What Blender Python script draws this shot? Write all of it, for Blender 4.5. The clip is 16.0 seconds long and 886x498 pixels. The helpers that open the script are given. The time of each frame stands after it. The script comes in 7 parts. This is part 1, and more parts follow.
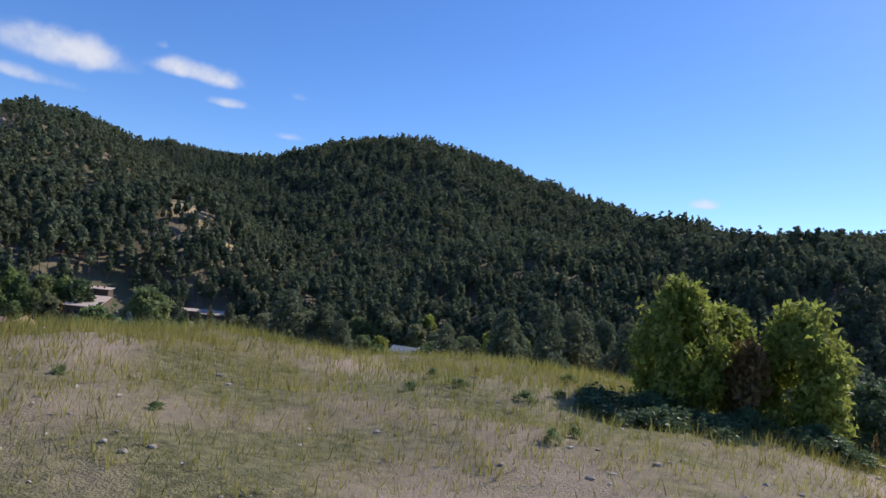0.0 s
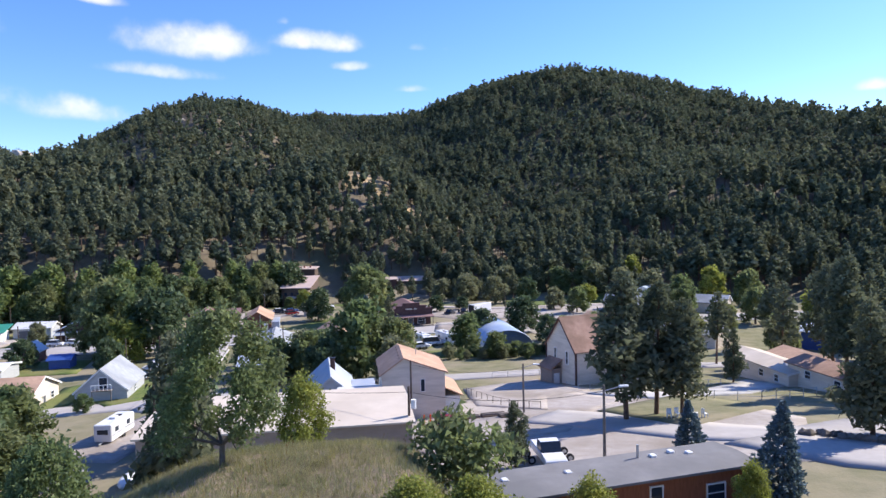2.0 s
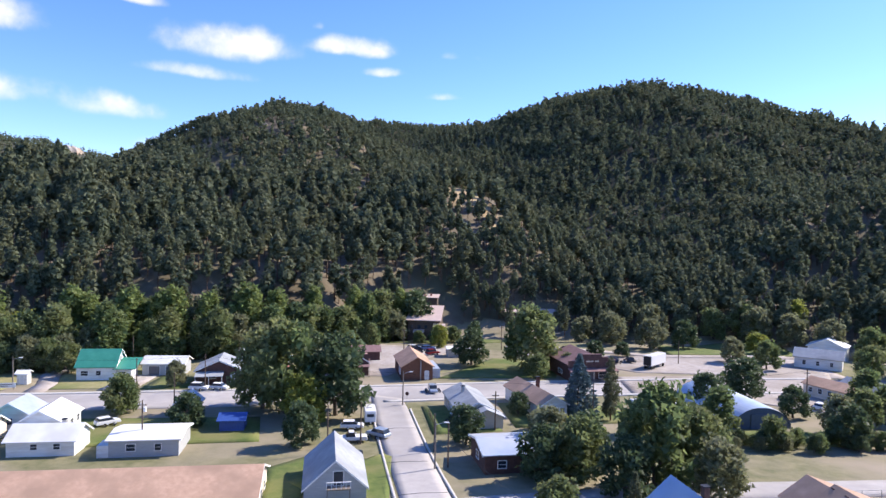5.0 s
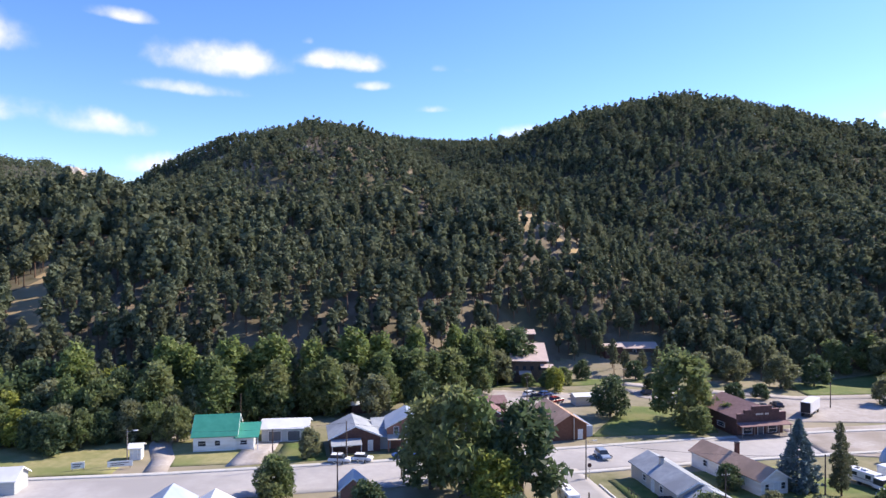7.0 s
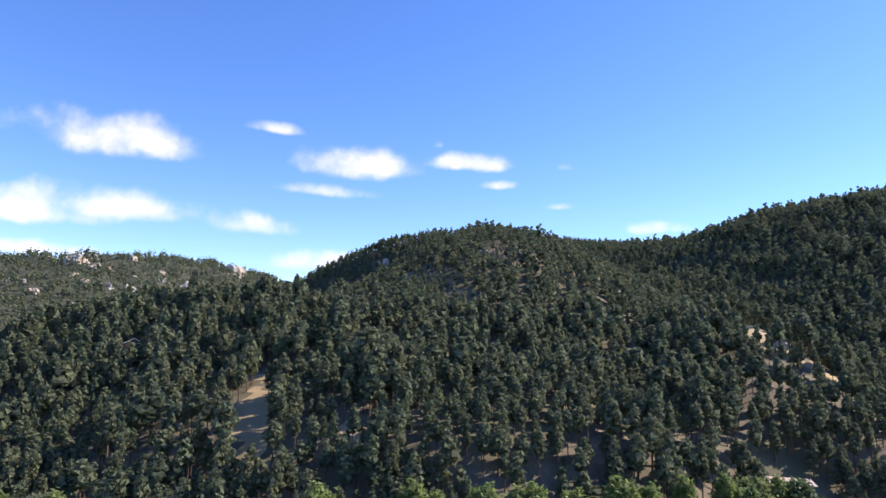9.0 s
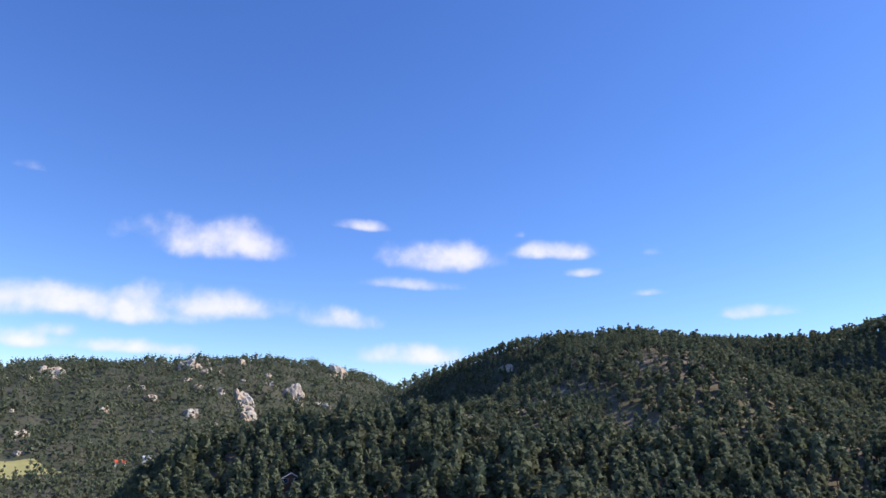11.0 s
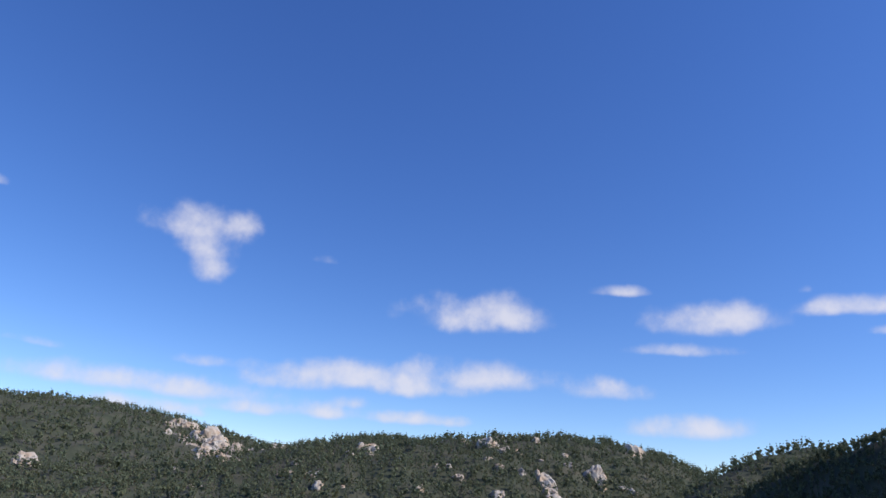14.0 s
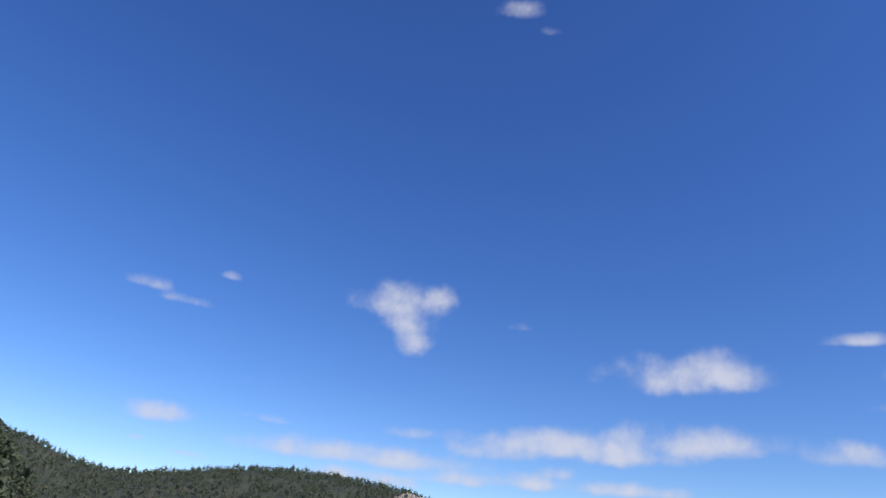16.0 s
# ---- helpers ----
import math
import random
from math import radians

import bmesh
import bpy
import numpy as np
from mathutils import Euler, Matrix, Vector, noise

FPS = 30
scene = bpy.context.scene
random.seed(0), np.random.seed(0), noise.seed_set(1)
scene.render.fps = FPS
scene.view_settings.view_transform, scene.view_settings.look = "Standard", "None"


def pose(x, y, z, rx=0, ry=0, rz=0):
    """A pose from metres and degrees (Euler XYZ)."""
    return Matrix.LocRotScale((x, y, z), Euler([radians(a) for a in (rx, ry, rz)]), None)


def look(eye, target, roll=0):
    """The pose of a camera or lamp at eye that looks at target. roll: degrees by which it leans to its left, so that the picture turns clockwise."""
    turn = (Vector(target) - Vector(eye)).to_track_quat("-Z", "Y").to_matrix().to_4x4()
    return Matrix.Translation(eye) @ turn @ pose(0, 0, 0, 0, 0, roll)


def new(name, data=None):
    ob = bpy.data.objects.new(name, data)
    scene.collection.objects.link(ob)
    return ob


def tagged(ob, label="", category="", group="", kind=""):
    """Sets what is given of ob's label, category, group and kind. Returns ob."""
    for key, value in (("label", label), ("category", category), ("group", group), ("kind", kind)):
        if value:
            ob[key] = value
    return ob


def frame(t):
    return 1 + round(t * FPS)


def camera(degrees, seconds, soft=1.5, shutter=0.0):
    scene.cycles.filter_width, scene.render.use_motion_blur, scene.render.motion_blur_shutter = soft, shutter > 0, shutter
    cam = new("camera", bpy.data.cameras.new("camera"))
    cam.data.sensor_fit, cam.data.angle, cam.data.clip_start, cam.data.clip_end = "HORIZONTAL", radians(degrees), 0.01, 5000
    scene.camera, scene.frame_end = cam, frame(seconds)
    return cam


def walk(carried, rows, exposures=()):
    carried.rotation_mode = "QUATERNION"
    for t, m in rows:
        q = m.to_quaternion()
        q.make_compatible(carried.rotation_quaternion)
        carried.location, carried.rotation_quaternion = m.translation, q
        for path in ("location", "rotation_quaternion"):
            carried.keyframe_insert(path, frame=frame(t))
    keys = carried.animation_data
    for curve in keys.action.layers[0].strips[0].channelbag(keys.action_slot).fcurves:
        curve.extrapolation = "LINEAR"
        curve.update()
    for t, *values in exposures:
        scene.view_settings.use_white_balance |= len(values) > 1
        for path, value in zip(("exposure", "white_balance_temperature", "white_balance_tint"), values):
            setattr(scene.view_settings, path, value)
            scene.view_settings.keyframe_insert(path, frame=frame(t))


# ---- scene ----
cam = camera(67.9, 16.0)

PATH = [
    (0, (-1.399, 1.818, -0.5), (-1.436, 3.814, -0.37), 6.2),
    (0.5, (-4.016, 4.615, -0.05), (-4.188, 6.607, 0.003), 3.6),
    (1, (-10.133, 6.419, 0.9), (-10.406, 8.401, 0.913), 1.3),
    (1.5, (-16.863, 8.121, 2.065), (-17.223, 10.088, 2.041), -0.4),
    (2, (-24.078, 9.968, 3.332), (-24.527, 11.916, 3.257), -1.3),
    (2.5, (-31.392, 13.043, 4.098), (-31.914, 14.97, 3.983), -0.8),
    (3, (-38.563, 15.941, 5.213), (-39.099, 17.865, 5.108), 0.2),
    (3.5, (-46.284, 17.422, 6.828), (-46.845, 19.34, 6.746), 0.9),
    (4, (-54.248, 20.291, 7.958), (-54.806, 22.211, 7.896), 1.2),
    (6.5, (-100.888, 31.333, 15.592), (-101.354, 33.278, 15.556), 0.5),
    (7, (-111.121, 33.183, 17.397), (-111.622, 35.12, 17.383), 0.0),
    (7.5, (-120.965, 34.129, 19.367), (-121.536, 36.046, 19.385), -0.3),
    (8, (-130.666, 37.334, 20.635), (-131.353, 39.211, 20.704), 0.9),
    (8.5, (-141.205, 41.113, 21.641), (-141.996, 42.942, 21.814), 1.4),
    (9, (-151.473, 43.078, 24.938), (-152.324, 44.867, 25.211), 1.3),
    (11.5, (-202.627, 41.816, 42.336), (-203.749, 43.368, 42.915), 1.5),
    (12, (-214.069, 40.439, 44.932), (-215.281, 41.909, 45.54), 2.4),
    (12.5, (-223.504, 39.291, 46.899), (-224.821, 40.666, 47.511), 3.1),
    (13, (-235.515, 38.164, 48.992), (-236.917, 39.451, 49.607), 2.8),
    (13.5, (-247.12, 36.942, 50.003), (-248.61, 38.104, 50.658), 3.3),
    (14, (-257.303, 34.09, 52.466), (-258.863, 35.124, 53.172), 3.9),
    (14.5, (-268.67, 27.464, 55.108), (-270.283, 28.371, 55.866), 4.9),
    (15, (-280.003, 19.892, 56.992), (-281.664, 20.654, 57.805), 4.9),
    (15.5, (-292.166, 15.64, 58.298), (-293.868, 16.262, 59.143), 5.4),
    (16, (-303.994, 11.067, 58.79), (-305.744, 11.543, 59.634), 5.9),
]
walk(cam, [(t, look(eye, target, roll)) for t, eye, target, roll in PATH],
     exposures=[(0, 0.12, 6450, 6), (0.7, 0.36, 6450, 7), (1.5, 0.63, 6410, 11), (4, 0.79, 6470, 15), (9, 0.77, 6680, 14), (11.5, 0.31, 6400, 13), (14, 0.0, 6250, 12), (16, -0.18, 6050, 11)])

# ---- world, sun ----
SUN_AZ, SUN_EL = 50.0, 38.0          # degrees from +y towards +x; height
world = bpy.data.worlds.new("world")
scene.world = world
world.use_nodes = True
wt = world.node_tree
wt.nodes.clear()
w_out = wt.nodes.new("ShaderNodeOutputWorld")
w_bg = wt.nodes.new("ShaderNodeBackground")
sky = wt.nodes.new("ShaderNodeTexSky")
sky.sky_type = "NISHITA"
sky.sun_disc = False
sky.sun_elevation = radians(SUN_EL)
sky.sun_rotation = radians(SUN_AZ)
sky.altitude = 1300
sky.air_density, sky.dust_density, sky.ozone_density = 1.0, 0.35, 3.2
w_bg.inputs["Strength"].default_value = 0.15


def wmath(op, a, b=None, c=None):
    n = wt.nodes.new("ShaderNodeMath")
    n.operation = op
    for i, v in enumerate((a, b, c)):
        if v is None:
            continue
        if isinstance(v, (int, float)):
            n.inputs[i].default_value = v
        else:
            wt.links.new(v, n.inputs[i])
    return n.outputs[0]


# fair-weather clouds: soft flat-based heaps, by compass direction and height in degrees (left of +y positive)
tc = wt.nodes.new("ShaderNodeTexCoord")
sep = wt.nodes.new("ShaderNodeSeparateXYZ")
wt.links.new(tc.outputs["Generated"], sep.inputs[0])
az = wmath("MULTIPLY", wmath("ARCTAN2", wmath("MULTIPLY", sep.outputs[0], -1.0), sep.outputs[1]), 57.2958)
el = wmath("MULTIPLY", wmath("ARCSINE", sep.outputs[2]), 57.2958)
cn = wt.nodes.new("ShaderNodeTexNoise")
cn.inputs["Scale"].default_value = 17.0
cn.inputs["Detail"].default_value = 4.0
cn.inputs["Roughness"].default_value = 0.48
wt.links.new(tc.outputs["Generated"], cn.inputs["Vector"])
cn2 = wt.nodes.new("ShaderNodeTexNoise")
cn2.inputs["Scale"].default_value = 9.0
cn2.inputs["Detail"].default_value = 3.0
wt.links.new(tc.outputs["Generated"], cn2.inputs["Vector"])
wob = wmath("MULTIPLY", wmath("SUBTRACT", cn.outputs["Fac"], 0.5), 3.0)
wob2 = wmath("MULTIPLY", wmath("SUBTRACT", cn2.outputs["Fac"], 0.5), 2.2)
az_w = wmath("ADD", az, wob2)
el_w = wmath("ADD", el, wmath("MULTIPLY", wob2, 0.35))
clouds = [
    (52.8, 14.8, 6.1, 1.8, 1.00), (40.6, 17.3, 2.0, 0.6, 0.85), (33.8, 14.5, 5.2, 1.5, 1.00), (35.7, 12.3, 4.2, 0.7, 0.75), (22.8, 15.2, 3.5, 0.9, 1.00),
    (20.2, 13.4, 2.5, 0.5, 0.65), (15.1, 11.4, 1.7, 0.4, 0.75), (7.3, 9.6, 2.8, 0.7, 0.90), (42.1, 9.1, 3.8, 1.1, 1.00), (52.9, 9.6, 8.2, 1.5, 1.00),
    (57.5, 5.9, 5.5, 0.6, 0.90), (36.1, 6.2, 4.6, 1.1, 1.00), (12.4, 14.6, 1.7, 0.6, 0.30), (63.4, 9.0, 5.4, 1.3, 1.00), (79.7, 6.8, 11.0, 1.1, 0.90),
    (73.3, 9.1, 8.6, 0.7, 0.40), (95.8, 8.0, 3.3, 1.0, 0.75), (88.5, 8.9, 2.2, 0.5, 0.50), (71.1, 5.8, 4.0, 0.7, 0.90), (63.6, 6.9, 1.9, 0.8, 0.70),
    (57.6, 6.0, 4.3, 0.7, 0.95), (78.2, 19.7, 4.3, 1.7, 1.00), (76.4, 16.7, 2.1, 2.1, 0.90), (74.8, 20.4, 2.1, 1.1, 0.70), (99.4, 17.7, 2.0, 0.8, 0.80),
    (96.4, 17.0, 2.0, 0.6, 0.60), (93.6, 19.7, 1.1, 0.5, 0.40), (67.4, 18.7, 1.6, 0.6, 0.35), (69.1, 45.1, 3.3, 1.0, 0.60), (65.1, 43.5, 1.8, 0.6, 0.40),
    (51.5, 15.1, 0.5, 0.4, 0.10), (97.4, 6.1, 1.1, 0.3, 0.40), (93.4, 5.3, 1.8, 0.3, 0.40), (-20.3, 9.3, 1.5, 0.5, 0.95), (57.5, 8.6, 4.6, 1.2, 0.95), (69.5, 8.3, 5.0, 1.2, 0.95), (66.0, 6.0, 4.0, 0.9, 0.8), (77.2, 18.2, 2.4, 1.6, 0.9), (80.0, 5.2, 5.0, 0.7, 0.8), (49.1, 14.3, 1.8, 0.9, 0.35),
    (14.3, 14.8, 1.4, 0.6, 0.30), (25.9, 16.7, 1.0, 0.5, 0.20),
]
total = None
for c_az, c_el, half, up, dense in clouds:
    half, up = half * 1.1, up * 1.25
    u = wmath("DIVIDE", wmath("SUBTRACT", az_w, c_az), half)
    dv = wmath("SUBTRACT", el_w, c_el)
    v = wmath("MAXIMUM", wmath("DIVIDE", dv, up), wmath("DIVIDE", dv, -0.55 * up))
    r2 = wmath("ADD", wmath("MULTIPLY", u, u), wmath("MULTIPLY", v, v))
    one = wmath("ADD", wmath("MAXIMUM", wmath("SUBTRACT", 1.0, r2), -3.0), 0.9 * (dense - 1))
    total = one if total is None else wmath("SMOOTH_MAX", total, one, 0.9)
cn3 = wt.nodes.new("ShaderNodeTexNoise")
cn3.inputs["Scale"].default_value = 52.0
cn3.inputs["Detail"].default_value = 5.0
cn3.inputs["Roughness"].default_value = 0.6
wt.links.new(tc.outputs["Generated"], cn3.inputs["Vector"])
wob3 = wmath("MULTIPLY", wmath("SUBTRACT", cn3.outputs["Fac"], 0.5), 0.7)
dens = wmath("ADD", wmath("ADD", total, wob3), wmath("ADD", wmath("MULTIPLY", wob, 0.85), wmath("MULTIPLY", wob2, 0.35)))
ramp = wt.nodes.new("ShaderNodeMapRange")
ramp.interpolation_type = "SMOOTHERSTEP"
ramp.inputs["From Min"].default_value = -0.35
ramp.inputs["From Max"].default_value = 1.6
ramp.inputs["To Max"].default_value = 0.86
wt.links.new(dens, ramp.inputs["Value"])
cmix = wt.nodes.new("ShaderNodeMix")
cmix.data_type = "RGBA"
ccol = wt.nodes.new("ShaderNodeMix")
ccol.data_type = "RGBA"
ccol.inputs["A"].default_value, ccol.inputs["B"].default_value = (3.9, 4.0, 4.9, 1), (5.2, 5.1, 5.45, 1)
wt.links.new(wmath("MULTIPLY", wmath("ADD", dens, 0.2), 0.7), ccol.inputs["Factor"])
wt.links.new(ccol.outputs["Result"], cmix.inputs["B"])
wt.links.new(ramp.outputs[0], cmix.inputs["Factor"])
hsv = wt.nodes.new("ShaderNodeHueSaturation")
hsv.inputs["Saturation"].default_value = 1.22
hsv.inputs["Hue"].default_value = 0.510
wt.links.new(sky.outputs[0], hsv.inputs["Color"])
tint = wt.nodes.new("ShaderNodeMix")
tint.data_type, tint.blend_type = "RGBA", "ADD"
tint.inputs["Factor"].default_value = 1.0
tint.inputs["B"].default_value = (0.05, 0.075, 0.43, 1)
wt.links.new(hsv.outputs[0], tint.inputs["A"])
wt.links.new(tint.outputs["Result"], cmix.inputs["A"])
wt.links.new(cmix.outputs["Result"], w_bg.inputs["Color"])
wt.links.new(w_bg.outputs[0], w_out.inputs["Surface"])

sun = new("sun", bpy.data.lights.new("sun", "SUN"))
sun.data.energy = 4.8
sun.data.angle = radians(0.6)
sun.data.color = (1.0, 0.93, 0.82)
sa, se = radians(SUN_AZ), radians(SUN_EL)
sun_dir = Vector((math.sin(sa) * math.cos(se), math.cos(sa) * math.cos(se), math.sin(se)))
sun.matrix_world = look(sun_dir * 300, (0, 0, 0))


# ---- materials ----
def mat(name, c1, c2, scale=1.0, rough=0.8, bump=0.0, bump_scale=None, c3=None, scale3=None, metal=0.0, per_object=0.0, per_island=0.0,
        translucent=0.0, spec=0.3, stretch=(1, 1, 1)):
    """Two colours mixed by grain, a third by large patches, fine relief."""
    m = bpy.data.materials.new(name)
    m.use_nodes = True
    nt = m.node_tree
    b = nt.nodes["Principled BSDF"]
    b.inputs["Roughness"].default_value = rough
    b.inputs["Metallic"].default_value = metal
    b.inputs["Specular IOR Level"].default_value = spec
    geo = nt.nodes.new("ShaderNodeNewGeometry")
    mp = nt.nodes.new("ShaderNodeMapping")
    mp.inputs["Scale"].default_value = stretch
    nt.links.new(geo.outputs["Position"], mp.inputs["Vector"])
    n1 = nt.nodes.new("ShaderNodeTexNoise")
    n1.inputs["Scale"].default_value = scale
    n1.inputs["Detail"].default_value = 6.0
    n1.inputs["Roughness"].default_value = 0.65
    nt.links.new(mp.outputs[0], n1.inputs["Vector"])
    r1 = nt.nodes.new("ShaderNodeMapRange")
    r1.inputs["From Min"].default_value, r1.inputs["From Max"].default_value = 0.32, 0.68
    nt.links.new(n1.outputs["Fac"], r1.inputs["Value"])
    mx = nt.nodes.new("ShaderNodeMix")
    mx.data_type = "RGBA"
    mx.inputs["A"].default_value, mx.inputs["B"].default_value = (*c1, 1), (*c2, 1)
    nt.links.new(r1.outputs[0], mx.inputs["Factor"])
    col = mx.outputs["Result"]
    if c3:
        n3 = nt.nodes.new("ShaderNodeTexNoise")
        n3.inputs["Scale"].default_value = scale3 or scale * 0.15
        n3.inputs["Detail"].default_value = 4.0
        nt.links.new(mp.outputs[0], n3.inputs["Vector"])
        r3 = nt.nodes.new("ShaderNodeMapRange")
        r3.inputs["From Min"].default_value, r3.inputs["From Max"].default_value = 0.42, 0.66
        nt.links.new(n3.outputs["Fac"], r3.inputs["Value"])
        m3 = nt.nodes.new("ShaderNodeMix")
        m3.data_type = "RGBA"
        m3.inputs["B"].default_value = (*c3, 1)
        nt.links.new(r3.outputs[0], m3.inputs["Factor"])
        nt.links.new(col, m3.inputs["A"])
        col = m3.outputs["Result"]
    for amount, sock in ((per_object, "obj"), (per_island, "isl")):
        if not amount:
            continue
        hs = nt.nodes.new("ShaderNodeHueSaturation")
        src = nt.nodes.new("ShaderNodeObjectInfo").outputs["Random"] if sock == "obj" else geo.outputs["Random Per Island"]
        rr = nt.nodes.new("ShaderNodeMapRange")
        rr.inputs["To Min"].default_value, rr.inputs["To Max"].default_value = 1 - amount, 1 + amount
        nt.links.new(src, rr.inputs["Value"])
        nt.links.new(rr.outputs[0], hs.inputs["Value"])
        nt.links.new(col, hs.inputs["Color"])
        col = hs.outputs[0]
    nt.links.new(col, b.inputs["Base Color"])
    if bump:
        nb = nt.nodes.new("ShaderNodeTexNoise")
        nb.inputs["Scale"].default_value = bump_scale or scale * 4
        nb.inputs["Detail"].default_value = 5.0
        nt.links.new(mp.outputs[0], nb.inputs["Vector"])
        bp = nt.nodes.new("ShaderNodeBump")
        bp.inputs["Strength"].default_value = bump
        bp.inputs["Distance"].default_value = 0.1
        nt.links.new(nb.outputs["Fac"], bp.inputs["Height"])
        nt.links.new(bp.outputs[0], b.inputs["Normal"])
    if translucent:
        tr = nt.nodes.new("ShaderNodeBsdfTranslucent")
        nt.links.new(col, tr.inputs["Color"])
        ms = nt.nodes.new("ShaderNodeMixShader")
        ms.inputs[0].default_value = translucent
        nt.links.new(b.outputs[0], ms.inputs[1])
        nt.links.new(tr.outputs[0], ms.inputs[2])
        nt.links.new(ms.outputs[0], nt.nodes["Material Output"].inputs["Surface"])
    return m


def plain(name, c, rough=0.6, metal=0.0, var=0.12, scale=3.0):
    return mat(name, tuple(v * (1 - var) for v in c), tuple(min(1, v * (1 + var)) for v in c), scale, rough, metal=metal)


M_NEEDLE = mat("pine_needles", (0.078, 0.102, 0.062), (0.175, 0.200, 0.120), 0.33, 0.8, c3=(0.150, 0.160, 0.092), scale3=0.05, per_island=0.22, translucent=0.42, spec=0.2)
M_R_SHING = mat("grey_cedar_shingles", (0.33, 0.305, 0.275), (0.47, 0.44, 0.40), 1.1, 0.95, bump=0.5, bump_scale=6, c3=(0.26, 0.235, 0.21), scale3=0.6, stretch=(1, 1, 7))
M_SPRUCE = mat("spruce_needles", (0.105, 0.160, 0.160), (0.20, 0.27, 0.28), 0.8, 0.65, per_island=0.3, translucent=0.15)
M_BARK = mat("pine_bark", (0.10, 0.062, 0.042), (0.20, 0.125, 0.085), 2.0, 0.95, bump=0.5)
M_BARK2 = mat("grey_bark", (0.085, 0.070, 0.055), (0.17, 0.145, 0.12), 3.0, 0.95, bump=0.5)
M_LEAF = mat("broad_leaves", (0.105, 0.158, 0.062), (0.200, 0.250, 0.102), 0.35, 0.6, c3=(0.215, 0.235, 0.10), scale3=0.08, per_island=0.25, translucent=0.55)
M_LEAF_Y = mat("yellow_green_leaves", (0.20, 0.235, 0.045), (0.33, 0.345, 0.085), 0.6, 0.55, per_island=0.35, translucent=0.52)
M_LEAF_L = mat("light_green_leaves", (0.145, 0.195, 0.060), (0.240, 0.285, 0.095), 0.5, 0.6, per_island=0.3, translucent=0.5)
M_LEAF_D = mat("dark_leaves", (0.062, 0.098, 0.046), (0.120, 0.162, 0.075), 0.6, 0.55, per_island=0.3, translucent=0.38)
M_LEAF_G = mat("grey_green_leaves", (0.175, 0.190, 0.098), (0.265, 0.27, 0.15), 0.6, 0.6, per_island=0.25, translucent=0.5)
M_LEAF_B = mat("browning_leaves", (0.13, 0.075, 0.028), (0.22, 0.14, 0.05), 0.9, 0.6, per_island=0.35, translucent=0.3)
M_GRASS = mat("dry_grass_blades", (0.22, 0.205, 0.048), (0.37, 0.32, 0.10), 0.45, 0.7, c3=(0.20, 0.21, 0.055), scale3=0.13, per_island=0.3, translucent=0.5)
M_GRASS_G = mat("grey_green_grass_blades", (0.19, 0.205, 0.095), (0.34, 0.335, 0.19), 0.5, 0.75, c3=(0.30, 0.27, 0.14), scale3=0.2, per_island=0.3, translucent=0.45)
M_KNOLL = mat("knoll_soil", (0.060, 0.058, 0.024), (0.235, 0.200, 0.095), 5.5, 0.95, bump=0.6, bump_scale=30, c3=(0.36, 0.265, 0.205), scale3=0.22)
M_RUBBLE = mat("rubble_soil", (0.185, 0.16, 0.115), (0.33, 0.28, 0.215), 1.2, 0.95, bump=0.9, bump_scale=7, c3=(0.22, 0.20, 0.10), scale3=0.3)
M_TOWN = mat("town_soil", (0.12, 0.125, 0.055), (0.24, 0.215, 0.12), 0.35, 0.95, bump=0.4, bump_scale=4, c3=(0.30, 0.25, 0.18), scale3=0.05)
M_FLOOR = mat("forest_floor", (0.13, 0.105, 0.07), (0.235, 0.19, 0.135), 0.22, 0.95, bump=0.6, bump_scale=2, c3=(0.11, 0.10, 0.055), scale3=0.03)
# far floor: much darker and greener than forest_floor
M_FARFLOOR = mat("dark_far_floor", (0.036, 0.046, 0.027), (0.066, 0.072, 0.043), 0.10, 0.95, c3=(0.085, 0.080, 0.055), scale3=0.02)
M_MEADOW = mat("hill_meadow", (0.38, 0.27, 0.14), (0.48, 0.35, 0.20), 0.12, 0.95, bump=0.4, bump_scale=1, c3=(0.30, 0.23, 0.12), scale3=0.04)
M_PASTURE = mat("valley_pasture", (0.25, 0.24, 0.09), (0.34, 0.31, 0.13), 0.05, 0.95)
M_LAWN = mat("mown_lawn", (0.075, 0.115, 0.026), (0.14, 0.170, 0.045), 0.8, 0.9, bump=0.4, bump_scale=12, c3=(0.18, 0.175, 0.065), scale3=0.12)
M_LAWN_DRY = mat("dry_lawn", (0.22, 0.21, 0.085), (0.33, 0.29, 0.14), 0.6, 0.9, bump=0.4, bump_scale=10, c3=(0.16, 0.18, 0.06), scale3=0.12)
M_GRAVEL = mat("pale_gravel", (0.335, 0.295, 0.265), (0.44, 0.395, 0.36), 0.9, 0.95, bump=0.5, bump_scale=12, c3=(0.27, 0.23, 0.19), scale3=0.09)
M_ROAD = mat("worn_asphalt", (0.365, 0.340, 0.322), (0.445, 0.415, 0.395), 0.5, 0.9, bump=0.15, bump_scale=20, c3=(0.31, 0.29, 0.275), scale3=0.06)
M_CONC = mat("concrete", (0.42, 0.40, 0.37), (0.52, 0.50, 0.465), 0.8, 0.85, bump=0.1)
M_PATCH = plain("fresh_asphalt", (0.10, 0.10, 0.105), 0.9)
M_ROCK = mat("granite", (0.29, 0.265, 0.235), (0.50, 0.455, 0.40), 0.25, 0.9, bump=0.8, bump_scale=0.9, c3=(0.42, 0.31, 0.215), scale3=0.05)
M_STONE = mat("pebble_stone", (0.26, 0.21, 0.18), (0.46, 0.38, 0.33), 2.0, 0.9, per_island=0.3)

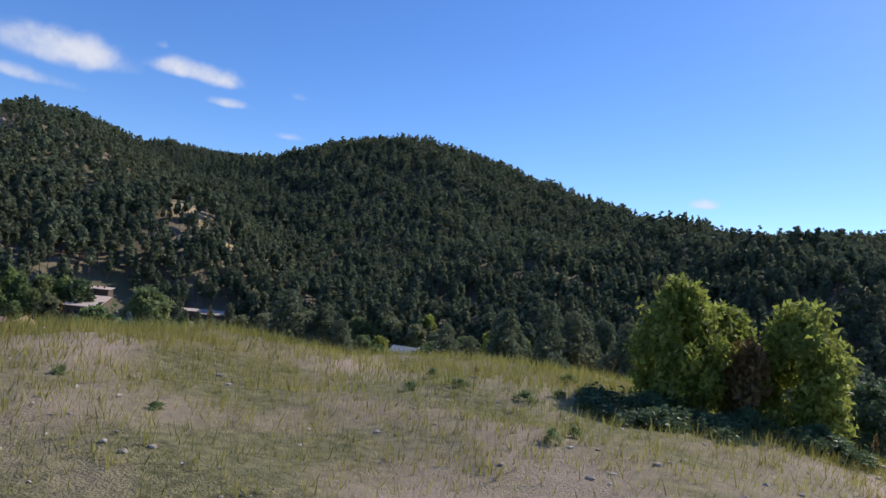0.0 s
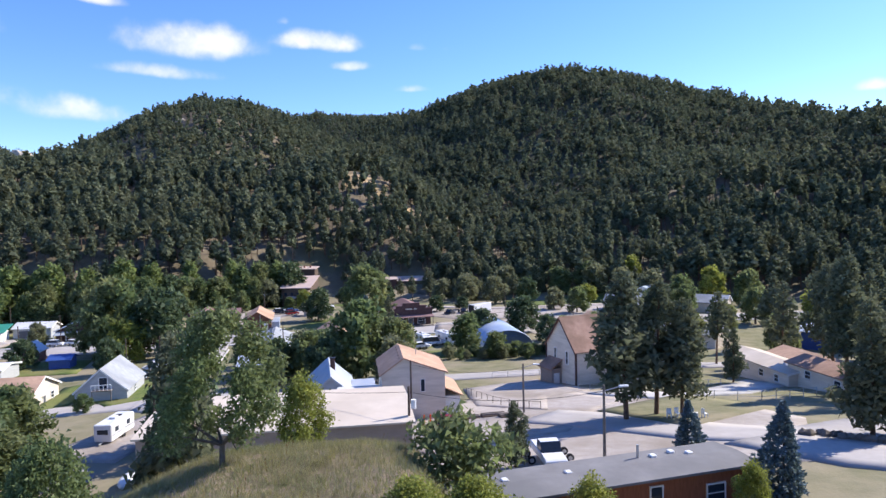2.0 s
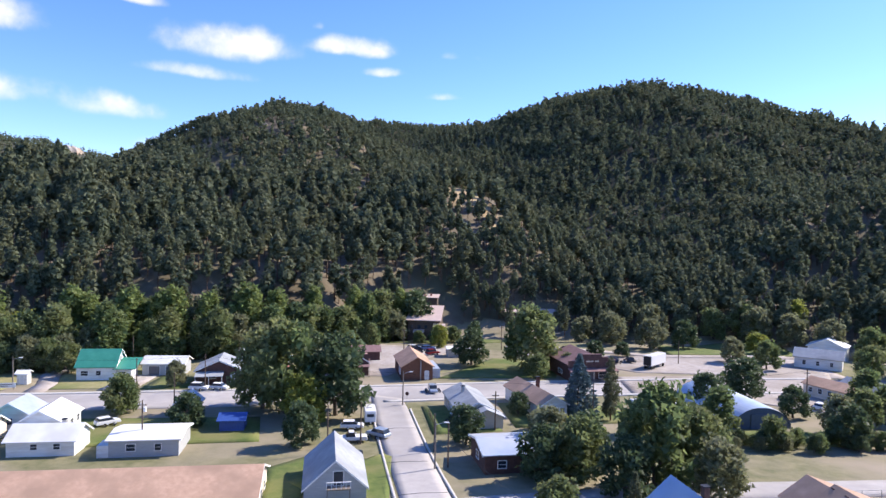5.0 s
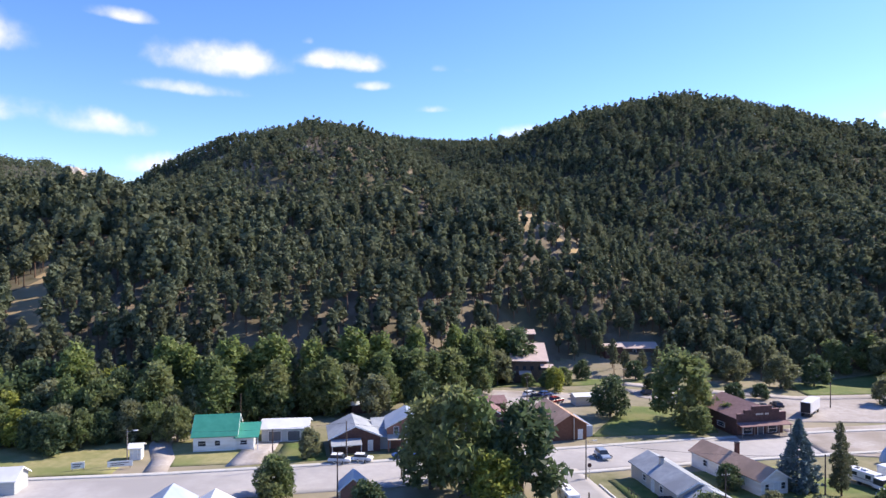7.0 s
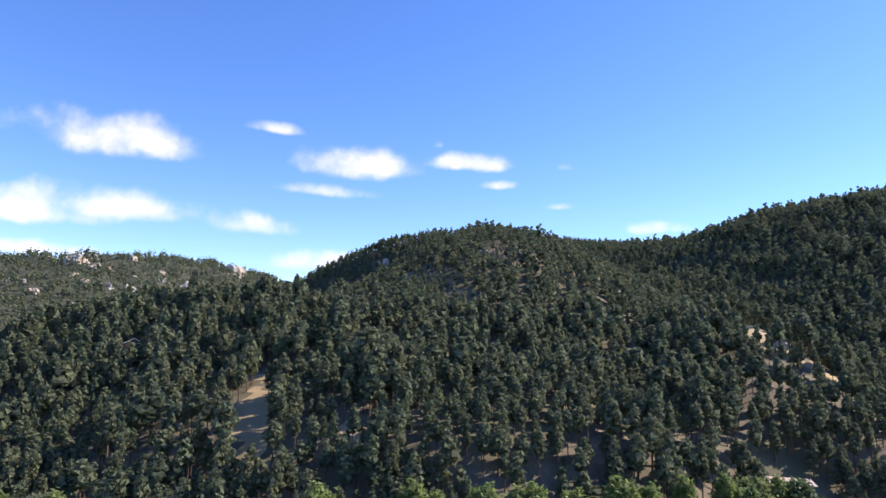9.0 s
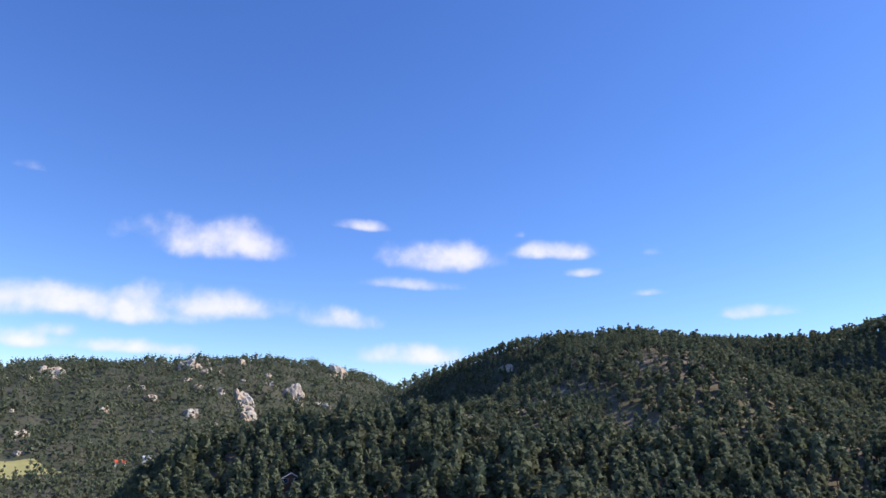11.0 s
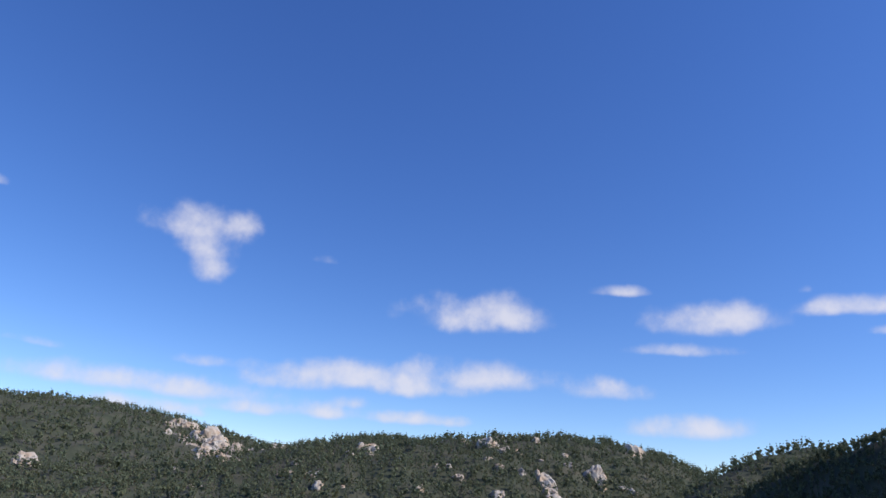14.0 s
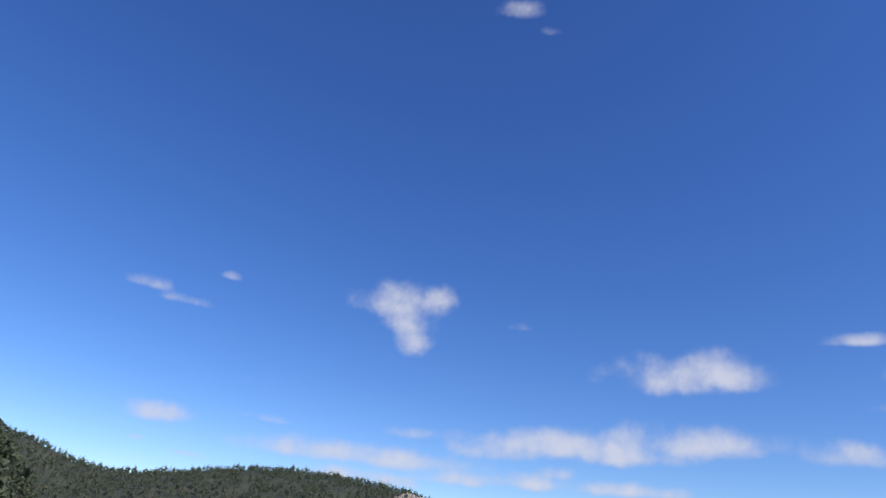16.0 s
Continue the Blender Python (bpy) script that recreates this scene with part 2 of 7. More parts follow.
M_WHITE = mat("white_siding", (0.70, 0.70, 0.68), (0.80, 0.80, 0.78), 0.8, 0.6, c3=(0.64, 0.62, 0.58), scale3=0.3, stretch=(1, 1, 6))
M_CREAM = mat("cream_siding", (0.68, 0.60, 0.49), (0.76, 0.68, 0.57), 0.8, 0.7, c3=(0.60, 0.53, 0.43), scale3=0.25, stretch=(1, 1, 6))
M_BEIGE = mat("beige_siding", (0.47, 0.43, 0.37), (0.54, 0.50, 0.44), 0.8, 0.7, stretch=(1, 1, 6))
M_GREYW = mat("grey_siding", (0.36, 0.375, 0.38), (0.44, 0.455, 0.46), 0.8, 0.7, stretch=(1, 1, 6))
M_TAN = mat("tan_block_wall", (0.30, 0.23, 0.185), (0.37, 0.29, 0.235), 0.9, 0.85, stretch=(1, 1, 3))
M_BROWN = mat("brown_log_wall", (0.12, 0.055, 0.035), (0.20, 0.095, 0.06), 1.2, 0.8, stretch=(1, 1, 7))
M_REDBR = mat("redwood_boards", (0.22, 0.075, 0.035), (0.32, 0.12, 0.06), 1.2, 0.7, stretch=(5, 5, 1))
M_BRICK = mat("red_brick", (0.24, 0.115, 0.085), (0.35, 0.175, 0.13), 5.0, 0.9, bump=0.2)
M_DARKW = mat("dark_maroon_wall", (0.075, 0.04, 0.035), (0.12, 0.065, 0.055), 1.5, 0.8)
M_R_ORANGE = mat("orange_brown_shingles", (0.44, 0.275, 0.185), (0.56, 0.365, 0.255), 1.2, 0.9, bump=0.25, bump_scale=8, c3=(0.37, 0.24, 0.165), scale3=0.2)
M_R_BROWN = mat("brown_shingles", (0.32, 0.195, 0.14), (0.43, 0.27, 0.195), 1.2, 0.9, bump=0.25, bump_scale=8, c3=(0.20, 0.12, 0.08), scale3=0.2)
M_R_MAROON = mat("maroon_shingles", (0.20, 0.115, 0.11), (0.27, 0.165, 0.155), 1.2, 0.85, bump=0.2, bump_scale=8)
M_R_PINK = mat("faded_rose_metal", (0.50, 0.38, 0.325), (0.585, 0.455, 0.39), 0.5, 0.6)
M_R_GREEN = mat("green_metal", (0.035, 0.22, 0.155), (0.055, 0.28, 0.20), 0.6, 0.4)
M_R_WHITE = mat("white_metal", (0.72, 0.72, 0.71), (0.80, 0.80, 0.79), 0.5, 0.45, c3=(0.62, 0.61, 0.59), scale3=0.2)
M_R_CREAM = mat("cream_membrane", (0.53, 0.455, 0.37), (0.61, 0.53, 0.44), 0.35, 0.8, c3=(0.46, 0.39, 0.31), scale3=0.1)
M_R_GREY = mat("grey_shingles", (0.29, 0.31, 0.33), (0.38, 0.40, 0.42), 1.0, 0.85, bump=0.2, bump_scale=8, c3=(0.25, 0.265, 0.28), scale3=0.2)
M_R_TAR = mat("grey_rolled_roofing", (0.17, 0.165, 0.165), (0.225, 0.22, 0.22), 0.6, 0.9, c3=(0.14, 0.14, 0.14), scale3=0.12)
M_R_BLUE = mat("blue_grey_metal", (0.37, 0.43, 0.52), (0.47, 0.53, 0.62), 0.4, 0.42, metal=0.25, c3=(0.55, 0.57, 0.60), scale3=0.15)
M_R_OLD = mat("weathered_wood_shingles", (0.20, 0.195, 0.20), (0.42, 0.40, 0.40), 1.6, 0.95, bump=0.4, bump_scale=10, c3=(0.13, 0.125, 0.13), scale3=0.5, stretch=(1, 1, 4))
M_QUON = mat("galvanised_blue_steel", (0.27, 0.38, 0.52), (0.36, 0.47, 0.61), 0.35, 0.45, metal=0.3, c3=(0.50, 0.55, 0.62), scale3=0.12)
M_QUON_F = plain("dark_blue_steel", (0.10, 0.13, 0.18), 0.6)
M_TRIM = plain("white_trim_paint", (0.78, 0.78, 0.76), 0.5, var=0.04)
M_DARK = plain("dark_opening", (0.025, 0.025, 0.03), 0.5)
M_GLASS = plain("window_glass", (0.03, 0.04, 0.055), 0.06)
M_DOOR_D = plain("dark_door_paint", (0.11, 0.115, 0.13), 0.5)
M_DOOR_W = plain("white_door_paint", (0.68, 0.68, 0.66), 0.5)
M_WOOD = mat("new_timber", (0.40, 0.26, 0.14), (0.52, 0.35, 0.20), 2.0, 0.75, stretch=(1, 1, 1))
M_OLDWOOD = mat("grey_timber", (0.16, 0.135, 0.115), (0.25, 0.215, 0.185), 2.0, 0.9)
M_POLE = mat("creosoted_pole", (0.085, 0.06, 0.045), (0.15, 0.11, 0.085), 1.0, 0.9, stretch=(4, 4, 1))
M_METAL = plain("galvanised_metal", (0.45, 0.46, 0.47), 0.45, metal=0.6)
M_RUBBER = plain("tyre_rubber", (0.02, 0.02, 0.02), 0.85)
M_ORANGE = plain("orange_plastic", (0.75, 0.12, 0.03), 0.5)
M_REDCAR = plain("dark_red_car_paint", (0.22, 0.02, 0.02), 0.25)
M_WHITECAR = plain("white_car_paint", (0.75, 0.75, 0.75), 0.25, var=0.03)
M_SILVER = plain("silver_blue_car_paint", (0.38, 0.44, 0.52), 0.3, metal=0.4, var=0.04)
M_DARKCAR = plain("dark_car_paint", (0.03, 0.035, 0.045), 0.25)
M_BLUECAR = plain("blue_car_paint", (0.05, 0.11, 0.28), 0.3)
M_TARP = plain("blue_tarpaulin", (0.04, 0.09, 0.30), 0.5)
M_SIGN = plain("white_sign_board", (0.72, 0.72, 0.70), 0.6)
M_INK = plain("dark_sign_paint", (0.09, 0.08, 0.08), 0.7)
M_LOGO = plain("faded_sign_paint", (0.55, 0.50, 0.42), 0.7)


# ---- mesh helpers ----
def part(name, bm, material, parent=None, label=""):
    me = bpy.data.meshes.new(name)
    bm.to_mesh(me)
    bm.free()
    for m in material if isinstance(material, (list, tuple)) else (material,):
        me.materials.append(m)
    ob = new(name, me)
    if parent:
        ob.parent = parent
    if label:
        ob["label"] = label
    return ob


def shared(name, me, parent, m=None):
    ob = new(name, me)
    ob.parent = parent
    if m is not None:
        ob.matrix_basis = m
    return ob


def mesh_np(name, verts, faces, mats, index=None, smooth=False):
    """A mesh from arrays of places and of triangles or quads."""
    me = bpy.data.meshes.new(name)
    verts, faces = np.asarray(verts, np.float32), np.asarray(faces, np.int32)
    k = faces.shape[1]
    me.vertices.add(len(verts))
    me.vertices.foreach_set("co", verts.ravel())
    me.loops.add(faces.size)
    me.loops.foreach_set("vertex_index", faces.ravel())
    me.polygons.add(len(faces))
    me.polygons.foreach_set("loop_start", np.arange(0, faces.size, k, dtype=np.int32))
    for m in mats:
        me.materials.append(m)
    if index is not None:
        me.polygons.foreach_set("material_index", np.asarray(index, np.int32))
    me.polygons.foreach_set("use_smooth", np.full(len(faces), smooth))
    me.update(calc_edges=True)
    return me


def bm_box(bm, x0, x1, y0, y1, z0, z1, bevel=0.0):
    vs = [bm.verts.new(p) for p in ((x0, y0, z0), (x1, y0, z0), (x1, y1, z0), (x0, y1, z0), (x0, y0, z1), (x1, y0, z1), (x1, y1, z1), (x0, y1, z1))]
    fs = [bm.faces.new([vs[i] for i in f]) for f in ((3, 2, 1, 0), (4, 5, 6, 7), (0, 1, 5, 4), (1, 2, 6, 5), (2, 3, 7, 6), (3, 0, 4, 7))]
    if bevel:
        bmesh.ops.bevel(bm, geom=list({e for f in fs for e in f.edges}), offset=bevel, segments=1, affect="EDGES")
    return bm


def box(*a, bevel=0.0):
    return bm_box(bmesh.new(), *a, bevel=bevel)


def prism(profile, x0, x1):
    """Extrude a closed outline in y, z along x."""
    bm = bmesh.new()
    a = [bm.verts.new((x0, y, z)) for y, z in profile]
    b = [bm.verts.new((x1, y, z)) for y, z in profile]
    n = len(profile)
    bm.faces.new(a[::-1])
    bm.faces.new(b)
    for i in range(n):
        bm.faces.new((a[i], a[(i + 1) % n], b[(i + 1) % n], b[i]))
    bmesh.ops.recalc_face_normals(bm, faces=bm.faces)
    return bm


def cyl(r0, r1, z0, z1, n=8, x=0, y=0):
    bm = bmesh.new()
    bm_tube(bm, (x, y, z0), (x, y, z1), r0, r1, n)
    return bm


def bm_tube(bm, a, b, r0, r1, n=6):
    a, b = Vector(a), Vector(b)
    d = (b - a).normalized()
    u = d.orthogonal().normalized()
    w = d.cross(u)
    ra = [bm.verts.new(a + (u * math.cos(t) + w * math.sin(t)) * r0) for t in (2 * math.pi * i / n for i in range(n))]
    rb = [bm.verts.new(b + (u * math.cos(t) + w * math.sin(t)) * r1) for t in (2 * math.pi * i / n for i in range(n))]
    for i in range(n):
        bm.faces.new((ra[i], ra[(i + 1) % n], rb[(i + 1) % n], rb[i]))
    bm.faces.new(ra[::-1])
    bm.faces.new(rb)
    return bm


def thing(name, x, y, z, rz=0.0, label="", category="", group="", kind=""):
    e = new(name)
    e.empty_display_size = 0.2
    e.matrix_world = pose(x, y, z, 0, 0, rz)
    return tagged(e, label, category, group, kind)


# ---- the lie of the land ----
def ease(t):
    t = np.clip(t, 0, 1)
    return t * t * (3 - 2 * t)


def bump_at(x, y, cx, cy, s, h):
    return h * np.exp(-0.5 * ((x - cx) ** 2 + (y - cy) ** 2) / s**2)


# hills: centre, height over the valley, half widths, turn
HILLS = [
    (-332, 492, 127, 95, 140, 35),
    (-62, 735, 178, 207, 164, -33),
    (-408, 881, 177, 243, 156, -22),
    (144, 522, 80, 58, 239, 13),
    (490, 607, 122, 297, 172, -18),
    (-282, 252, 33, 103, 53, -7),
    (-471, 627, 145, 214, 64, -17),
    (-836, 1171, 189, 122, 240, -4),
    (-1353, 1170, 215, 258, 535, 1),
    (-1738, 907, 194, 231, 424, 39),
    (-2398, 241, 262, 605, 637, -7),
    (-2229, -586, 263, 456, 252, 5),
    (-800, -60, 70, 150, 150, 0),
    (-414, 315, 64, 125, 79, 21),
    (-606, -116, 140, 78, 58, 0),
    (-248, 338, 25, 87, 51, 0),
    (-157, 381, 56, 43, 64, 8),
    (-333, 299, 45, 67, 38, 0),
    (56, 430, 53, 74, 66, 0),
    (-496, 474, 80, 59, 60, 0),
]


def foot(x):
    """The line along the creek where the wooded slope begins."""
    return np.interp(x, [-1000, -760, -640, -500, -420, -330, -260, -215, -175, -156, -130, -60, 40, 200, 600], [-1500, 330, 300, 225, 178, 150, 166, 187, 220, 252, 274, 288, 270, 200, 120])


def hills(x, y):
    s = 0.0
    for cx, cy, h, sx, sy, r in HILLS:
        c, q = math.cos(math.radians(r)), math.sin(math.radians(r))
        u, v = ((x - cx) * c + (y - cy) * q) / sx, (-(x - cx) * q + (y - cy) * c) / sy
        s = s + (h * np.exp(-0.5 * (u * u + v * v))) ** 3
    rough = 2.6 * np.sin(x / 31 + 1.3 * np.sin(y / 47)) * np.sin(y / 27 + np.sin(x / 53)) + 1.2 * np.sin(x / 11 + y / 17) * np.sin(y / 13 - x / 29)
    far = ease((np.hypot(x + 120, y - 120) - 700) / 500)
    return np.cbrt(s) * (1 + 0.0 * x) + rough * (1 + 1.5 * far)


def crest(x):
    """Height of the knoll's uneven edge."""
    kx = [-46, -38, -34, -30, -27, -24, -20, -17, -15, -12.5, -10, -7, -5, -2.5, -0.5, 2.3, 4, 7.5, 12, 30]
    kz = [-6.0, -5.3, -4.9, -4.6, -5.0, -4.6, -4.2, -4.2, -4.0, -2.65, -2.2, -2.0, -2.4, -2.4, -2.15, -2.3, -2.5, -3.1, -3.4, -4.2]
    return sum(np.interp(x + d, kx, kz) for d in (-1, -0.4, 0.4, 1)) / 4


def land(x, y):
    x, y = np.asarray(x, float), np.asarray(y, float)
    up = ease((y - foot(x) + 12) / 48)
    west = ease((-x - 420) / 250) * ease((260 - y) / 160)
    z = -27 + hills(x, y) * np.maximum(up, west) - 1.2 * np.exp(-0.5 * ((y - foot(x) + 14) / 4) ** 2) * (x > -420)
    flat = np.exp(-0.5 * ((x + 402) / 34) ** 2 - 0.5 * ((y - 402) / 22) ** 2)
    z = z + (50.5 + 0.04 * (y - 402) - z) * flat
    z = z + bump_at(x, y, 10, 30, 60, 14.5)
    top = -2.55 + (crest(x) + 2.55) * ease((y - 5) / 11)
    top = top + 0.10 * np.sin(x * 0.9 + 1.1 * np.sin(y * 0.7)) * np.sin(y * 0.8) + 0.05 * np.sin(x * 2.3 + y) * np.sin(y * 2.1 - x)
    brink = np.interp(x, [-60, -45, -36, -31, -29, -26, -20, -14, -6, 0, 8, 60], [28, 30, 32, 31.5, 28.5, 23, 19, 16, 18.5, 20, 20, 19])
    s = ease(1 - (y - brink) / np.interp(x, [-33, -28.5, -20, -14], [21, 11, 13, 21])) * ease((x + 60) / 23) * ease((y + 150) / 90)
    return z + (top - z) * s


def ground_z(x, y):
    return float(land(x, y))


def axis(fine, coarse):
    out = [fine[0]]
    for a, b, n in coarse:
        out += list(np.linspace(a, b, n))
    return np.unique(np.round(out, 3))


gx = axis([-4600], [(-4600, -2600, 18), (-2600, -460, 80), (-460, -225, 56), (-225, -50, 80), (-50, 24, 110), (24, 260, 50), (260, 900, 45), (900, 4600, 18)])
gy = axis([-4600], [(-4600, -900, 14), (-900, -30, 45), (-30, 0, 15), (0, 50, 80), (50, 290, 100), (290, 620, 74), (620, 1300, 62), (1300, 4600, 30)])
X, Y = np.meshgrid(gx, gy)
Z = land(X, Y)
nx, ny = len(gx), len(gy)
idx = np.arange(nx * ny).reshape(ny, nx)
quads = np.stack([idx[:-1, :-1], idx[:-1, 1:], idx[1:, 1:], idx[1:, :-1]], -1).reshape(-1, 4)
cx, cy = ((X[:-1, :-1] + X[1:, 1:]) / 2).ravel(), ((Y[:-1, :-1] + Y[1:, 1:]) / 2).ravel()
jit = 5 * np.sin(cx / 7 + np.sin(cy / 9)) + 3 * np.sin(cy / 5 - cx / 13)


def clearing(x, y):
    """Bare openings in the forest: the meadow on the saddle, the tan scar, the open draw."""
    x = x + 2.6 * np.sin(y / 5.3 + 0.6 * np.sin(x / 3.7)) + 1.5 * np.sin(y / 2.1)
    y = y + 2.2 * np.sin(x / 4.1)
    m = (((x + 400 + 0.6 * (y - 383)) / 16) ** 2 + ((y - 383) / 32) ** 2 < 1) | (((x + 354) / 22) ** 2 + ((y - 384) / 9) ** 2 < 1)
    m = m | (((x + 387) / 11) ** 2 + ((y - 350) / 18) ** 2 < 1)
    s = (((x + 149) / 13) ** 2 + ((y - 360) / 15) ** 2 < 1) | (((x + 131) / 6) ** 2 + ((y - 346) / 5) ** 2 < 1) | (((x + 117) / 7) ** 2 + ((y - 350) / 4) ** 2 < 1)
    d = ((x + 292 + 0.82 * (y - 204)) / 8.0) ** 2 + ((y - 205) / 25) ** 2 < 1
    e = (((x + 304) / 15) ** 2 + ((y - 238) / 8) ** 2 < 1) | (((x + 255) / 8) ** 2 + ((y - 209) / 5) ** 2 < 1) | (((x + 387) / 7) ** 2 + ((y - 239) / 7) ** 2 < 1)
    return m | s | d | e


kind = np.full(len(cx), 2)
kind[(cy < foot(cx) + jit * 0.6) & (cx > -460) & (cx < 320)] = 1
kind[(cy < 46 + jit * 0.3) & (cy > -60) & (cx > -58) & (cx < 80)] = 0
rub = np.hypot((cx + 21) / 8, (cy - 20) / 6) + 0.06 * jit
kind[(rub < 1) & (kind == 0)] = 6
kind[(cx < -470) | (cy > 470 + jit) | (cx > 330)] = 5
kind[clearing(cx, cy)] = 3
kind[(np.hypot((cx + 940) / 46, (cy - 388) / 50) < 1)] = 4
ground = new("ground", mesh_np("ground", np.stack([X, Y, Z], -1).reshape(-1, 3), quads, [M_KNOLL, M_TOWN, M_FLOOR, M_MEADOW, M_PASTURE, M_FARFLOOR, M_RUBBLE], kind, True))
tagged(ground, "dry grassy knoll, valley floor and wooded slopes", "ground", kind="structure")


# ---- roads, lots, lawns ----
def drape(name, pts, material, label, category, lift=0.06, kind_="structure", step=2.0):
    """A patch between two edge lines (lists of x, y of one length), laid over the land."""
    left, right = pts
    rows = []
    for i in range(len(left) - 1):
        n = max(1, int(math.dist(left[i], left[i + 1]) / step))
        for k in range(n + (i == len(left) - 2)):
            t = k / n
            rows.append([(left[i][j] * (1 - t) + left[i + 1][j] * t, right[i][j] * (1 - t) + right[i + 1][j] * t) for j in (0, 1)])
    wide = max(2, int(max(math.dist((r[0][0], r[1][0]), (r[0][1], r[1][1])) for r in rows) / step))
    v = []
    for (x0, x1), (y0, y1) in rows:
        for k in range(wide + 1):
            t = k / wide
            x, y = x0 + (x1 - x0) * t, y0 + (y1 - y0) * t
            v.append((x, y, ground_z(x, y) + lift))
    f = [(r * (wide + 1) + k, r * (wide + 1) + k + 1, (r + 1) * (wide + 1) + k + 1, (r + 1) * (wide + 1) + k) for r in range(len(rows) - 1) for k in range(wide)]
    me = mesh_np(name, v, f, [material], smooth=True)
    bm = bmesh.new()
    bm.from_mesh(me)
    bmesh.ops.recalc_face_normals(bm, faces=bm.faces)
    if sum(q.normal.z for q in bm.faces) < 0:
        bmesh.ops.reverse_faces(bm, faces=bm.faces)
    rim = bmesh.ops.extrude_edge_only(bm, edges=[e for e in bm.edges if e.is_boundary])
    bmesh.ops.translate(bm, verts=[v for v in rim["geom"] if isinstance(v, bmesh.types.BMVert)], vec=(0, 0, -0.5))
    bm.to_mesh(me)
    bm.free()
    return tagged(new(name, me), label, category, kind=kind_)


def lane(line, width):
    """Two edges from a centre line."""
    l, r = [], []
    for i, p in enumerate(line):
        a, b = line[max(0, i - 1)], line[min(len(line) - 1, i + 1)]
        d = math.dist(a, b)
        nx_, ny_ = -(b[1] - a[1]) / d, (b[0] - a[0]) / d
        l.append((p[0] + nx_ * width / 2, p[1] + ny_ * width / 2))
        r.append((p[0] - nx_ * width / 2, p[1] - ny_ * width / 2))
    return l, r


MAIN = [(-300, 92), (-240, 116), (-195, 134), (-158, 151), (-121, 169.5), (-92, 184), (-62, 197.5), (-20, 214), (40, 232), (120, 250)]
drape("road", lane(MAIN, 14.5), M_ROAD, "pale worn asphalt main street through the town", "road", 0.08)
drape("road", ([(-126, 166), (-121.7, 156.4), (-110.5, 132), (-107.7, 126.5), (-99, 108.4), (-97, 100)], [(-118, 165), (-114, 157), (-103.6, 134.2), (-97.8, 122), (-91, 107.6), (-87, 98)]), M_ROAD, "pale worn asphalt side street running to the main street", "road", 0.10)
drape("road", lane([(-122, 95), (-106, 101), (-95, 106.5), (-86, 111), (-62, 122), (-40, 129), (-10, 140), (30, 150)], 7.0), M_ROAD, "pale asphalt cross street behind the houses", "road", 0.09)
drape("pavement", lane([(x + 0.0, y + 8.4) for x, y in MAIN[1:8]], 1.5), M_CONC, "pale concrete pavement along the main street", "pavement", 0.20)
drape("pavement", lane([(x, y - 8.4) for x, y in MAIN[4:8]], 1.4), M_CONC, "pale concrete pavement on the near side of the street", "pavement", 0.20)
drape("kerb", lane([(-122.2, 156.5), (-110.9, 132), (-100.0, 108.8)], 0.4), M_CONC, "pale concrete kerb of the side street", "kerb", 0.22)
drape("kerb", lane([(-113.5, 157), (-103.2, 134.3), (-97.4, 122), (-91, 109), (-88.4, 105.6)], 0.4), M_CONC, "pale concrete kerb of the side street", "kerb", 0.22)
drape("gravel_lot", ([(-92, 76), (-92, 98)], [(-78, 74), (-86, 104)]), M_GRAVEL, "pale gravel drive beside the caravan", "drive", 0.07)
drape("gravel_lot", ([(-145, 180), (-151, 214), (-150, 231)], [(-129, 186), (-126, 214), (-118, 233)]), M_GRAVEL, "pale gravel car park by the brown building", "car park", 0.07)
drape("gravel_lot", ([(-108, 243), (-70, 238), (-20, 262)], [(-104, 232), (-66, 214), (-10, 226)]), M_GRAVEL, "pale gravel yard behind the shop", "car park", 0.07)
drape("gravel_lot", ([(-72, 206), (-52, 214), (-14, 232)], [(-68, 187), (-42, 188), (-24, 180)]), M_GRAVEL, "pale gravel yard round the steel arch shed", "car park", 0.09)
drape("gravel_lot", ([(-46, 62), (-44, 88), (-37, 112)], [(-8, 64), (-3, 84), (-12, 106)]), M_GRAVEL, "broad pale gravel ground between the church and the lane", "yard", 0.05)
drape("gravel_lot", ([(-62, 92), (-44, 96), (-40, 110), (-32, 112)], [(-40, 70), (-27, 78), (-24, 92), (-20, 100)]), M_GRAVEL, "tyre-marked pale gravel yard beside the barn", "yard", 0.10)
drape("gravel_lot", ([(-40, 97), (-45, 113), (-34, 122)], [(-30, 92), (-31, 103), (-25, 110)]), M_GRAVEL, "worn earth yard in front of the church", "yard", 0.14)
drape("road", lane([(-31, 88), (-24, 84), (-14, 76), (-5, 73), (8, 84), (22, 98), (50, 112)], 9.0), M_ROAD, "pale asphalt lane climbing past the long building", "road", 0.12)
drape("road", lane([(-10, 73), (-4, 66), (6, 62), (22, 60), (44, 62)], 9.0), M_ROAD, "pale asphalt turning area below the knoll", "road", 0.14)
drape("drive", lane([(-24, 108), (-16, 103), (-6, 108), (2, 120)], 7.0), M_CONC, "pale concrete forecourt beside the church", "drive", 0.12)
drape("lawn", ([(2, 76), (12, 84), (26, 92)], [(4, 69), (16, 66), (34, 70)]), M_LAWN, "mown green lawn behind a low stone kerb", "lawn", 0.16)
drape("lawn", ([(-24, 90), (-13, 104)], [(-15, 78), (-4, 92)]), M_TOWN, "dry grass island under the pines", "lawn", 0.15)
drape("lawn", ([(-116, 188), (-108, 220)], [(-87, 199), (-88, 222)]), M_LAWN, "green park lawn beside the brown building", "lawn", 0.12)
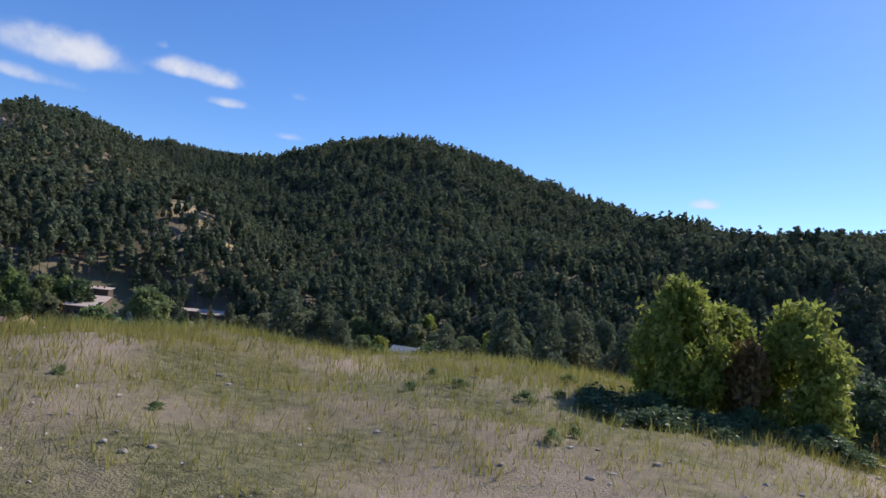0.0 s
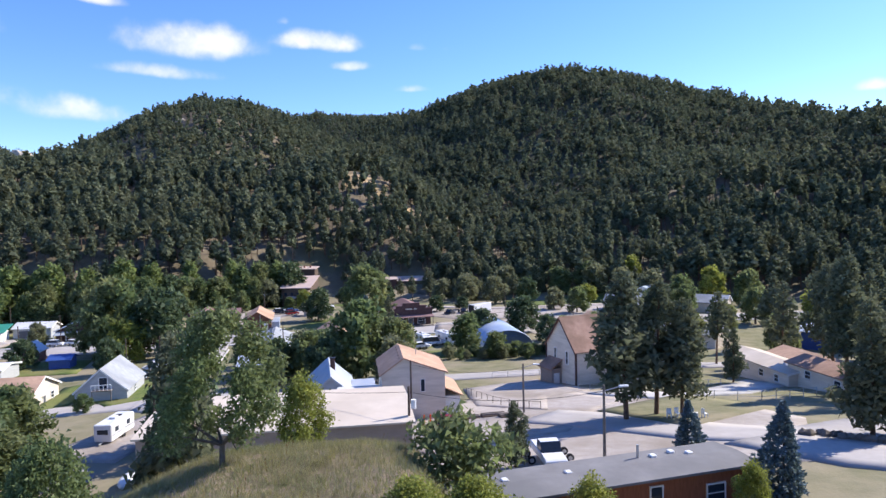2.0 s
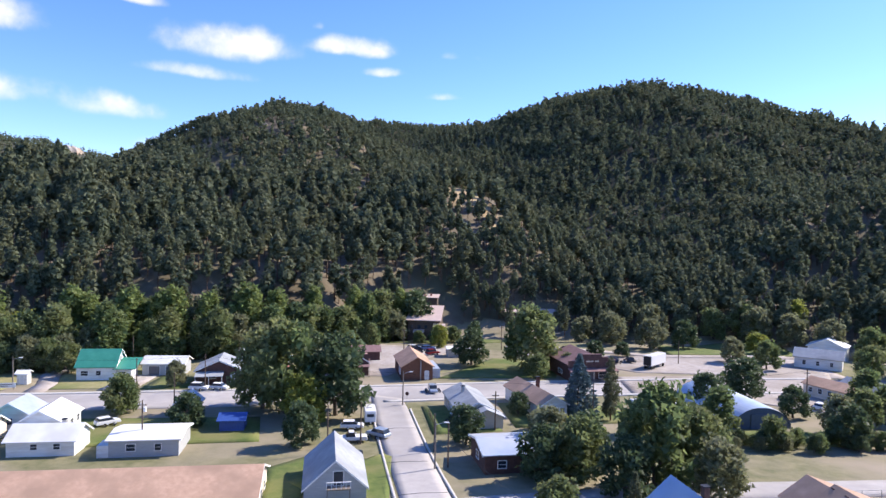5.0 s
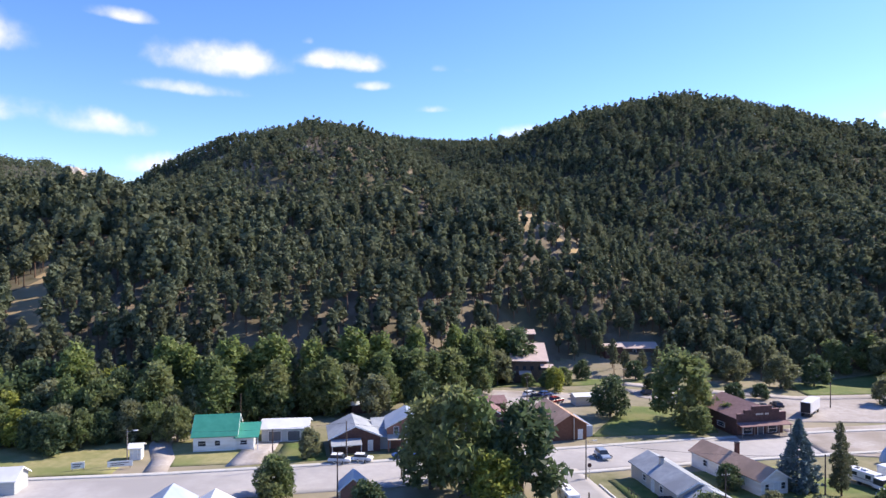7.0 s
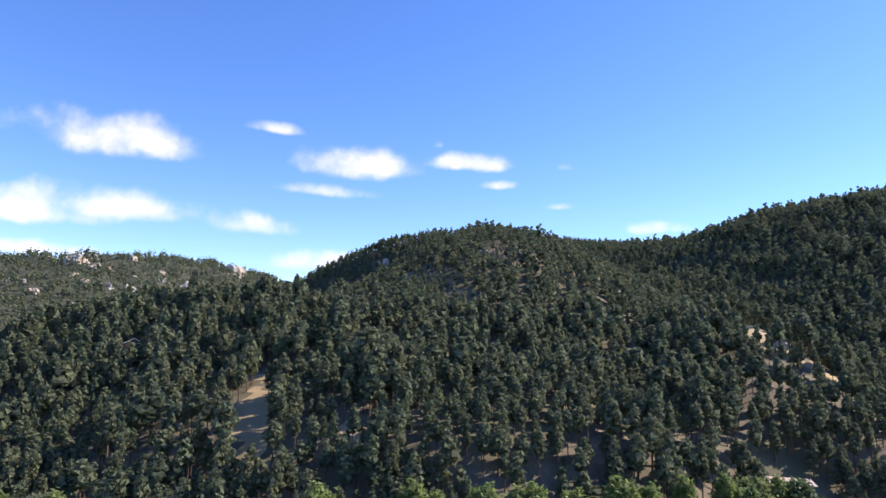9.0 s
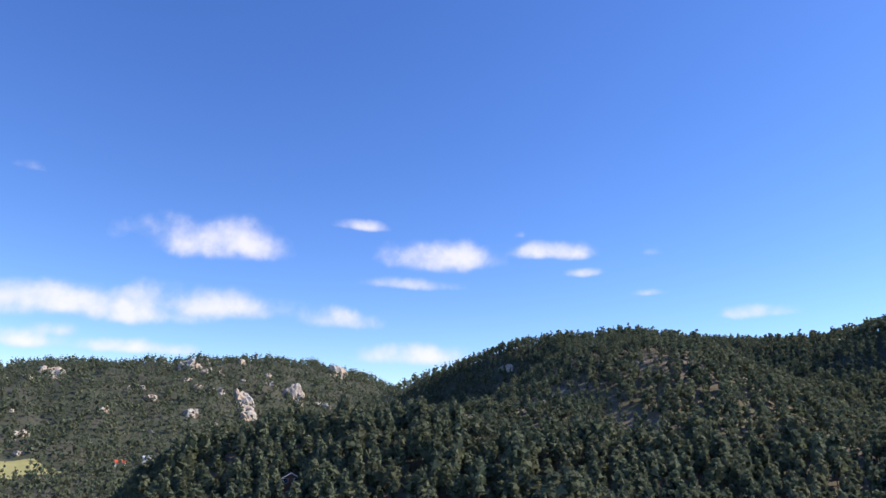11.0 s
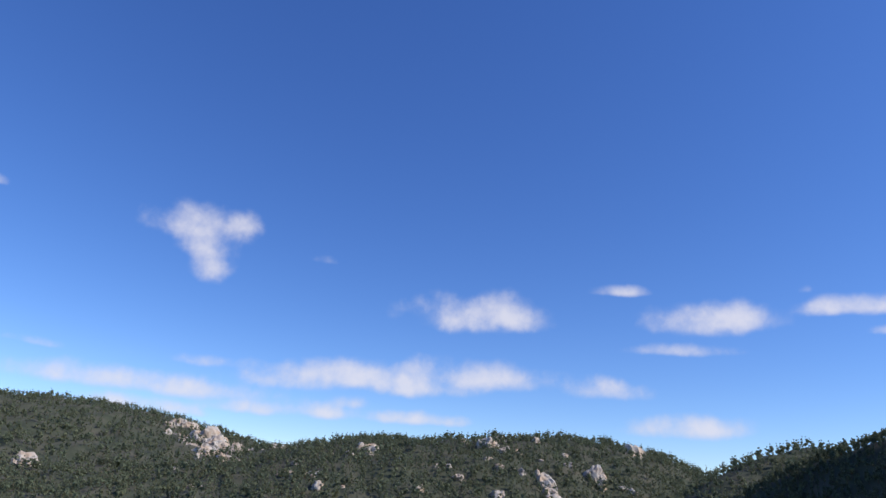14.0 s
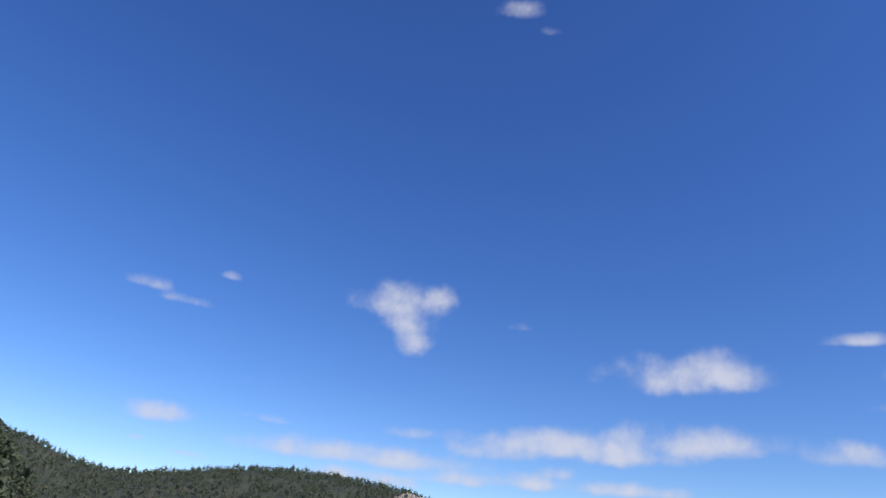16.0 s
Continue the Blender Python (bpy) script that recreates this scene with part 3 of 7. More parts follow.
drape("lawn", ([(-153.6, 248), (-125, 254), (-96, 268)], [(-151, 233), (-122, 243), (-97, 257)]), M_LAWN, "strip of green lawn along the creek", "lawn", 0.12)
drape("lawn", ([(-112, 160), (-101, 165)], [(-104, 141), (-92, 147)]), M_LAWN, "green lawn beside the grey house", "lawn", 0.12)
drape("lawn", ([(-97, 168), (-80, 176)], [(-90, 150), (-62, 164)]), M_LAWN, "green lawn round the long cream house", "lawn", 0.11)
drape("lawn", ([(-118, 112), (-113, 120), (-109, 128)], [(-104, 103), (-100.5, 107.5), (-107, 127)]), M_LAWN, "green lawn round the grey gabled house", "lawn", 0.12)
drape("lawn", ([(-124, 116), (-119, 126)], [(-115, 98), (-112, 104)]), M_LAWN, "green lawn at the long building's end", "lawn", 0.10)
drape("lawn", ([(-206, 160), (-190, 178)], [(-197, 146), (-183, 152)]), M_LAWN_DRY, "dry yellow lawn round the green-roofed house", "lawn", 0.10)
drape("lawn", ([(-182, 166), (-174, 169)], [(-178, 153), (-168, 158)]), M_LAWN, "green lawn beside the garage", "lawn", 0.11)
drape("drive", ([(-190, 165), (-184, 168)], [(-186, 149), (-179, 153)]), M_GRAVEL, "pinkish gravel drive to the garage", "drive", 0.12)
drape("drive", lane([(-197, 142), (-201, 150), (-208, 158), (-214, 170)], 4.5), M_GRAVEL, "curving pale earth drive", "drive", 0.12)
drape("lawn", ([(-240, 152), (-212, 160)], [(-240, 126), (-205, 140)]), M_LAWN_DRY, "dry lawn with sign boards beside the street", "lawn", 0.10)
drape("lawn", ([(-176, 128), (-140, 142)], [(-168, 112), (-132, 128)]), M_LAWN, "green back yard behind the white houses", "lawn", 0.10)
drape("lawn", ([(-60, 268), (-20, 284)], [(-56, 246), (-12, 262)]), M_LAWN, "green lawn beyond the gravel yard", "lawn", 0.12)
drape("lawn", ([(-64, 158), (-36, 164)], [(-60, 148), (-28, 156)]), M_LAWN, "green grass verge by the arch shed", "lawn", 0.12)
drape("road", lane([(-108, 250), (-92, 246), (-60, 242), (-30, 252), (10, 262)], 5.0), M_GRAVEL, "pale gravel track behind the shops", "road", 0.13)
for x, y, w in ((-103.5, 125, 0.16), (-97, 112.5, 0.14), (-110.5, 143, 0.14)):
    drape("road_patch", lane([(x - 3.4, y - 1.5), (x - 0.6, y + 0.1), (x + 3.0, y + 1.2)], w), M_PATCH, "dark tar seam across the side street", "road repair", 0.13)


# ---- trees ----
rng = np.random.default_rng(5)


def pine_arrays(seed, tufts, blades, tuft, trunk_n=5, low=0.28, wide=0.17, conical=0.75):
    """A pine one metre high: places, triangles and the number of trunk triangles."""
    g = np.random.default_rng(seed)
    v, f = [], []
    for i in range(trunk_n):
        a = 2 * math.pi * i / trunk_n
        v += [(0.016 * math.cos(a), 0.016 * math.sin(a), -0.03), (0.004 * math.cos(a), 0.004 * math.sin(a), 0.93)]
    for i in range(trunk_n):
        a, b = 2 * i, 2 * ((i + 1) % trunk_n)
        f += [(a, b, b + 1), (a, b + 1, a + 1)]
    n_trunk = len(f)
    lean = g.normal(0, 0.012, 2)
    lop = g.uniform(0.55, 1.35, 7)
    for k in range(tufts):
        h = low + (1 - low) * (k + g.uniform(0, 1)) / tufts
        q = (h - low) / (1 - low)
        a = g.uniform(0, 2 * math.pi)
        r_max = wide * (1 - q) ** conical * min(1.0, 0.45 + 2.4 * q) * lop[int(a / 2 / math.pi * 6.99)] * g.uniform(0.8, 1.15) + 0.012
        r = r_max * math.sqrt(g.uniform(0.12, 1.0))
        d = np.array([math.cos(a), math.sin(a), g.uniform(-0.25, 0.55)])
        c = np.array([d[0] * r + lean[0] * h, d[1] * r + lean[1] * h, h - 0.25 * r])
        for _ in range(blades):
            e = d + g.normal(0, 0.55, 3)
            e /= np.linalg.norm(e)
            s = np.cross(e, g.normal(0, 1, 3))
            s /= np.linalg.norm(s) + 1e-6
            size = tuft * g.uniform(0.7, 1.3) * (1 - 0.45 * q)
            n = len(v)
            v += [tuple(c - e * size * 0.35 + s * size * 0.42), tuple(c - e * size * 0.35 - s * size * 0.42), tuple(c + e * size * 0.8)]
            f.append((n, n + 1, n + 2))
    return np.array(v), np.array(f), n_trunk


def tree_meshes(name, v, f, n_trunk, bark, leaf):
    """Trunk and crown as two meshes."""
    used = f[:n_trunk].max() + 1
    trunk = mesh_np(name + "_trunk", v[:used], f[:n_trunk], [bark], smooth=True)
    crown = mesh_np(name + "_crown", v[used:], f[n_trunk:] - used, [leaf])
    return trunk, crown


def plant(meshes, x, y, h, spread=1.0, name="pine_tree", label="", category="tree", group="", sink=0.1, turn=None):
    t = thing(name, x, y, ground_z(x, y) - sink, rng.uniform(0, 360) if turn is None else turn, label, category, group)
    for nm, me in zip(("trunk", "crown"), meshes):
        o = shared(nm, me, t)
        o.scale = (h * spread, h * spread, h)
    return t


def leaf_arrays(seed, lobes, leaves, leaf, trunk_r=0.03, fork=0.3, limbs=6):
    """A broad-leaved tree one metre high: lobes are (x, y, z, rx, rz)."""
    g = np.random.default_rng(seed)
    bm = bmesh.new()
    bm_tube(bm, (0, 0, -0.04), (0.01, 0, fork), trunk_r, trunk_r * 0.72, 7)
    for i in range(limbs):
        lx, ly, lz, lr, lh = lobes[i % len(lobes)]
        a = (0.01, 0, fork - 0.02)
        m = (lx * 0.5 + g.normal(0, 0.02), ly * 0.5 + g.normal(0, 0.02), fork + (lz - fork) * 0.55)
        b = (lx + g.normal(0, 0.04), ly + g.normal(0, 0.04), lz + g.normal(0, 0.05))
        bm_tube(bm, a, m, trunk_r * 0.6, trunk_r * 0.36, 5)
        bm_tube(bm, m, b, trunk_r * 0.36, trunk_r * 0.1, 4)
        for _ in range(2):
            e = (m[0] + g.normal(0, 0.12), m[1] + g.normal(0, 0.12), m[2] + abs(g.normal(0.08, 0.08)))
            bm_tube(bm, m, e, trunk_r * 0.22, trunk_r * 0.06, 3)
    bmesh.ops.triangulate(bm, faces=bm.faces)
    tv = np.array([q.co[:] for q in bm.verts])
    bm.verts.index_update()
    tf = np.array([[q.index for q in fc.verts] for fc in bm.faces])
    bm.free()
    vol = np.array([l[3] ** 2 * l[4] for l in lobes]) ** 0.67
    which = g.choice(len(lobes), leaves, p=vol / vol.sum())
    L = np.array(lobes)[which]
    d = g.normal(0, 1, (leaves, 3))
    d /= np.linalg.norm(d, axis=1, keepdims=True)
    clump = 1 + 0.17 * np.sin(d[:, 0] * 7 + which) * np.sin(d[:, 1] * 6 + 2 * which) + 0.14 * np.sin(d[:, 2] * 9 + d[:, 0] * 4)
    rad = (g.uniform(0.1, 1, leaves) ** 0.45) * clump * (1 + g.normal(0, 0.10, leaves))
    c = L[:, :3] + d * rad[:, None] * L[:, [3, 3, 4]]
    e = d * 0.5 + g.normal(0, 0.7, (leaves, 3)) + (0, 0, -0.15)
    e /= np.linalg.norm(e, axis=1, keepdims=True)
    s = np.cross(e, g.normal(0, 1, (leaves, 3)))
    s /= np.linalg.norm(s, axis=1, keepdims=True) + 1e-6
    size = leaf * g.uniform(0.6, 1.4, (leaves, 1))
    q = np.stack([c - e * size * 0.9 - s * size * 0.5, c - e * size * 0.5 + s * size * 0.75, c + e * size * 1.1], 1).reshape(-1, 3)
    return tv, tf, q, np.arange(leaves * 3).reshape(-1, 3)


def broad_meshes(name, seed, lobes, leaves, leaf, bark, leafmat, **k):
    tv, tf, q, qf = leaf_arrays(seed, lobes, leaves, leaf, **k)
    return mesh_np(name + "_trunk", tv, tf, [bark]), mesh_np(name + "_crown", q, qf, [leafmat])


def lobes_of(seed, n, r_all, z0, z1, r_lobe, tall=1.0):
    g = np.random.default_rng(seed)
    out = []
    for k in range(n):
        a = 2.4 * k + g.uniform(-0.5, 0.5)
        z = z0 + (z1 - z0) * (k + 0.5) / n
        rr = r_all * math.sin(math.pi * min(0.95, 0.25 + 0.7 * (k + 0.5) / n)) * g.uniform(0.55, 1.0)
        s = r_lobe * g.uniform(0.75, 1.25)
        out.append((rr * math.cos(a), rr * math.sin(a), z, s, s * tall * g.uniform(0.7, 1.05)))
    out.append((0, 0, z1 - r_lobe * 0.3, r_lobe * 0.8, r_lobe * 0.75))
    return out


def clump_arrays(seed, clumps, leaves, trunk_n=4, low=0.35, wide=0.14, conical=0.5, trunk_r=0.013, ragged=0.6, puff=0.62, spray=1.0):
    """A small pine one metre high: loose needle clumps round the trunk, each a puff of outward-facing sprays."""
    g = np.random.default_rng(seed)
    v, f = [], []
    bend = g.normal(0, 0.02, 2)
    for i in range(trunk_n):
        a = 2 * math.pi * i / trunk_n
        v += [(trunk_r * math.cos(a), trunk_r * math.sin(a), -0.08), (0.004 * math.cos(a) + bend[0], 0.004 * math.sin(a) + bend[1], 0.9)]
    for i in range(trunk_n):
        a, b = 2 * i, 2 * ((i + 1) % trunk_n)
        f += [(a, b, b + 1), (a, b + 1, a + 1)]
    n_trunk = len(f)
    turn = g.uniform(0, 6.28)
    lop = g.uniform(0.6, 1.3, 5)
    for k in range(clumps):
        q = (k + g.uniform(0.1, 0.9)) / clumps
        a = turn + 2.4 * k + g.uniform(-0.5, 0.5)
        reach = wide * (1 - q) ** conical * min(1.0, 0.55 + 2.0 * q) * lop[k % 5]
        h = low + (0.97 - low) * q
        r = reach * puff + 0.022
        out = reach * (0.62 if puff > 0.5 else g.uniform(0.35, 1.0))
        c = np.array([out * math.cos(a) + bend[0] * h, out * math.sin(a) + bend[1] * h, h])
        for j in range(leaves):
            z = 1 - 2 * (j + 0.5) / leaves
            d = np.array([math.sqrt(1 - z * z) * math.cos(2.4 * j + k), math.sqrt(1 - z * z) * math.sin(2.4 * j + k), z]) + g.normal(0, 0.3, 3)
            d /= np.linalg.norm(d)
            e = np.cross(d, g.normal(0, 1, 3))
            e /= np.linalg.norm(e) + 1e-6
            w = np.cross(d, e)
            o = c + d * r * g.uniform(0.45, 0.8) * np.array([1, 1, 0.8])
            size = r * spray * g.uniform(0.75, 1.25)
            n = len(v)
            tip = d * size * ragged * g.uniform(-0.4, 0.9)
            v += [tuple(o + e * size), tuple(o - e * size * 0.5 + w * size * 0.87), tuple(o - e * size * 0.5 - w * size * 0.87 + tip)]
            f.append((n, n + 1, n + 2))
    return np.array(v), np.array(f), n_trunk


# templates
PINES = [tree_meshes("pine", *clump_arrays(10 + i, 62, 80, 7, lo, w, c, 0.016, 2.6, 0.36, 0.20), M_BARK, M_NEEDLE) for i, (lo, w, c) in enumerate(((0.18, 0.24, 0.5), (0.30, 0.22, 0.40), (0.10, 0.25, 0.60), (0.34, 0.20, 0.40)))]
PINES_M = [tree_meshes("pine", *clump_arrays(20 + i, 34, 22, 5, lo, w, c, 0.015, 1.8, 0.42, 0.40), M_BARK, M_NEEDLE) for i, (lo, w, c) in enumerate(((0.24, 0.18, 0.6), (0.36, 0.17, 0.5), (0.30, 0.175, 0.7), (0.44, 0.15, 0.45)))]
SPRUCES = [tree_meshes("spruce", *pine_arrays(30 + i, 1300, 4, 0.058, low=0.02, wide=0.36, conical=0.9), M_BARK2, M_SPRUCE) for i in range(2)]
SPRUCE_D = tree_meshes("spruce", *pine_arrays(33, 700, 4, 0.052, low=0.03, wide=0.28, conical=0.95), M_BARK2, M_NEEDLE)
BROAD = {}
for nm, m in (("green", M_LEAF), ("yellow", M_LEAF_Y), ("dark", M_LEAF_D), ("grey", M_LEAF_G)):
    BROAD[nm] = [broad_meshes("tree_" + nm, 40 + i, lobes_of(40 + i, 24, 0.36, 0.15, 0.88, 0.13, 1.2), 3000, 0.036, M_BARK2, m, fork=0.2) for i in range(2)]
TALL = [broad_meshes("tree_tall", 50 + i, lobes_of(50 + i, 22, 0.20, 0.10, 0.92, 0.085, 2.1), 3000, 0.028, M_BARK2, m) for i, m in enumerate((M_LEAF, M_LEAF_L, M_LEAF))]
BUSH = {nm: broad_meshes("bush_" + nm, 60 + i, lobes_of(60 + i, 14, 0.36, 0.2, 0.84, 0.17, 1.1), 2800, 0.032, M_BARK2, m, fork=0.1, trunk_r=0.025) for i, (nm, m) in enumerate((("green", M_LEAF), ("yellow", M_LEAF_Y), ("grey", M_LEAF_G), ("dark", M_LEAF_D)))}
FINE = {nm: broad_meshes("fine_" + nm, 66 + i, lobes_of(66 + i, 26, 0.36, 0.14, 0.88, 0.13, 1.2), 9000, 0.018, M_BARK2, m, fork=0.1, trunk_r=0.02) for i, (nm, m) in enumerate((("green", M_LEAF), ("yellow", M_LEAF_Y), ("dark", M_LEAF_D)))}

PINE_L = "dark green ponderosa pine with a straight reddish trunk"
# single pines: x, y, height, template, spread
for x, y, h, k, s in ((-20.9, 83.6, 16.8, 0, 1.2), (-17.6, 86.6, 15.6, 1, 1.2), (-15.0, 85.5, 13.5, 0, 1.0), (-1, 72.5, 12.6, 2, 1.15), (1.5, 75, 11.5, 0, 1.1),
                      (-49.5, 45.3, 15.3, 0, 0.95), (-30.8, 64.5, 6.0, 2, 1.25), (8, 105, 18.9, 1, 1), (14, 100, 20.2, 2, 1), (19, 108, 20.2, 0, 1), (26, 104, 18.9, 1, 1), (33, 110, 21.6, 2, 1),
                      (40, 104, 20.2, 3, 1), (48, 112, 18.9, 1, 1), (22, 118, 20.2, 3, 1), (56, 106, 20.2, 0, 1), (63, 112, 18.9, 2, 1), (36, 122, 20.2, 1, 1), (12, 122, 18.9, 3, 1), (70, 104, 17.6, 1, 1),
                      (28, 128, 21.6, 1, 1), (50, 126, 21.6, 0, 1), (-3.5, 118, 9, 2, 1.1), (-72.6, 161.0, 13.5, 2, 0.85), (44, 92, 16.2, 2, 1.1), (55, 95, 17.6, 0, 1.1), (66, 92, 18.9, 1, 1.1)):
    plant(PINES[k], x, y, h, s, label=PINE_L, group="pines in the town")
gp = np.random.default_rng(15)
for k in range(46):
    x, y = gp.uniform(-6, 92), gp.uniform(98, 178)
    if y < 104 + 0.25 * x or (x < 16 and y < 142) or (18 < x < 34 and y > 158):
        continue
    plant(PINES_M[k % 4], x, y, gp.uniform(13.5, 20), 1.1, label=PINE_L, group="pines behind the lawn")
for x, y, h, k in ((-17.2, 63.4, 5.2, 0), (-12.6, 54.8, 6.4, 1), (-79.2, 162.6, 13.0, 0)):
    plant(SPRUCES[k], x, y, h, 1.05, name="spruce_tree", label="dense blue-grey spruce with boughs to the ground", group="blue spruces")
plant(SPRUCE_D, -69.5, 97.8, 9.5, 0.9, name="spruce_tree", label="narrow dark green spruce among the houses")

# broad-leaved trees: x, y, height, colour, spread
for x, y, h, c, s in ((-66, 122, 16, "green", 0.95), (-60, 126, 12, "green", 0.95), (-70, 116, 9.5, "dark", 1.1), (-58, 118, 9, "grey", 1.1), (-71, 77, 10, "dark", 1.25), (-75, 82, 8.5, "dark", 1.3),
                      (-43.5, 189, 10.5, "dark", 1.25), (-94.5, 206, 19, "green", 1.1), (-128, 233, 8, "yellow", 1.05), (-111.8, 208, 11, "dark", 1.15), (-26.9, 262, 7.5, "yellow", 1.4), (-84, 204, 6.5, "green", 1),
                      (-137, 146, 20, "green", 0.95), (-143, 148, 17, "green", 1), (-126.5, 148, 17.5, "dark", 1.05), (-130, 141, 10.5, "yellow", 1.2), (-169.5, 138.5, 7.5, "grey", 1.1), (-149, 131, 7, "dark", 1.3),
                      (-97, 78, 9.5, "green", 1.3), (-103, 84, 8, "green", 1.3), (-92, 68, 9, "dark", 1.2), (-82, 62, 8, "green", 1.3), (-52.5, 178, 8.5, "dark", 1.2), (-31, 164, 8, "grey", 1.1), (-82, 134, 9, "grey", 1.15), (-76, 130, 9.5, "dark", 1.1),
                      (-105, 99.5, 3.4, "green", 1.2), (-80, 143, 5, "yellow", 1.2), (-86, 150, 4, "grey", 1.3), (-60, 282, 13, "grey", 1.1), (-48, 286, 12, "grey", 1.1), (-38, 282, 12, "green", 1.2), (-24, 280, 13, "grey", 1.1), (-14, 276, 12, "grey", 1.1),
                      (-4, 268, 13, "grey", 1.1), (6, 262, 12, "green", 1.1), (16, 258, 15, "yellow", 0.9), (28, 256, 14, "green", 1), (-74, 272, 12, "grey", 1.15), (-84, 266, 10, "grey", 1.2), (-100, 240, 6, "dark", 1.2), (-78, 232, 6, "dark", 1.3), (-70, 238, 5, "dark", 1.3),
                      (-151, 246, 9, "green", 1.1), (-131, 238, 5.5, "dark", 1.2), (-126, 244, 6, "green", 1.2), (-137, 239, 4.5, "green", 1.3), (-160, 244, 8.5, "grey", 1.15), (20, 210, 11, "green", 1.1), (8, 190, 9, "green", 1.1), (-2, 178, 8, "grey", 1.2), (4, 232, 10, "green", 1.1), (30, 190, 12, "yellow", 1), (44, 200, 13, "green", 1), (14, 160, 9, "green", 1.1), (-148, 250, 11.5, "green", 0.95), (-156.5, 236, 10, "grey", 0.95), (-73.5, 261, 11, "grey", 1.1), (-61, 255.5, 11, "grey", 1.25), (-91.5, 196.5, 7, "green", 1.1), (-104, 258, 7, "dark", 1.2), (-121, 254, 7, "dark", 1.1), (-27.5, 284, 13, "green", 1.1), (-10, 288, 13, "yellow", 1),
                      (-53, 157, 9.5, "green", 1.0), (-31.6, 155, 8, "dark", 1.2), (-19, 186, 10, "green", 1.1), (-96.8, 137, 7.5, "dark", 1.2), (-76.5, 123.5, 10, "green", 1.1), (-82, 121.5, 9, "dark", 1.1), (-167.2, 135, 8.5, "green", 1.1), (-172.3, 158.5, 6.5, "grey", 1.0), (-161, 202, 11, "dark", 1.1), (-184, 196, 12, "yellow", 0.95), (-171, 194, 11, "grey", 1.1), (-218, 173, 11, "dark", 1.0),
                      (-221, 156, 8, "dark", 1.2), (-226, 147, 9, "dark", 1.2), (-232, 158, 12, "green", 1.0), (-243, 149, 10, "green", 1.1), (-240, 164, 12, "dark", 1.0), (-124, 128, 8, "dark", 1.1), (-58, 76, 5, "dark", 1.2), (-78, 104, 7, "green", 1.1), (-91, 160, 5, "dark", 1.2), (-67, 152, 7, "green", 1.1), (-86, 60.5, 8, "yellow", 1.1), (-90.5, 66, 9.5, "dark", 1.2), (-95.5, 73, 9, "green", 1.2), (-83, 58.5, 6, "green", 1.1), (-99, 64, 8, "dark", 1.2), (-14, 178, 9, "green", 1.1), (-8, 186, 10, "dark", 1.1), (-24, 172, 8, "green", 1.1), (-3, 170, 9, "green", 1.1), (-36, 176, 7, "dark", 1.2), (-45, 150, 6, "green", 1.2), (-30, 232, 9, "green", 1.1), (-38, 240, 8, "grey", 1.2), (-6, 226, 10, "green", 1.1), (-50, 262, 10, "dark", 1.2)):
    plant(BROAD[c][int(abs(x)) % 2], x, y, h, s, name="broadleaf_tree", label={"green": "mid-green broadleaf tree with a rounded uneven crown", "yellow": "yellow-green broadleaf tree, lit through from behind", "dark": "dark green dense broadleaf tree", "grey": "grey-green willow-like broadleaf tree"}[c], group="street trees")
# the tall belt of cottonwoods along the creek
g2 = np.random.default_rng(8)
for k in range(150):
    x = -350 + 206 * (k / 149) + g2.uniform(-3, 3)
    row = k % 3
    y = float(foot(x)) - 30 + row * 11 + g2.uniform(-4, 4)
    if x > -204 and row == 0 and x < -150:
        y += 12
    h = (10.0, 15.0, 18.5)[row] * g2.uniform(0.8, 1.2) * (0.8 if x < -250 else 1)
    if row and k % 5 < (3 if x > -225 else 1):
        plant(TALL[(k + row) % 3], x, y, h, g2.uniform(1.0, 1.35), name="cottonwood_tree", label="tall narrow yellow-green cottonwood beside the creek" if (k + row) % 3 == 1 else "tall narrow green cottonwood beside the creek", group="creek cottonwoods")
    else:
        c = ("green", "grey", "dark", "green", "green", "grey", "green")[k % 7] if x > -225 else ("grey", "yellow", "grey", "green", "dark")[k % 5]
        plant(BROAD[c][k % 2], x, y, h * 0.85, g2.uniform(0.9, 1.25), name="broadleaf_tree", label="leafy green tree in the belt beside the creek", group="creek trees")

# shrubs
# dark ones under a metre, near x 2 to 6, deepen the bush's shadow
for x, y, h, c, s in ((2.6, 14.7, 0.6, "dark", 1.5), (3.1, 15.2, 0.7, "dark", 1.3), (8.3, 17.0, 1.9, "dark", 1.1), (9.6, 18.2, 2.0, "dark", 1.1), (4.4, 14.4, 0.7, "dark", 1.5), (5.6, 14.2, 0.7, "dark", 1.5),
                      (-48, 34, 7, "green", 0.8), (-36.8, 36.6, 3.5, "yellow", 0.95), (-53, 33, 5.2, "yellow", 1.0), (-56, 36, 5.0, "green", 1.0),
                      (-15.2, 51.0, 3.6, "yellow", 0.85), (-24.5, 46.2, 4.6, "yellow", 1.0), (-28, 45.4, 3.8, "green", 1.0), (-8.6, 39.8, 2.4, "yellow", 0.9), (-36, 46, 3.2, "yellow", 0.9), (-41, 52, 3.6, "yellow", 0.9), (-0.6, 43.4, 2.4, "yellow", 1.1),
                      (-64, 46, 4.5, "green", 0.9), (-74, 52, 5, "dark", 0.9)):
    plant((FINE if y < 60 and h > 2 else BUSH)[c], x, y, h, s, name="shrub", label={"green": "leafy green shrub on the slope", "yellow": "yellow-green leafy shrub, sunlit from behind", "grey": "low grey-green sage shrub", "dark": "dark green low shrub, the lowest ones standing in for bush shadow"}[c], category="shrub", group="shrubs on the slope")
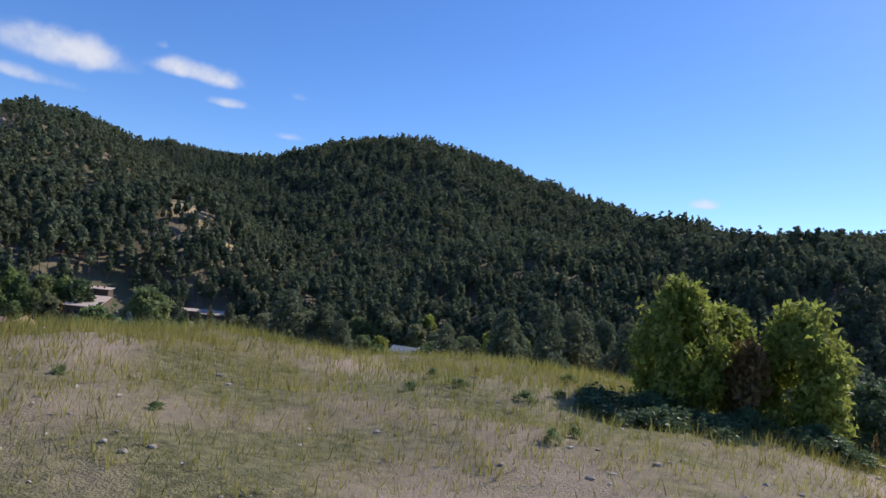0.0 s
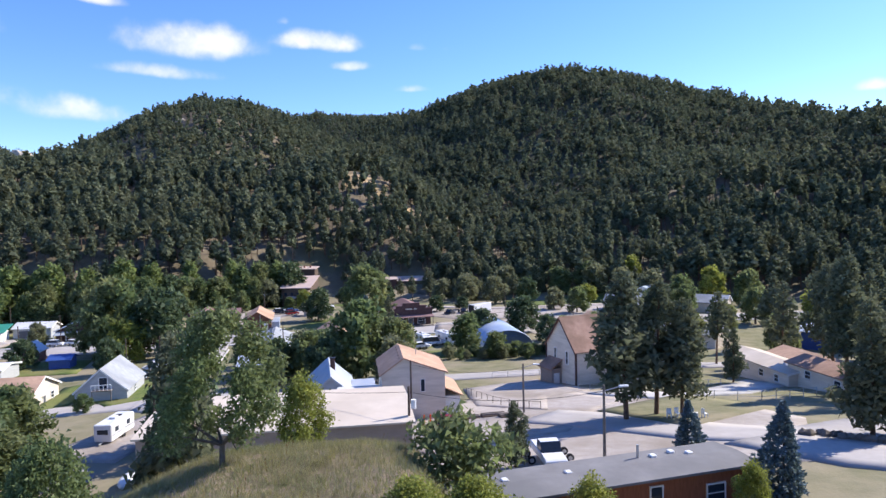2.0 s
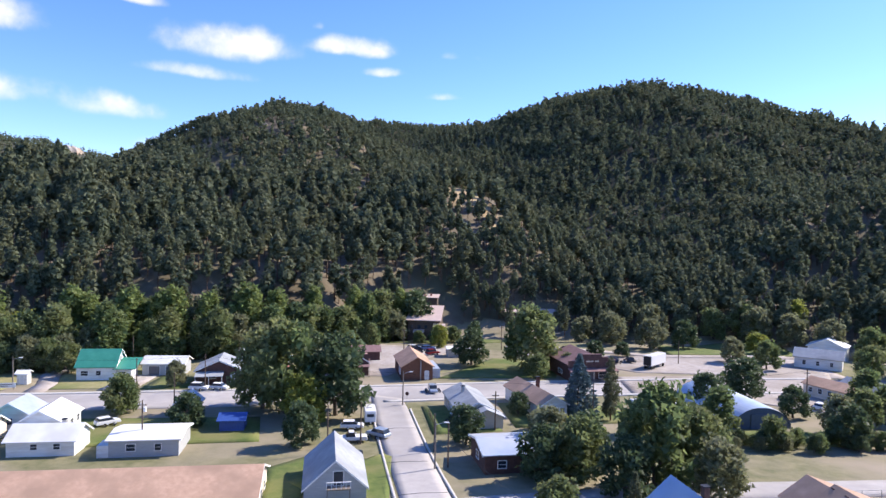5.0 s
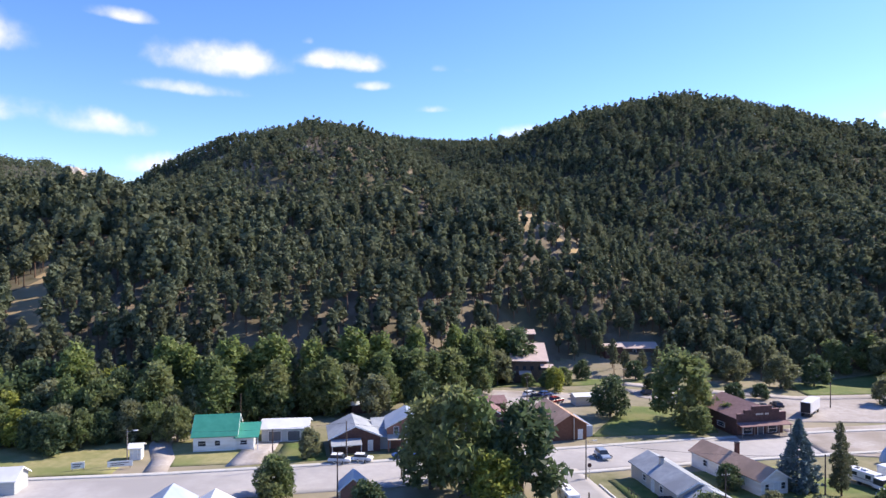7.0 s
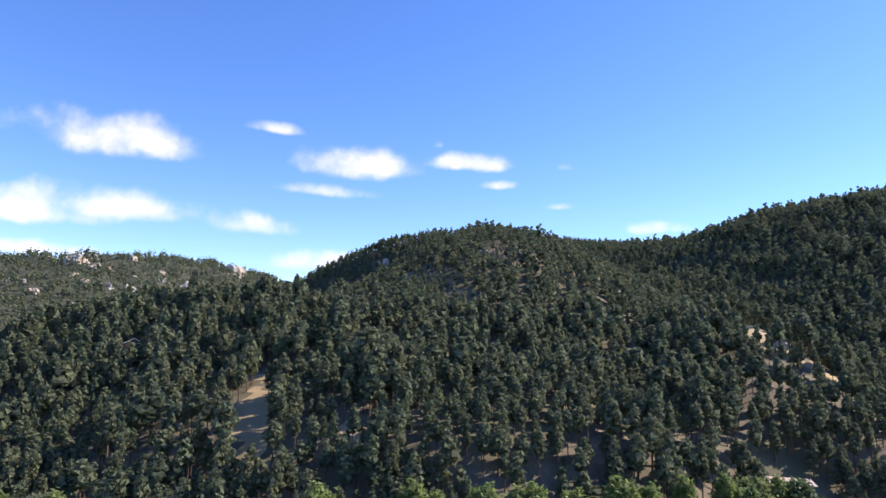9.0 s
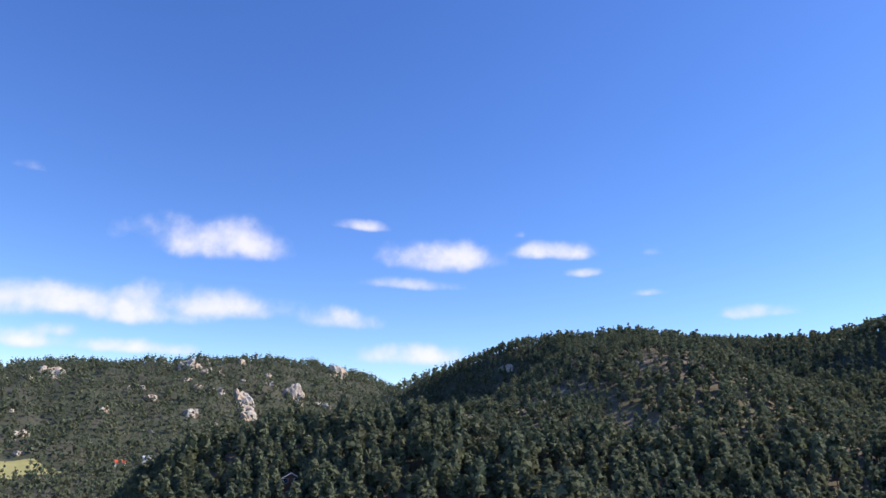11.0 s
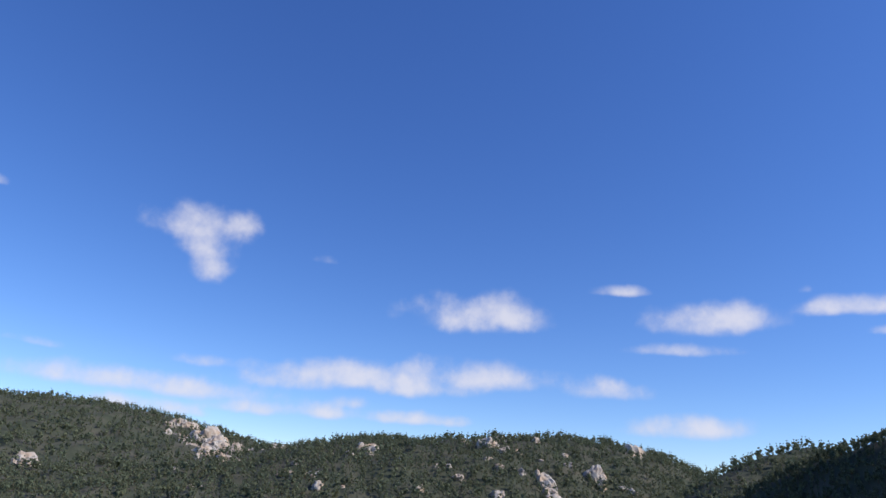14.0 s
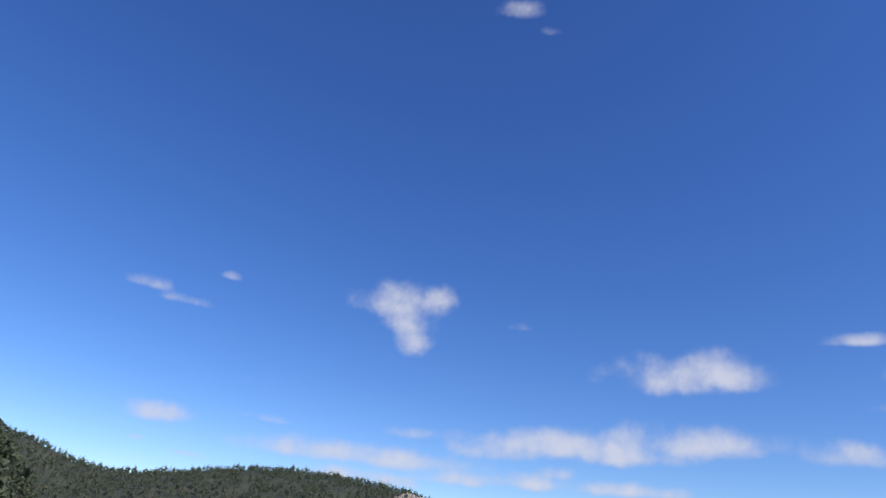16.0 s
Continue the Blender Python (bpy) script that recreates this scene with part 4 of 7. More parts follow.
plant(broad_meshes("shrub_browning", 70, lobes_of(70, 6, 0.28, 0.25, 0.75, 0.22), 1300, 0.04, M_BARK2, M_LEAF_B, fork=0.1), 4.6, 15.0, 2.2, 0.72, name="shrub", label="half-browned shrub between two green ones", category="shrub", group="shrubs on the slope")
plant(broad_meshes("small_tree", 71, lobes_of(71, 7, 0.36, 0.5, 0.86, 0.2), 2600, 0.03, M_BARK2, M_LEAF, fork=0.42, trunk_r=0.022), -29.0, 32.5, 4.4, 1.0, name="broadleaf_tree", label="small round-headed tree with a bare forked trunk", category="tree")
slope_tree = broad_meshes("slope_tree", 72, lobes_of(72, 30, 0.36, 0.2, 0.92, 0.095, 1.2), 13000, 0.0135, M_BARK2, M_LEAF, fork=0.16, trunk_r=0.02)
knoll_bush = broad_meshes("knoll_bush", 77, lobes_of(77, 30, 0.40, 0.12, 0.90, 0.13, 1.25), 9500, 0.026, M_BARK2, M_LEAF_Y, fork=0.1, trunk_r=0.02)
for x, y, h, w in ((3.45, 15.7, 2.8, 0.86), (5.75, 15.4, 2.95, 0.9), (4.6, 16.3, 2.6, 0.95)):
    plant(knoll_bush, x, y, h, w, name="shrub", label="tall yellow-green leafy bush on the knoll, lit from behind", category="shrub", group="bushes on the knoll")
weed = broad_meshes("weed_clump", 78, lobes_of(78, 6, 0.5, 0.15, 0.8, 0.28), 420, 0.075, M_BARK2, M_LEAF, fork=0.1, trunk_r=0.02, limbs=2)
# dark-leaved clump, used as plants in place of the bush's cast shadow
shade_weed = broad_meshes("weed_clump", 79, lobes_of(79, 6, 0.6, 0.15, 0.75, 0.3), 420, 0.075, M_BARK2, M_LEAF_D, fork=0.1, trunk_r=0.02, limbs=2)
gw = np.random.default_rng(41)
for k in range(34):
    x, y = gw.uniform(-24, 2), gw.uniform(10, 20)
    plant(weed, x, y, gw.uniform(0.10, 0.26), gw.uniform(0.9, 1.6), name="weed_clump", label="low green weed clump in the dry grass", category="weed", group="weeds on the knoll", sink=0.02)
# undergrowth filling the bush's shadow area, its shade put into leaf colour
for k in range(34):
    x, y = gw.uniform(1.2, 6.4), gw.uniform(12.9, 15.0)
    plant(shade_weed, x, y, gw.uniform(0.25, 0.5), gw.uniform(1.2, 1.8), name="weed_clump", label="dark low undergrowth standing in for the bush's shadow", category="weed", group="undergrowth beneath the bush", sink=0.02)
bank_shrub = broad_meshes("bank_shrub", 75, lobes_of(75, 20, 0.34, 0.2, 0.86, 0.13, 1.2), 11000, 0.016, M_BARK2, M_LEAF_Y, fork=0.1, trunk_r=0.02)
for x, y, h in ((-22.6, 20.8, 2.4), (-24.3, 22.8, 2.9), (-26.0, 24.6, 2.6), (-26.4, 22.4, 2.5), (-28.6, 25.4, 2.2), (-21.8, 19.8, 1.5), (-27.2, 26.4, 2.2)):
    plant(bank_shrub, x, y, h, 1.2, name="shrub", label="leafy yellow-green shrub on the rubble bank", category="shrub", group="shrubs on the bank")
for x, y, h in ((-37.3, 31.0, 6.0),):
    plant(slope_tree, x, y, h, 1.05, name="broadleaf_tree", label="leafy mid-green young tree on the knoll's side", group="trees on the slope")
for k in range(34):
    x = -56 + 26 * (k / 33) * 1.2
    y = 147 + 10 * (k / 33) + g2.uniform(-4, 4)
    plant(BUSH[("green", "grey", "dark", "green")[k % 4]], x, y, g2.uniform(1.6, 4.2), 1.0, name="shrub", label="bush in the hedge behind the barn", category="shrub", group="hedge bushes")


# ---- the forest ----
def forest(name, spots, templates, label):
    """Many small trees joined into one object: spots are x, y, height."""
    vs, fs, mi, base = [], [], [], 0
    pick = rng.integers(0, len(templates), len(spots))
    turn = rng.uniform(0, 2 * math.pi, len(spots))
    wide = rng.uniform(0.85, 1.25, len(spots))
    zs = land(spots[:, 0], spots[:, 1])
    for k, (v, f, nt_) in enumerate(templates):
        who = np.where(pick == k)[0]
        c, s = np.cos(turn[who])[:, None], np.sin(turn[who])[:, None]
        h, w = spots[who, 2][:, None], wide[who][:, None]
        vx = (v[None, :, 0] * c - v[None, :, 1] * s) * h * w + spots[who, 0][:, None]
        vy = (v[None, :, 0] * s + v[None, :, 1] * c) * h * w + spots[who, 1][:, None]
        vz = v[None, :, 2] * h + zs[who][:, None]
        vs.append(np.stack([vx, vy, vz], -1).reshape(-1, 3))
        fs.append((f[None] + (np.arange(len(who)) * len(v))[:, None, None]).reshape(-1, 3) + base)
        m = np.ones(len(f), int)
        m[:nt_] = 0
        mi.append(np.tile(m, len(who)))
        base += len(who) * len(v)
    ob = new(name, mesh_np(name, np.concatenate(vs), np.concatenate(fs), [M_BARK, M_NEEDLE], np.concatenate(mi)))
    return tagged(ob, label, "forest", kind="stuff")


def scatter(x0, x1, y0, y1, gap, keep):
    n, m = int((x1 - x0) / gap), int((y1 - y0) / gap)
    a, b = np.meshgrid(np.arange(n), np.arange(m))
    x = x0 + (a.ravel() + rng.uniform(0, 1, n * m)) * gap
    y = y0 + (b.ravel() + rng.uniform(0, 1, n * m)) * gap
    k = keep(x, y)
    return x[k], y[k]


def wooded(x, y, thin=0.1):
    d = 6.0
    z = land(x, y)
    dx, dy = x + 130, y - 90
    r = np.hypot(dx, dy)
    rise = (land(x + dx / r * d, y + dy / r * d) - z) / d
    patch = np.sin(x / 23 + 2 * np.sin(y / 31)) * np.sin(y / 19 + np.sin(x / 37))
    return (y > foot(x) + 1) & (~clearing(x, y) | (rng.uniform(0, 1, len(x)) < 0.05)) & ((rise > -0.22) | ((x < -250) & (y < 820))) & (rng.uniform(0, 1, len(x)) > thin + np.where((x < -280) & (y > 300), 0.16, 0.36) * (patch > 0.5)) & (np.hypot((x + 139) / 13, (y - 262) / 19) > 1) & (np.hypot((x + 104) / 11, (y - 284) / 6) > 1)


T_NEAR = [clump_arrays(100 + i, 14, 8, 4, lo, w, c, 0.015, 0.9) for i, (lo, w, c) in enumerate(((0.36, 0.15, 0.5), (0.46, 0.145, 0.42), (0.28, 0.16, 0.62), (0.42, 0.13, 0.5), (0.38, 0.17, 0.45), (0.5, 0.15, 0.4)))]
T_FRONT = [clump_arrays(110 + i, 16, 15, 5, lo, w, c, 0.016, 1.3, 0.56, 0.62) for i, (lo, w, c) in enumerate(((0.36, 0.16, 0.5), (0.48, 0.15, 0.42), (0.30, 0.165, 0.62), (0.44, 0.14, 0.5), (0.40, 0.17, 0.45), (0.54, 0.15, 0.4)))]
T_MID = [clump_arrays(120 + i, 7, 7, 2, lo, w, c) for i, (lo, w, c) in enumerate(((0.24, 0.19, 0.5), (0.34, 0.18, 0.42), (0.20, 0.19, 0.6), (0.3, 0.16, 0.5), (0.4, 0.175, 0.4)))]
T_FAR = [clump_arrays(140 + i, 4, 5, 2, 0.15, w * 1.15, 0.5) for i, w in enumerate((0.21, 0.18, 0.23))]


def stand(x, y):
    """Patches of taller and lower trees."""
    return 1 + 0.16 * np.sin(x / 17 + 1.7 * np.sin(y / 29)) * np.sin(y / 21 + np.sin(x / 13)) + 0.10 * np.sin(x / 7.3 + y / 9.1)


def heights(n):
    return np.clip(rng.normal(11.4, 2.5, n), 4.5, 17)


x, y = scatter(-640, 260, 140, 380, 4.4, wooded)
near = (y < foot(x) + 150) & (x > -480)
tall = heights(len(x)) * 1.1 * stand(x, y)
front = near & (y < foot(x) + 72) & (x > -370)
forest("pine_forest", np.stack([x[front], y[front], tall[front]], -1), T_FRONT, "dark green pine forest with bare trunks at the slope's foot")
back = near & ~front
forest("pine_forest", np.stack([x[back], y[back], tall[back]], -1), T_NEAR, "dense dark green pine forest on the lower slope")
xm, ym = x[~near], y[~near]
x, y = scatter(-640, 380, 380, 960, 4.4, wooded)
x, y = np.concatenate([x, xm]), np.concatenate([y, ym])
forest("pine_forest", np.stack([x, y, heights(len(x)) * np.where((x < -280) & (y > 300), 0.76, 0.94) * stand(x, y)], -1), T_MID, "dense dark green pine forest on the upper hill")
x, y = scatter(-2700, -450, 60, 1450, 10.6, lambda x, y: wooded(x, y, 0.05) & ((x < -640) | (y > 960)) & (rng.uniform(0, 1, len(x)) > 0.45 * (x < -1500)) & (np.minimum(np.hypot((x + 940) / 46, (y - 388) / 50), np.hypot((x + 930) / 40, (y - 628) / 24)) > 1))
forest("pine_forest", np.stack([x, y, heights(len(x)) * 1.25], -1), T_FAR, "distant pine forest on the far hills")
x, y = scatter(-2700, -420, -700, 60, 15.0, lambda x, y: (land(x, y) > -20) & (rng.uniform(0, 1, len(x)) > 0.08) & ((x < -760) | (y < -260)))
forest("pine_forest", np.stack([x, y, heights(len(x)) * 1.2], -1), T_FAR, "distant pine forest on the western hills")
x, y = scatter(-760, -480, -260, 60, 6.5, lambda x, y: land(x, y) > -20)
forest("pine_forest", np.stack([x, y, heights(len(x))], -1), T_MID, "dark green pine forest on the western spur")
x, y = scatter(260, 900, 120, 900, 11.0, lambda x, y: wooded(x, y, 0.05))
forest("pine_forest", np.stack([x, y, heights(len(x)) * 1.1], -1), T_FAR, "pine forest on the eastern hills")
# crest trees that stand out along the skyline, and the first trunks at the forest's foot
for x, y, h, k in ((143, 452, 15, 3), (148, 456, 12, 1), (154, 455, 16, 3), (160, 458, 14, 0), (166, 456, 13, 1), (-95, 700, 15, 3), (-60, 720, 14, 1), (-110, 705, 13, 3), (-35, 735, 15, 1), (-330, 486, 10, 3), (-318, 492, 9, 1)):
    plant(PINES_M[k], x, y, h, 1.1, label="tall open-crowned pine on the hill's crest", group="crest pines")
for k in range(110):
    x = -345 + 400 * (k / 109) + g2.uniform(-2, 2)
    y = float(foot(x)) + g2.uniform(4, 46)
    if np.hypot((x + 139) / 14, (y - 262) / 20) < 1 or np.hypot((x + 104) / 13, (y - 285) / 9) < 1 or clearing(np.array(x), np.array(y)):
        continue
    plant(PINES_M[k % 4], x, y, g2.uniform(9.5, 15.5), 1.0, label=PINE_L, group="pines at the foot of the slope")


for k in range(64):
    x, y = g2.uniform(-130, -56), g2.uniform(266, 308)
    if np.hypot((x + 104) / 12, (y - 284) / 8) > 1 and y > 270 - 0.12 * (x + 130):
        plant(PINES_M[k % 4], x, y, g2.uniform(9, 14), 1.1, label=PINE_L, group="pines round the lodges")


# ---- buildings ----
def turned(bm, quarter):
    if quarter:
        bmesh.ops.rotate(bm, verts=bm.verts, cent=(0, 0, 0), matrix=Matrix.Rotation(math.pi / 2, 3, "Z"))
    return bm


def window(parent, w, d, face, u, z, ww, hh, name="window", frame_mat=None, fill=None):
    """A framed opening set on a wall face: u along the face from its middle, z of the middle."""
    m = {"f": pose(u, -d / 2, z), "b": pose(u, d / 2, z, 0, 0, 180), "l": pose(-w / 2, -u, z, 0, 0, -90), "r": pose(w / 2, u, z, 0, 0, 90)}[face]
    bm = bmesh.new()
    t = 0.09
    bm_box(bm, -ww / 2 - t, ww / 2 + t, -0.10, 0.03, hh / 2, hh / 2 + t)
    bm_box(bm, -ww / 2 - t, ww / 2 + t, -0.14, 0.03, -hh / 2 - t, -hh / 2)
    bm_box(bm, -ww / 2 - t, -ww / 2, -0.10, 0.03, -hh / 2, hh / 2)
    bm_box(bm, ww / 2, ww / 2 + t, -0.10, 0.03, -hh / 2, hh / 2)
    if name == "window":
        bm_box(bm, -ww / 2, ww / 2, -0.09, 0.02, -0.03, 0.03)
    o = part(name, bm, frame_mat or M_TRIM, parent)
    o.matrix_basis = m
    p = part("pane" if name == "window" else "leaf", box(-ww / 2 + 0.005, ww / 2 - 0.005, -0.05, 0.02, -hh / 2 + 0.005, hh / 2 - 0.005), fill or M_GLASS, o)
    return o


def house(name, label, fl, fr, depth, wall_h, roof_h, wall, roof, ridge="x", over=0.45, openings=(), chimney=None, z=None, category="house", trim=True, roof_label="", base=0.0, slab=0.16):
    """A gabled building from its two front corners, its depth and heights."""
    w = math.dist(fl, fr)
    a = math.atan2(fr[1] - fl[1], fr[0] - fl[0])
    cx_, cy_ = (fl[0] + fr[0]) / 2 - math.sin(a) * depth / 2, (fl[1] + fr[1]) / 2 + math.cos(a) * depth / 2
    corners = [ground_z(cx_ + sx * w / 2 * math.cos(a) - sy * depth / 2 * math.sin(a), cy_ + sx * w / 2 * math.sin(a) + sy * depth / 2 * math.cos(a)) for sx in (-1, 1) for sy in (-1, 1)]
    z0 = (sum(corners) / 4 + 0.1) if z is None else z
    deep = z0 - min(corners) + 0.4
    t = thing(name, cx_, cy_, z0, math.degrees(a), label, category)
    q = ridge == "y"
    L, W = (depth, w) if q else (w, depth)
    part("wall", turned(prism([(-W / 2, -deep), (W / 2, -deep), (W / 2, wall_h), (0, wall_h + roof_h), (-W / 2, wall_h)], -L / 2, L / 2), q), wall, t)
    k = roof_h / (W / 2)
    o = W / 2 + over
    for s in (-1, 1):
        prof = [(0, wall_h + roof_h + 0.02), (s * o, wall_h - over * k + 0.02), (s * o, wall_h - over * k + 0.02 + slab), (0, wall_h + roof_h + slab + 0.02)]
        part("roof", turned(prism(prof if s > 0 else prof[::-1], -L / 2 - over, L / 2 + over), q), roof, t, roof_label)
    if trim:
        for e in (-1, 1):
            for s in (-1, 1):
                x_ = e * (L / 2 + over)
                prof = [(0, wall_h + roof_h - 0.12), (s * o, wall_h - over * k - 0.12), (s * o, wall_h - over * k + slab), (0, wall_h + roof_h + slab)]
                part("bargeboard", turned(prism(prof if s > 0 else prof[::-1], x_ - 0.03, x_ + 0.03), q), M_TRIM, t, "white-painted board")
    for op in openings:
        if len(op) == 5:
            window(t, w, depth, *op)
        else:
            window(t, w, depth, *op[:5], name=op[5], fill=op[6], frame_mat=op[7] if len(op) > 7 else None)
    if chimney:
        x_, y_, h_, m_ = chimney
        part("chimney", box(x_ - 0.35, x_ + 0.35, y_ - 0.35, y_ + 0.35, wall_h * 0.6, wall_h + roof_h + h_, bevel=0.04), m_, t)
        part("chimney_cap", box(x_ - 0.42, x_ + 0.42, y_ - 0.42, y_ + 0.42, wall_h + roof_h + h_, wall_h + roof_h + h_ + 0.12), M_DARK, t)
    return t


def shed_roof(t, x0, x1, y0, y1, z_hi, z_lo, m, name="porch_roof"):
    """A slab falling from y1 (high) to y0 (low)."""
    bm = prism([(y0, z_lo), (y1, z_hi), (y1, z_hi + 0.14), (y0, z_lo + 0.14)], x0, x1)
    return part(name, bm, m, t)


def posts(t, xs, y, z0, z1, m, r=0.07):
    for x_ in xs:
        part("post", box(x_ - r, x_ + r, y - r, y + r, z0, z1), m, t)


D, DOOR = "door", (M_DOOR_D,)
# along the far side of the main street
t = house("house", "white house with a green metal roof beside the street", (-197.8, 155.4), (-189.7, 158.9), 8.0, 3.4, 3.4, M_WHITE, M_R_GREEN,
          openings=(("f", -2.6, 1.7, 1.6, 1.1), ("f", 0.6, 1.7, 1.1, 1.1), ("r", 0, 4.4, 0.9, 1.2), ("l", 0, 2.0, 1.0, 1.2)))
part("wing", box(4.2, 8.0, -3.6, 1.5, -0.6, 2.7), M_WHITE, t)
shed_roof(t, 3.9, 9.2, -4.4, 1.8, 4.3, 2.6, M_R_GREEN)
posts(t, (8.1, 9.0), -4.2, -0.6, 2.7, M_TRIM)
w_ = window(t, 8.8, 8.0, "f", 6.0, 1.5, 1.4, 0.9)
w_.location.y = -3.62
house("garage", "white double garage with dark doors and a white metal roof", (-187.4, 165.6), (-177.9, 169.2), 6.5, 2.9, 1.3, M_GREYW, M_R_WHITE, category="garage",
      openings=(("f", -2.2, 1.15, 2.7, 2.2, "garage_door", M_DOOR_D), ("f", 2.0, 1.15, 2.7, 2.2, "garage_door", M_DOOR_D)))
t = house("house", "grey-roofed house with a dark porch and a side wing", (-168.9, 161.5), (-159.5, 166.3), 10, 3.3, 2.3, M_DARKW, M_R_GREY, ridge="y",
          openings=(("f", -1.5, 1.9, 1.6, 1.1), ("f", 3.2, 1.3, 0.95, 2.1, "door", M_DOOR_W)))
part("wing", box(4.6, 9.4, -3.8, 4, -0.6, 2.6), M_GREYW, t)
shed_roof(t, 4.2, 9.8, -4.4, 4.4, 4.6, 2.5, M_R_GREY, "wing_roof")
shed_roof(t, -5.2, 1.2, -8.0, -5.0, 2.9, 2.3, M_R_GREY)
posts(t, (-5.0, -2.0, 1.0), -7.8, -0.6, 2.4, M_TRIM)
house("shed", "small grey metal-roofed shed behind the houses", (-177.5, 194), (-171.5, 196.6), 5, 2.6, 1.4, M_DARKW, M_R_WHITE, category="shed")
t = house("house", "red brick house with a pale blue metal hip roof and porch", (-158.6, 168.2), (-150.2, 171.4), 9, 4.6, 2.3, M_BRICK, M_R_BLUE, ridge="y",
          openings=(("f", -2.5, 3.9, 1.0, 1.4), ("f", 0, 3.9, 0.9, 1.6), ("f", 2.6, 3.9, 1.0, 1.4), ("f", 0.2, 1.2, 1.0, 2.1, "door", M_DOOR_W)))
shed_roof(t, -4.4, 4.4, -7.0, -4.5, 2.9, 2.4, M_R_CREAM)
posts(t, (-4.2, -1.4, 1.4, 4.2), -6.8, -0.5, 2.5, M_BRICK, 0.16)
# maroon shop at the corner
t = house("shop", "maroon-roofed corner shop with a dark false front", (-141.5, 181.5), (-134, 185), 12, 3.6, 2.4, M_DARKW, M_R_MAROON, ridge="y", category="shop",
          openings=(("f", 0, 1.3, 1.8, 2.1, "door", M_DOOR_D), ("r", 2, 1.7, 1.2, 1.2)))
part("false_front", box(-4.2, 4.2, -6.35, -6.08, 2.4, 5.6), M_DARKW, t)
shed_roof(t, -4.4, 4.4, -8.0, -6.35, 2.9, 2.5, M_R_MAROON)
posts(t, (-4.2, -1.5, 1.5, 4.2), -7.8, -0.5, 2.5, M_OLDWOOD)
# brown gabled hall
t = house("hall", "dark brown timber hall with an orange-brown shingle roof", (-124.0, 182.6), (-116.9, 186.0), 15.7, 3.4, 2.3, M_BROWN, M_R_ORANGE, ridge="y", category="hall", trim=False,
          openings=(("l", 3.5, 1.9, 3.6, 1.9, "mural_board", M_R_BLUE), ("f", 2.4, 1.2, 1.0, 2.1, "door", M_DOOR_W)))
part("vent_pipe", cyl(0.12, 0.12, 0, 5.0, 8, 0.8, -8.1), M_METAL, t)
part("lean_to", box(3.8, 6.2, -6.0, 5.0, -0.5, 2.4), M_R_BLUE, t, "pale blue lean-to")
# saloon
t = house("saloon", "maroon timber shop with a stepped false front and porch", (-83.4, 196.4), (-72.6, 201.8), 14, 4.2, 2.6, M_DARKW, M_R_MAROON, ridge="y", category="shop", trim=False,
          openings=(("f", -3.4, 1.4, 2.2, 1.6), ("f", 3.2, 1.4, 2.2, 1.6), ("f", 0, 1.15, 1.4, 2.2, "door", M_DOOR_D), ("l", 1, 1.4, 2.6, 1.0)))
bm = bmesh.new()
for x_, h_ in ((6.4, 5.2), (4.6, 6.0), (2.6, 6.8)):
    bm_box(bm, -x_, x_, -7.4 - 0.02 * h_, -7.1, 3.0, h_)
ff = part("false_front", bm, M_DARKW, t)
bm = bmesh.new()
for i, ln in enumerate((1.1, 0.7, 0.9)):
    bm_box(bm, -1.7 + i * 1.25, -1.7 + i * 1.25 + ln, -7.66, -7.58, 4.9, 5.25)
part("sign_lettering", bm, M_LOGO, ff)
for x_, z_ in ((-5.5, 5.2), (5.5, 5.2), (-3.6, 6.0), (3.6, 6.0), (0, 6.8)):
    part("coping", box(x_ - (2.6 if x_ == 0 else 0.95), x_ + (2.6 if x_ == 0 else 0.95), -7.62, -7.05, z_, z_ + 0.14), M_R_MAROON, ff)
shed_roof(t, -6.6, 6.6, -9.4, -7.4, 3.2, 2.7, M_R_MAROON)
posts(t, (-6.3, -3.2, 0.0, 3.2, 6.3), -9.2, -0.5, 2.8, M_OLDWOOD)
part("boardwalk", box(-6.6, 6.6, -9.6, -7.0, -0.4, 0.22), M_OLDWOOD, t)
# near side of the main street
t = house("house", "grey house with a pale metal roof in two steps", (-100.7, 148.2), (-94.1, 151.3), 16.5, 2.7, 1.7, M_BEIGE, M_R_GREY, ridge="y", chimney=(-0.9, 2.0, 0.9, M_METAL),
          openings=(("f", -1.6, 1.5, 0.8, 0.9), ("l", 3, 1.5, 1.0, 1.0), ("l", -3, 1.5, 1.0, 1.0), ("l", 0, 1.1, 0.95, 2.0, "door", M_DOOR_W)))
part("front_wing_wall", prism([(-3.3, -0.5), (3.3, -0.5), (3.3, 2.3), (0, 3.7), (-3.3, 2.3)], -2.2, 2.2), M_BEIGE, t).matrix_basis = pose(1.0, -9.0, 0, 0, 0, 90)
for s in (-1, 1):
    pr = [(0, 3.74), (s * 3.8, 2.12), (s * 3.8, 2.28), (0, 3.9)]
    part("front_wing_roof", prism(pr if s > 0 else pr[::-1], -2.7, 2.4), M_R_GREY, t).matrix_basis = pose(1.0, -9.0, 0, 0, 0, 90)
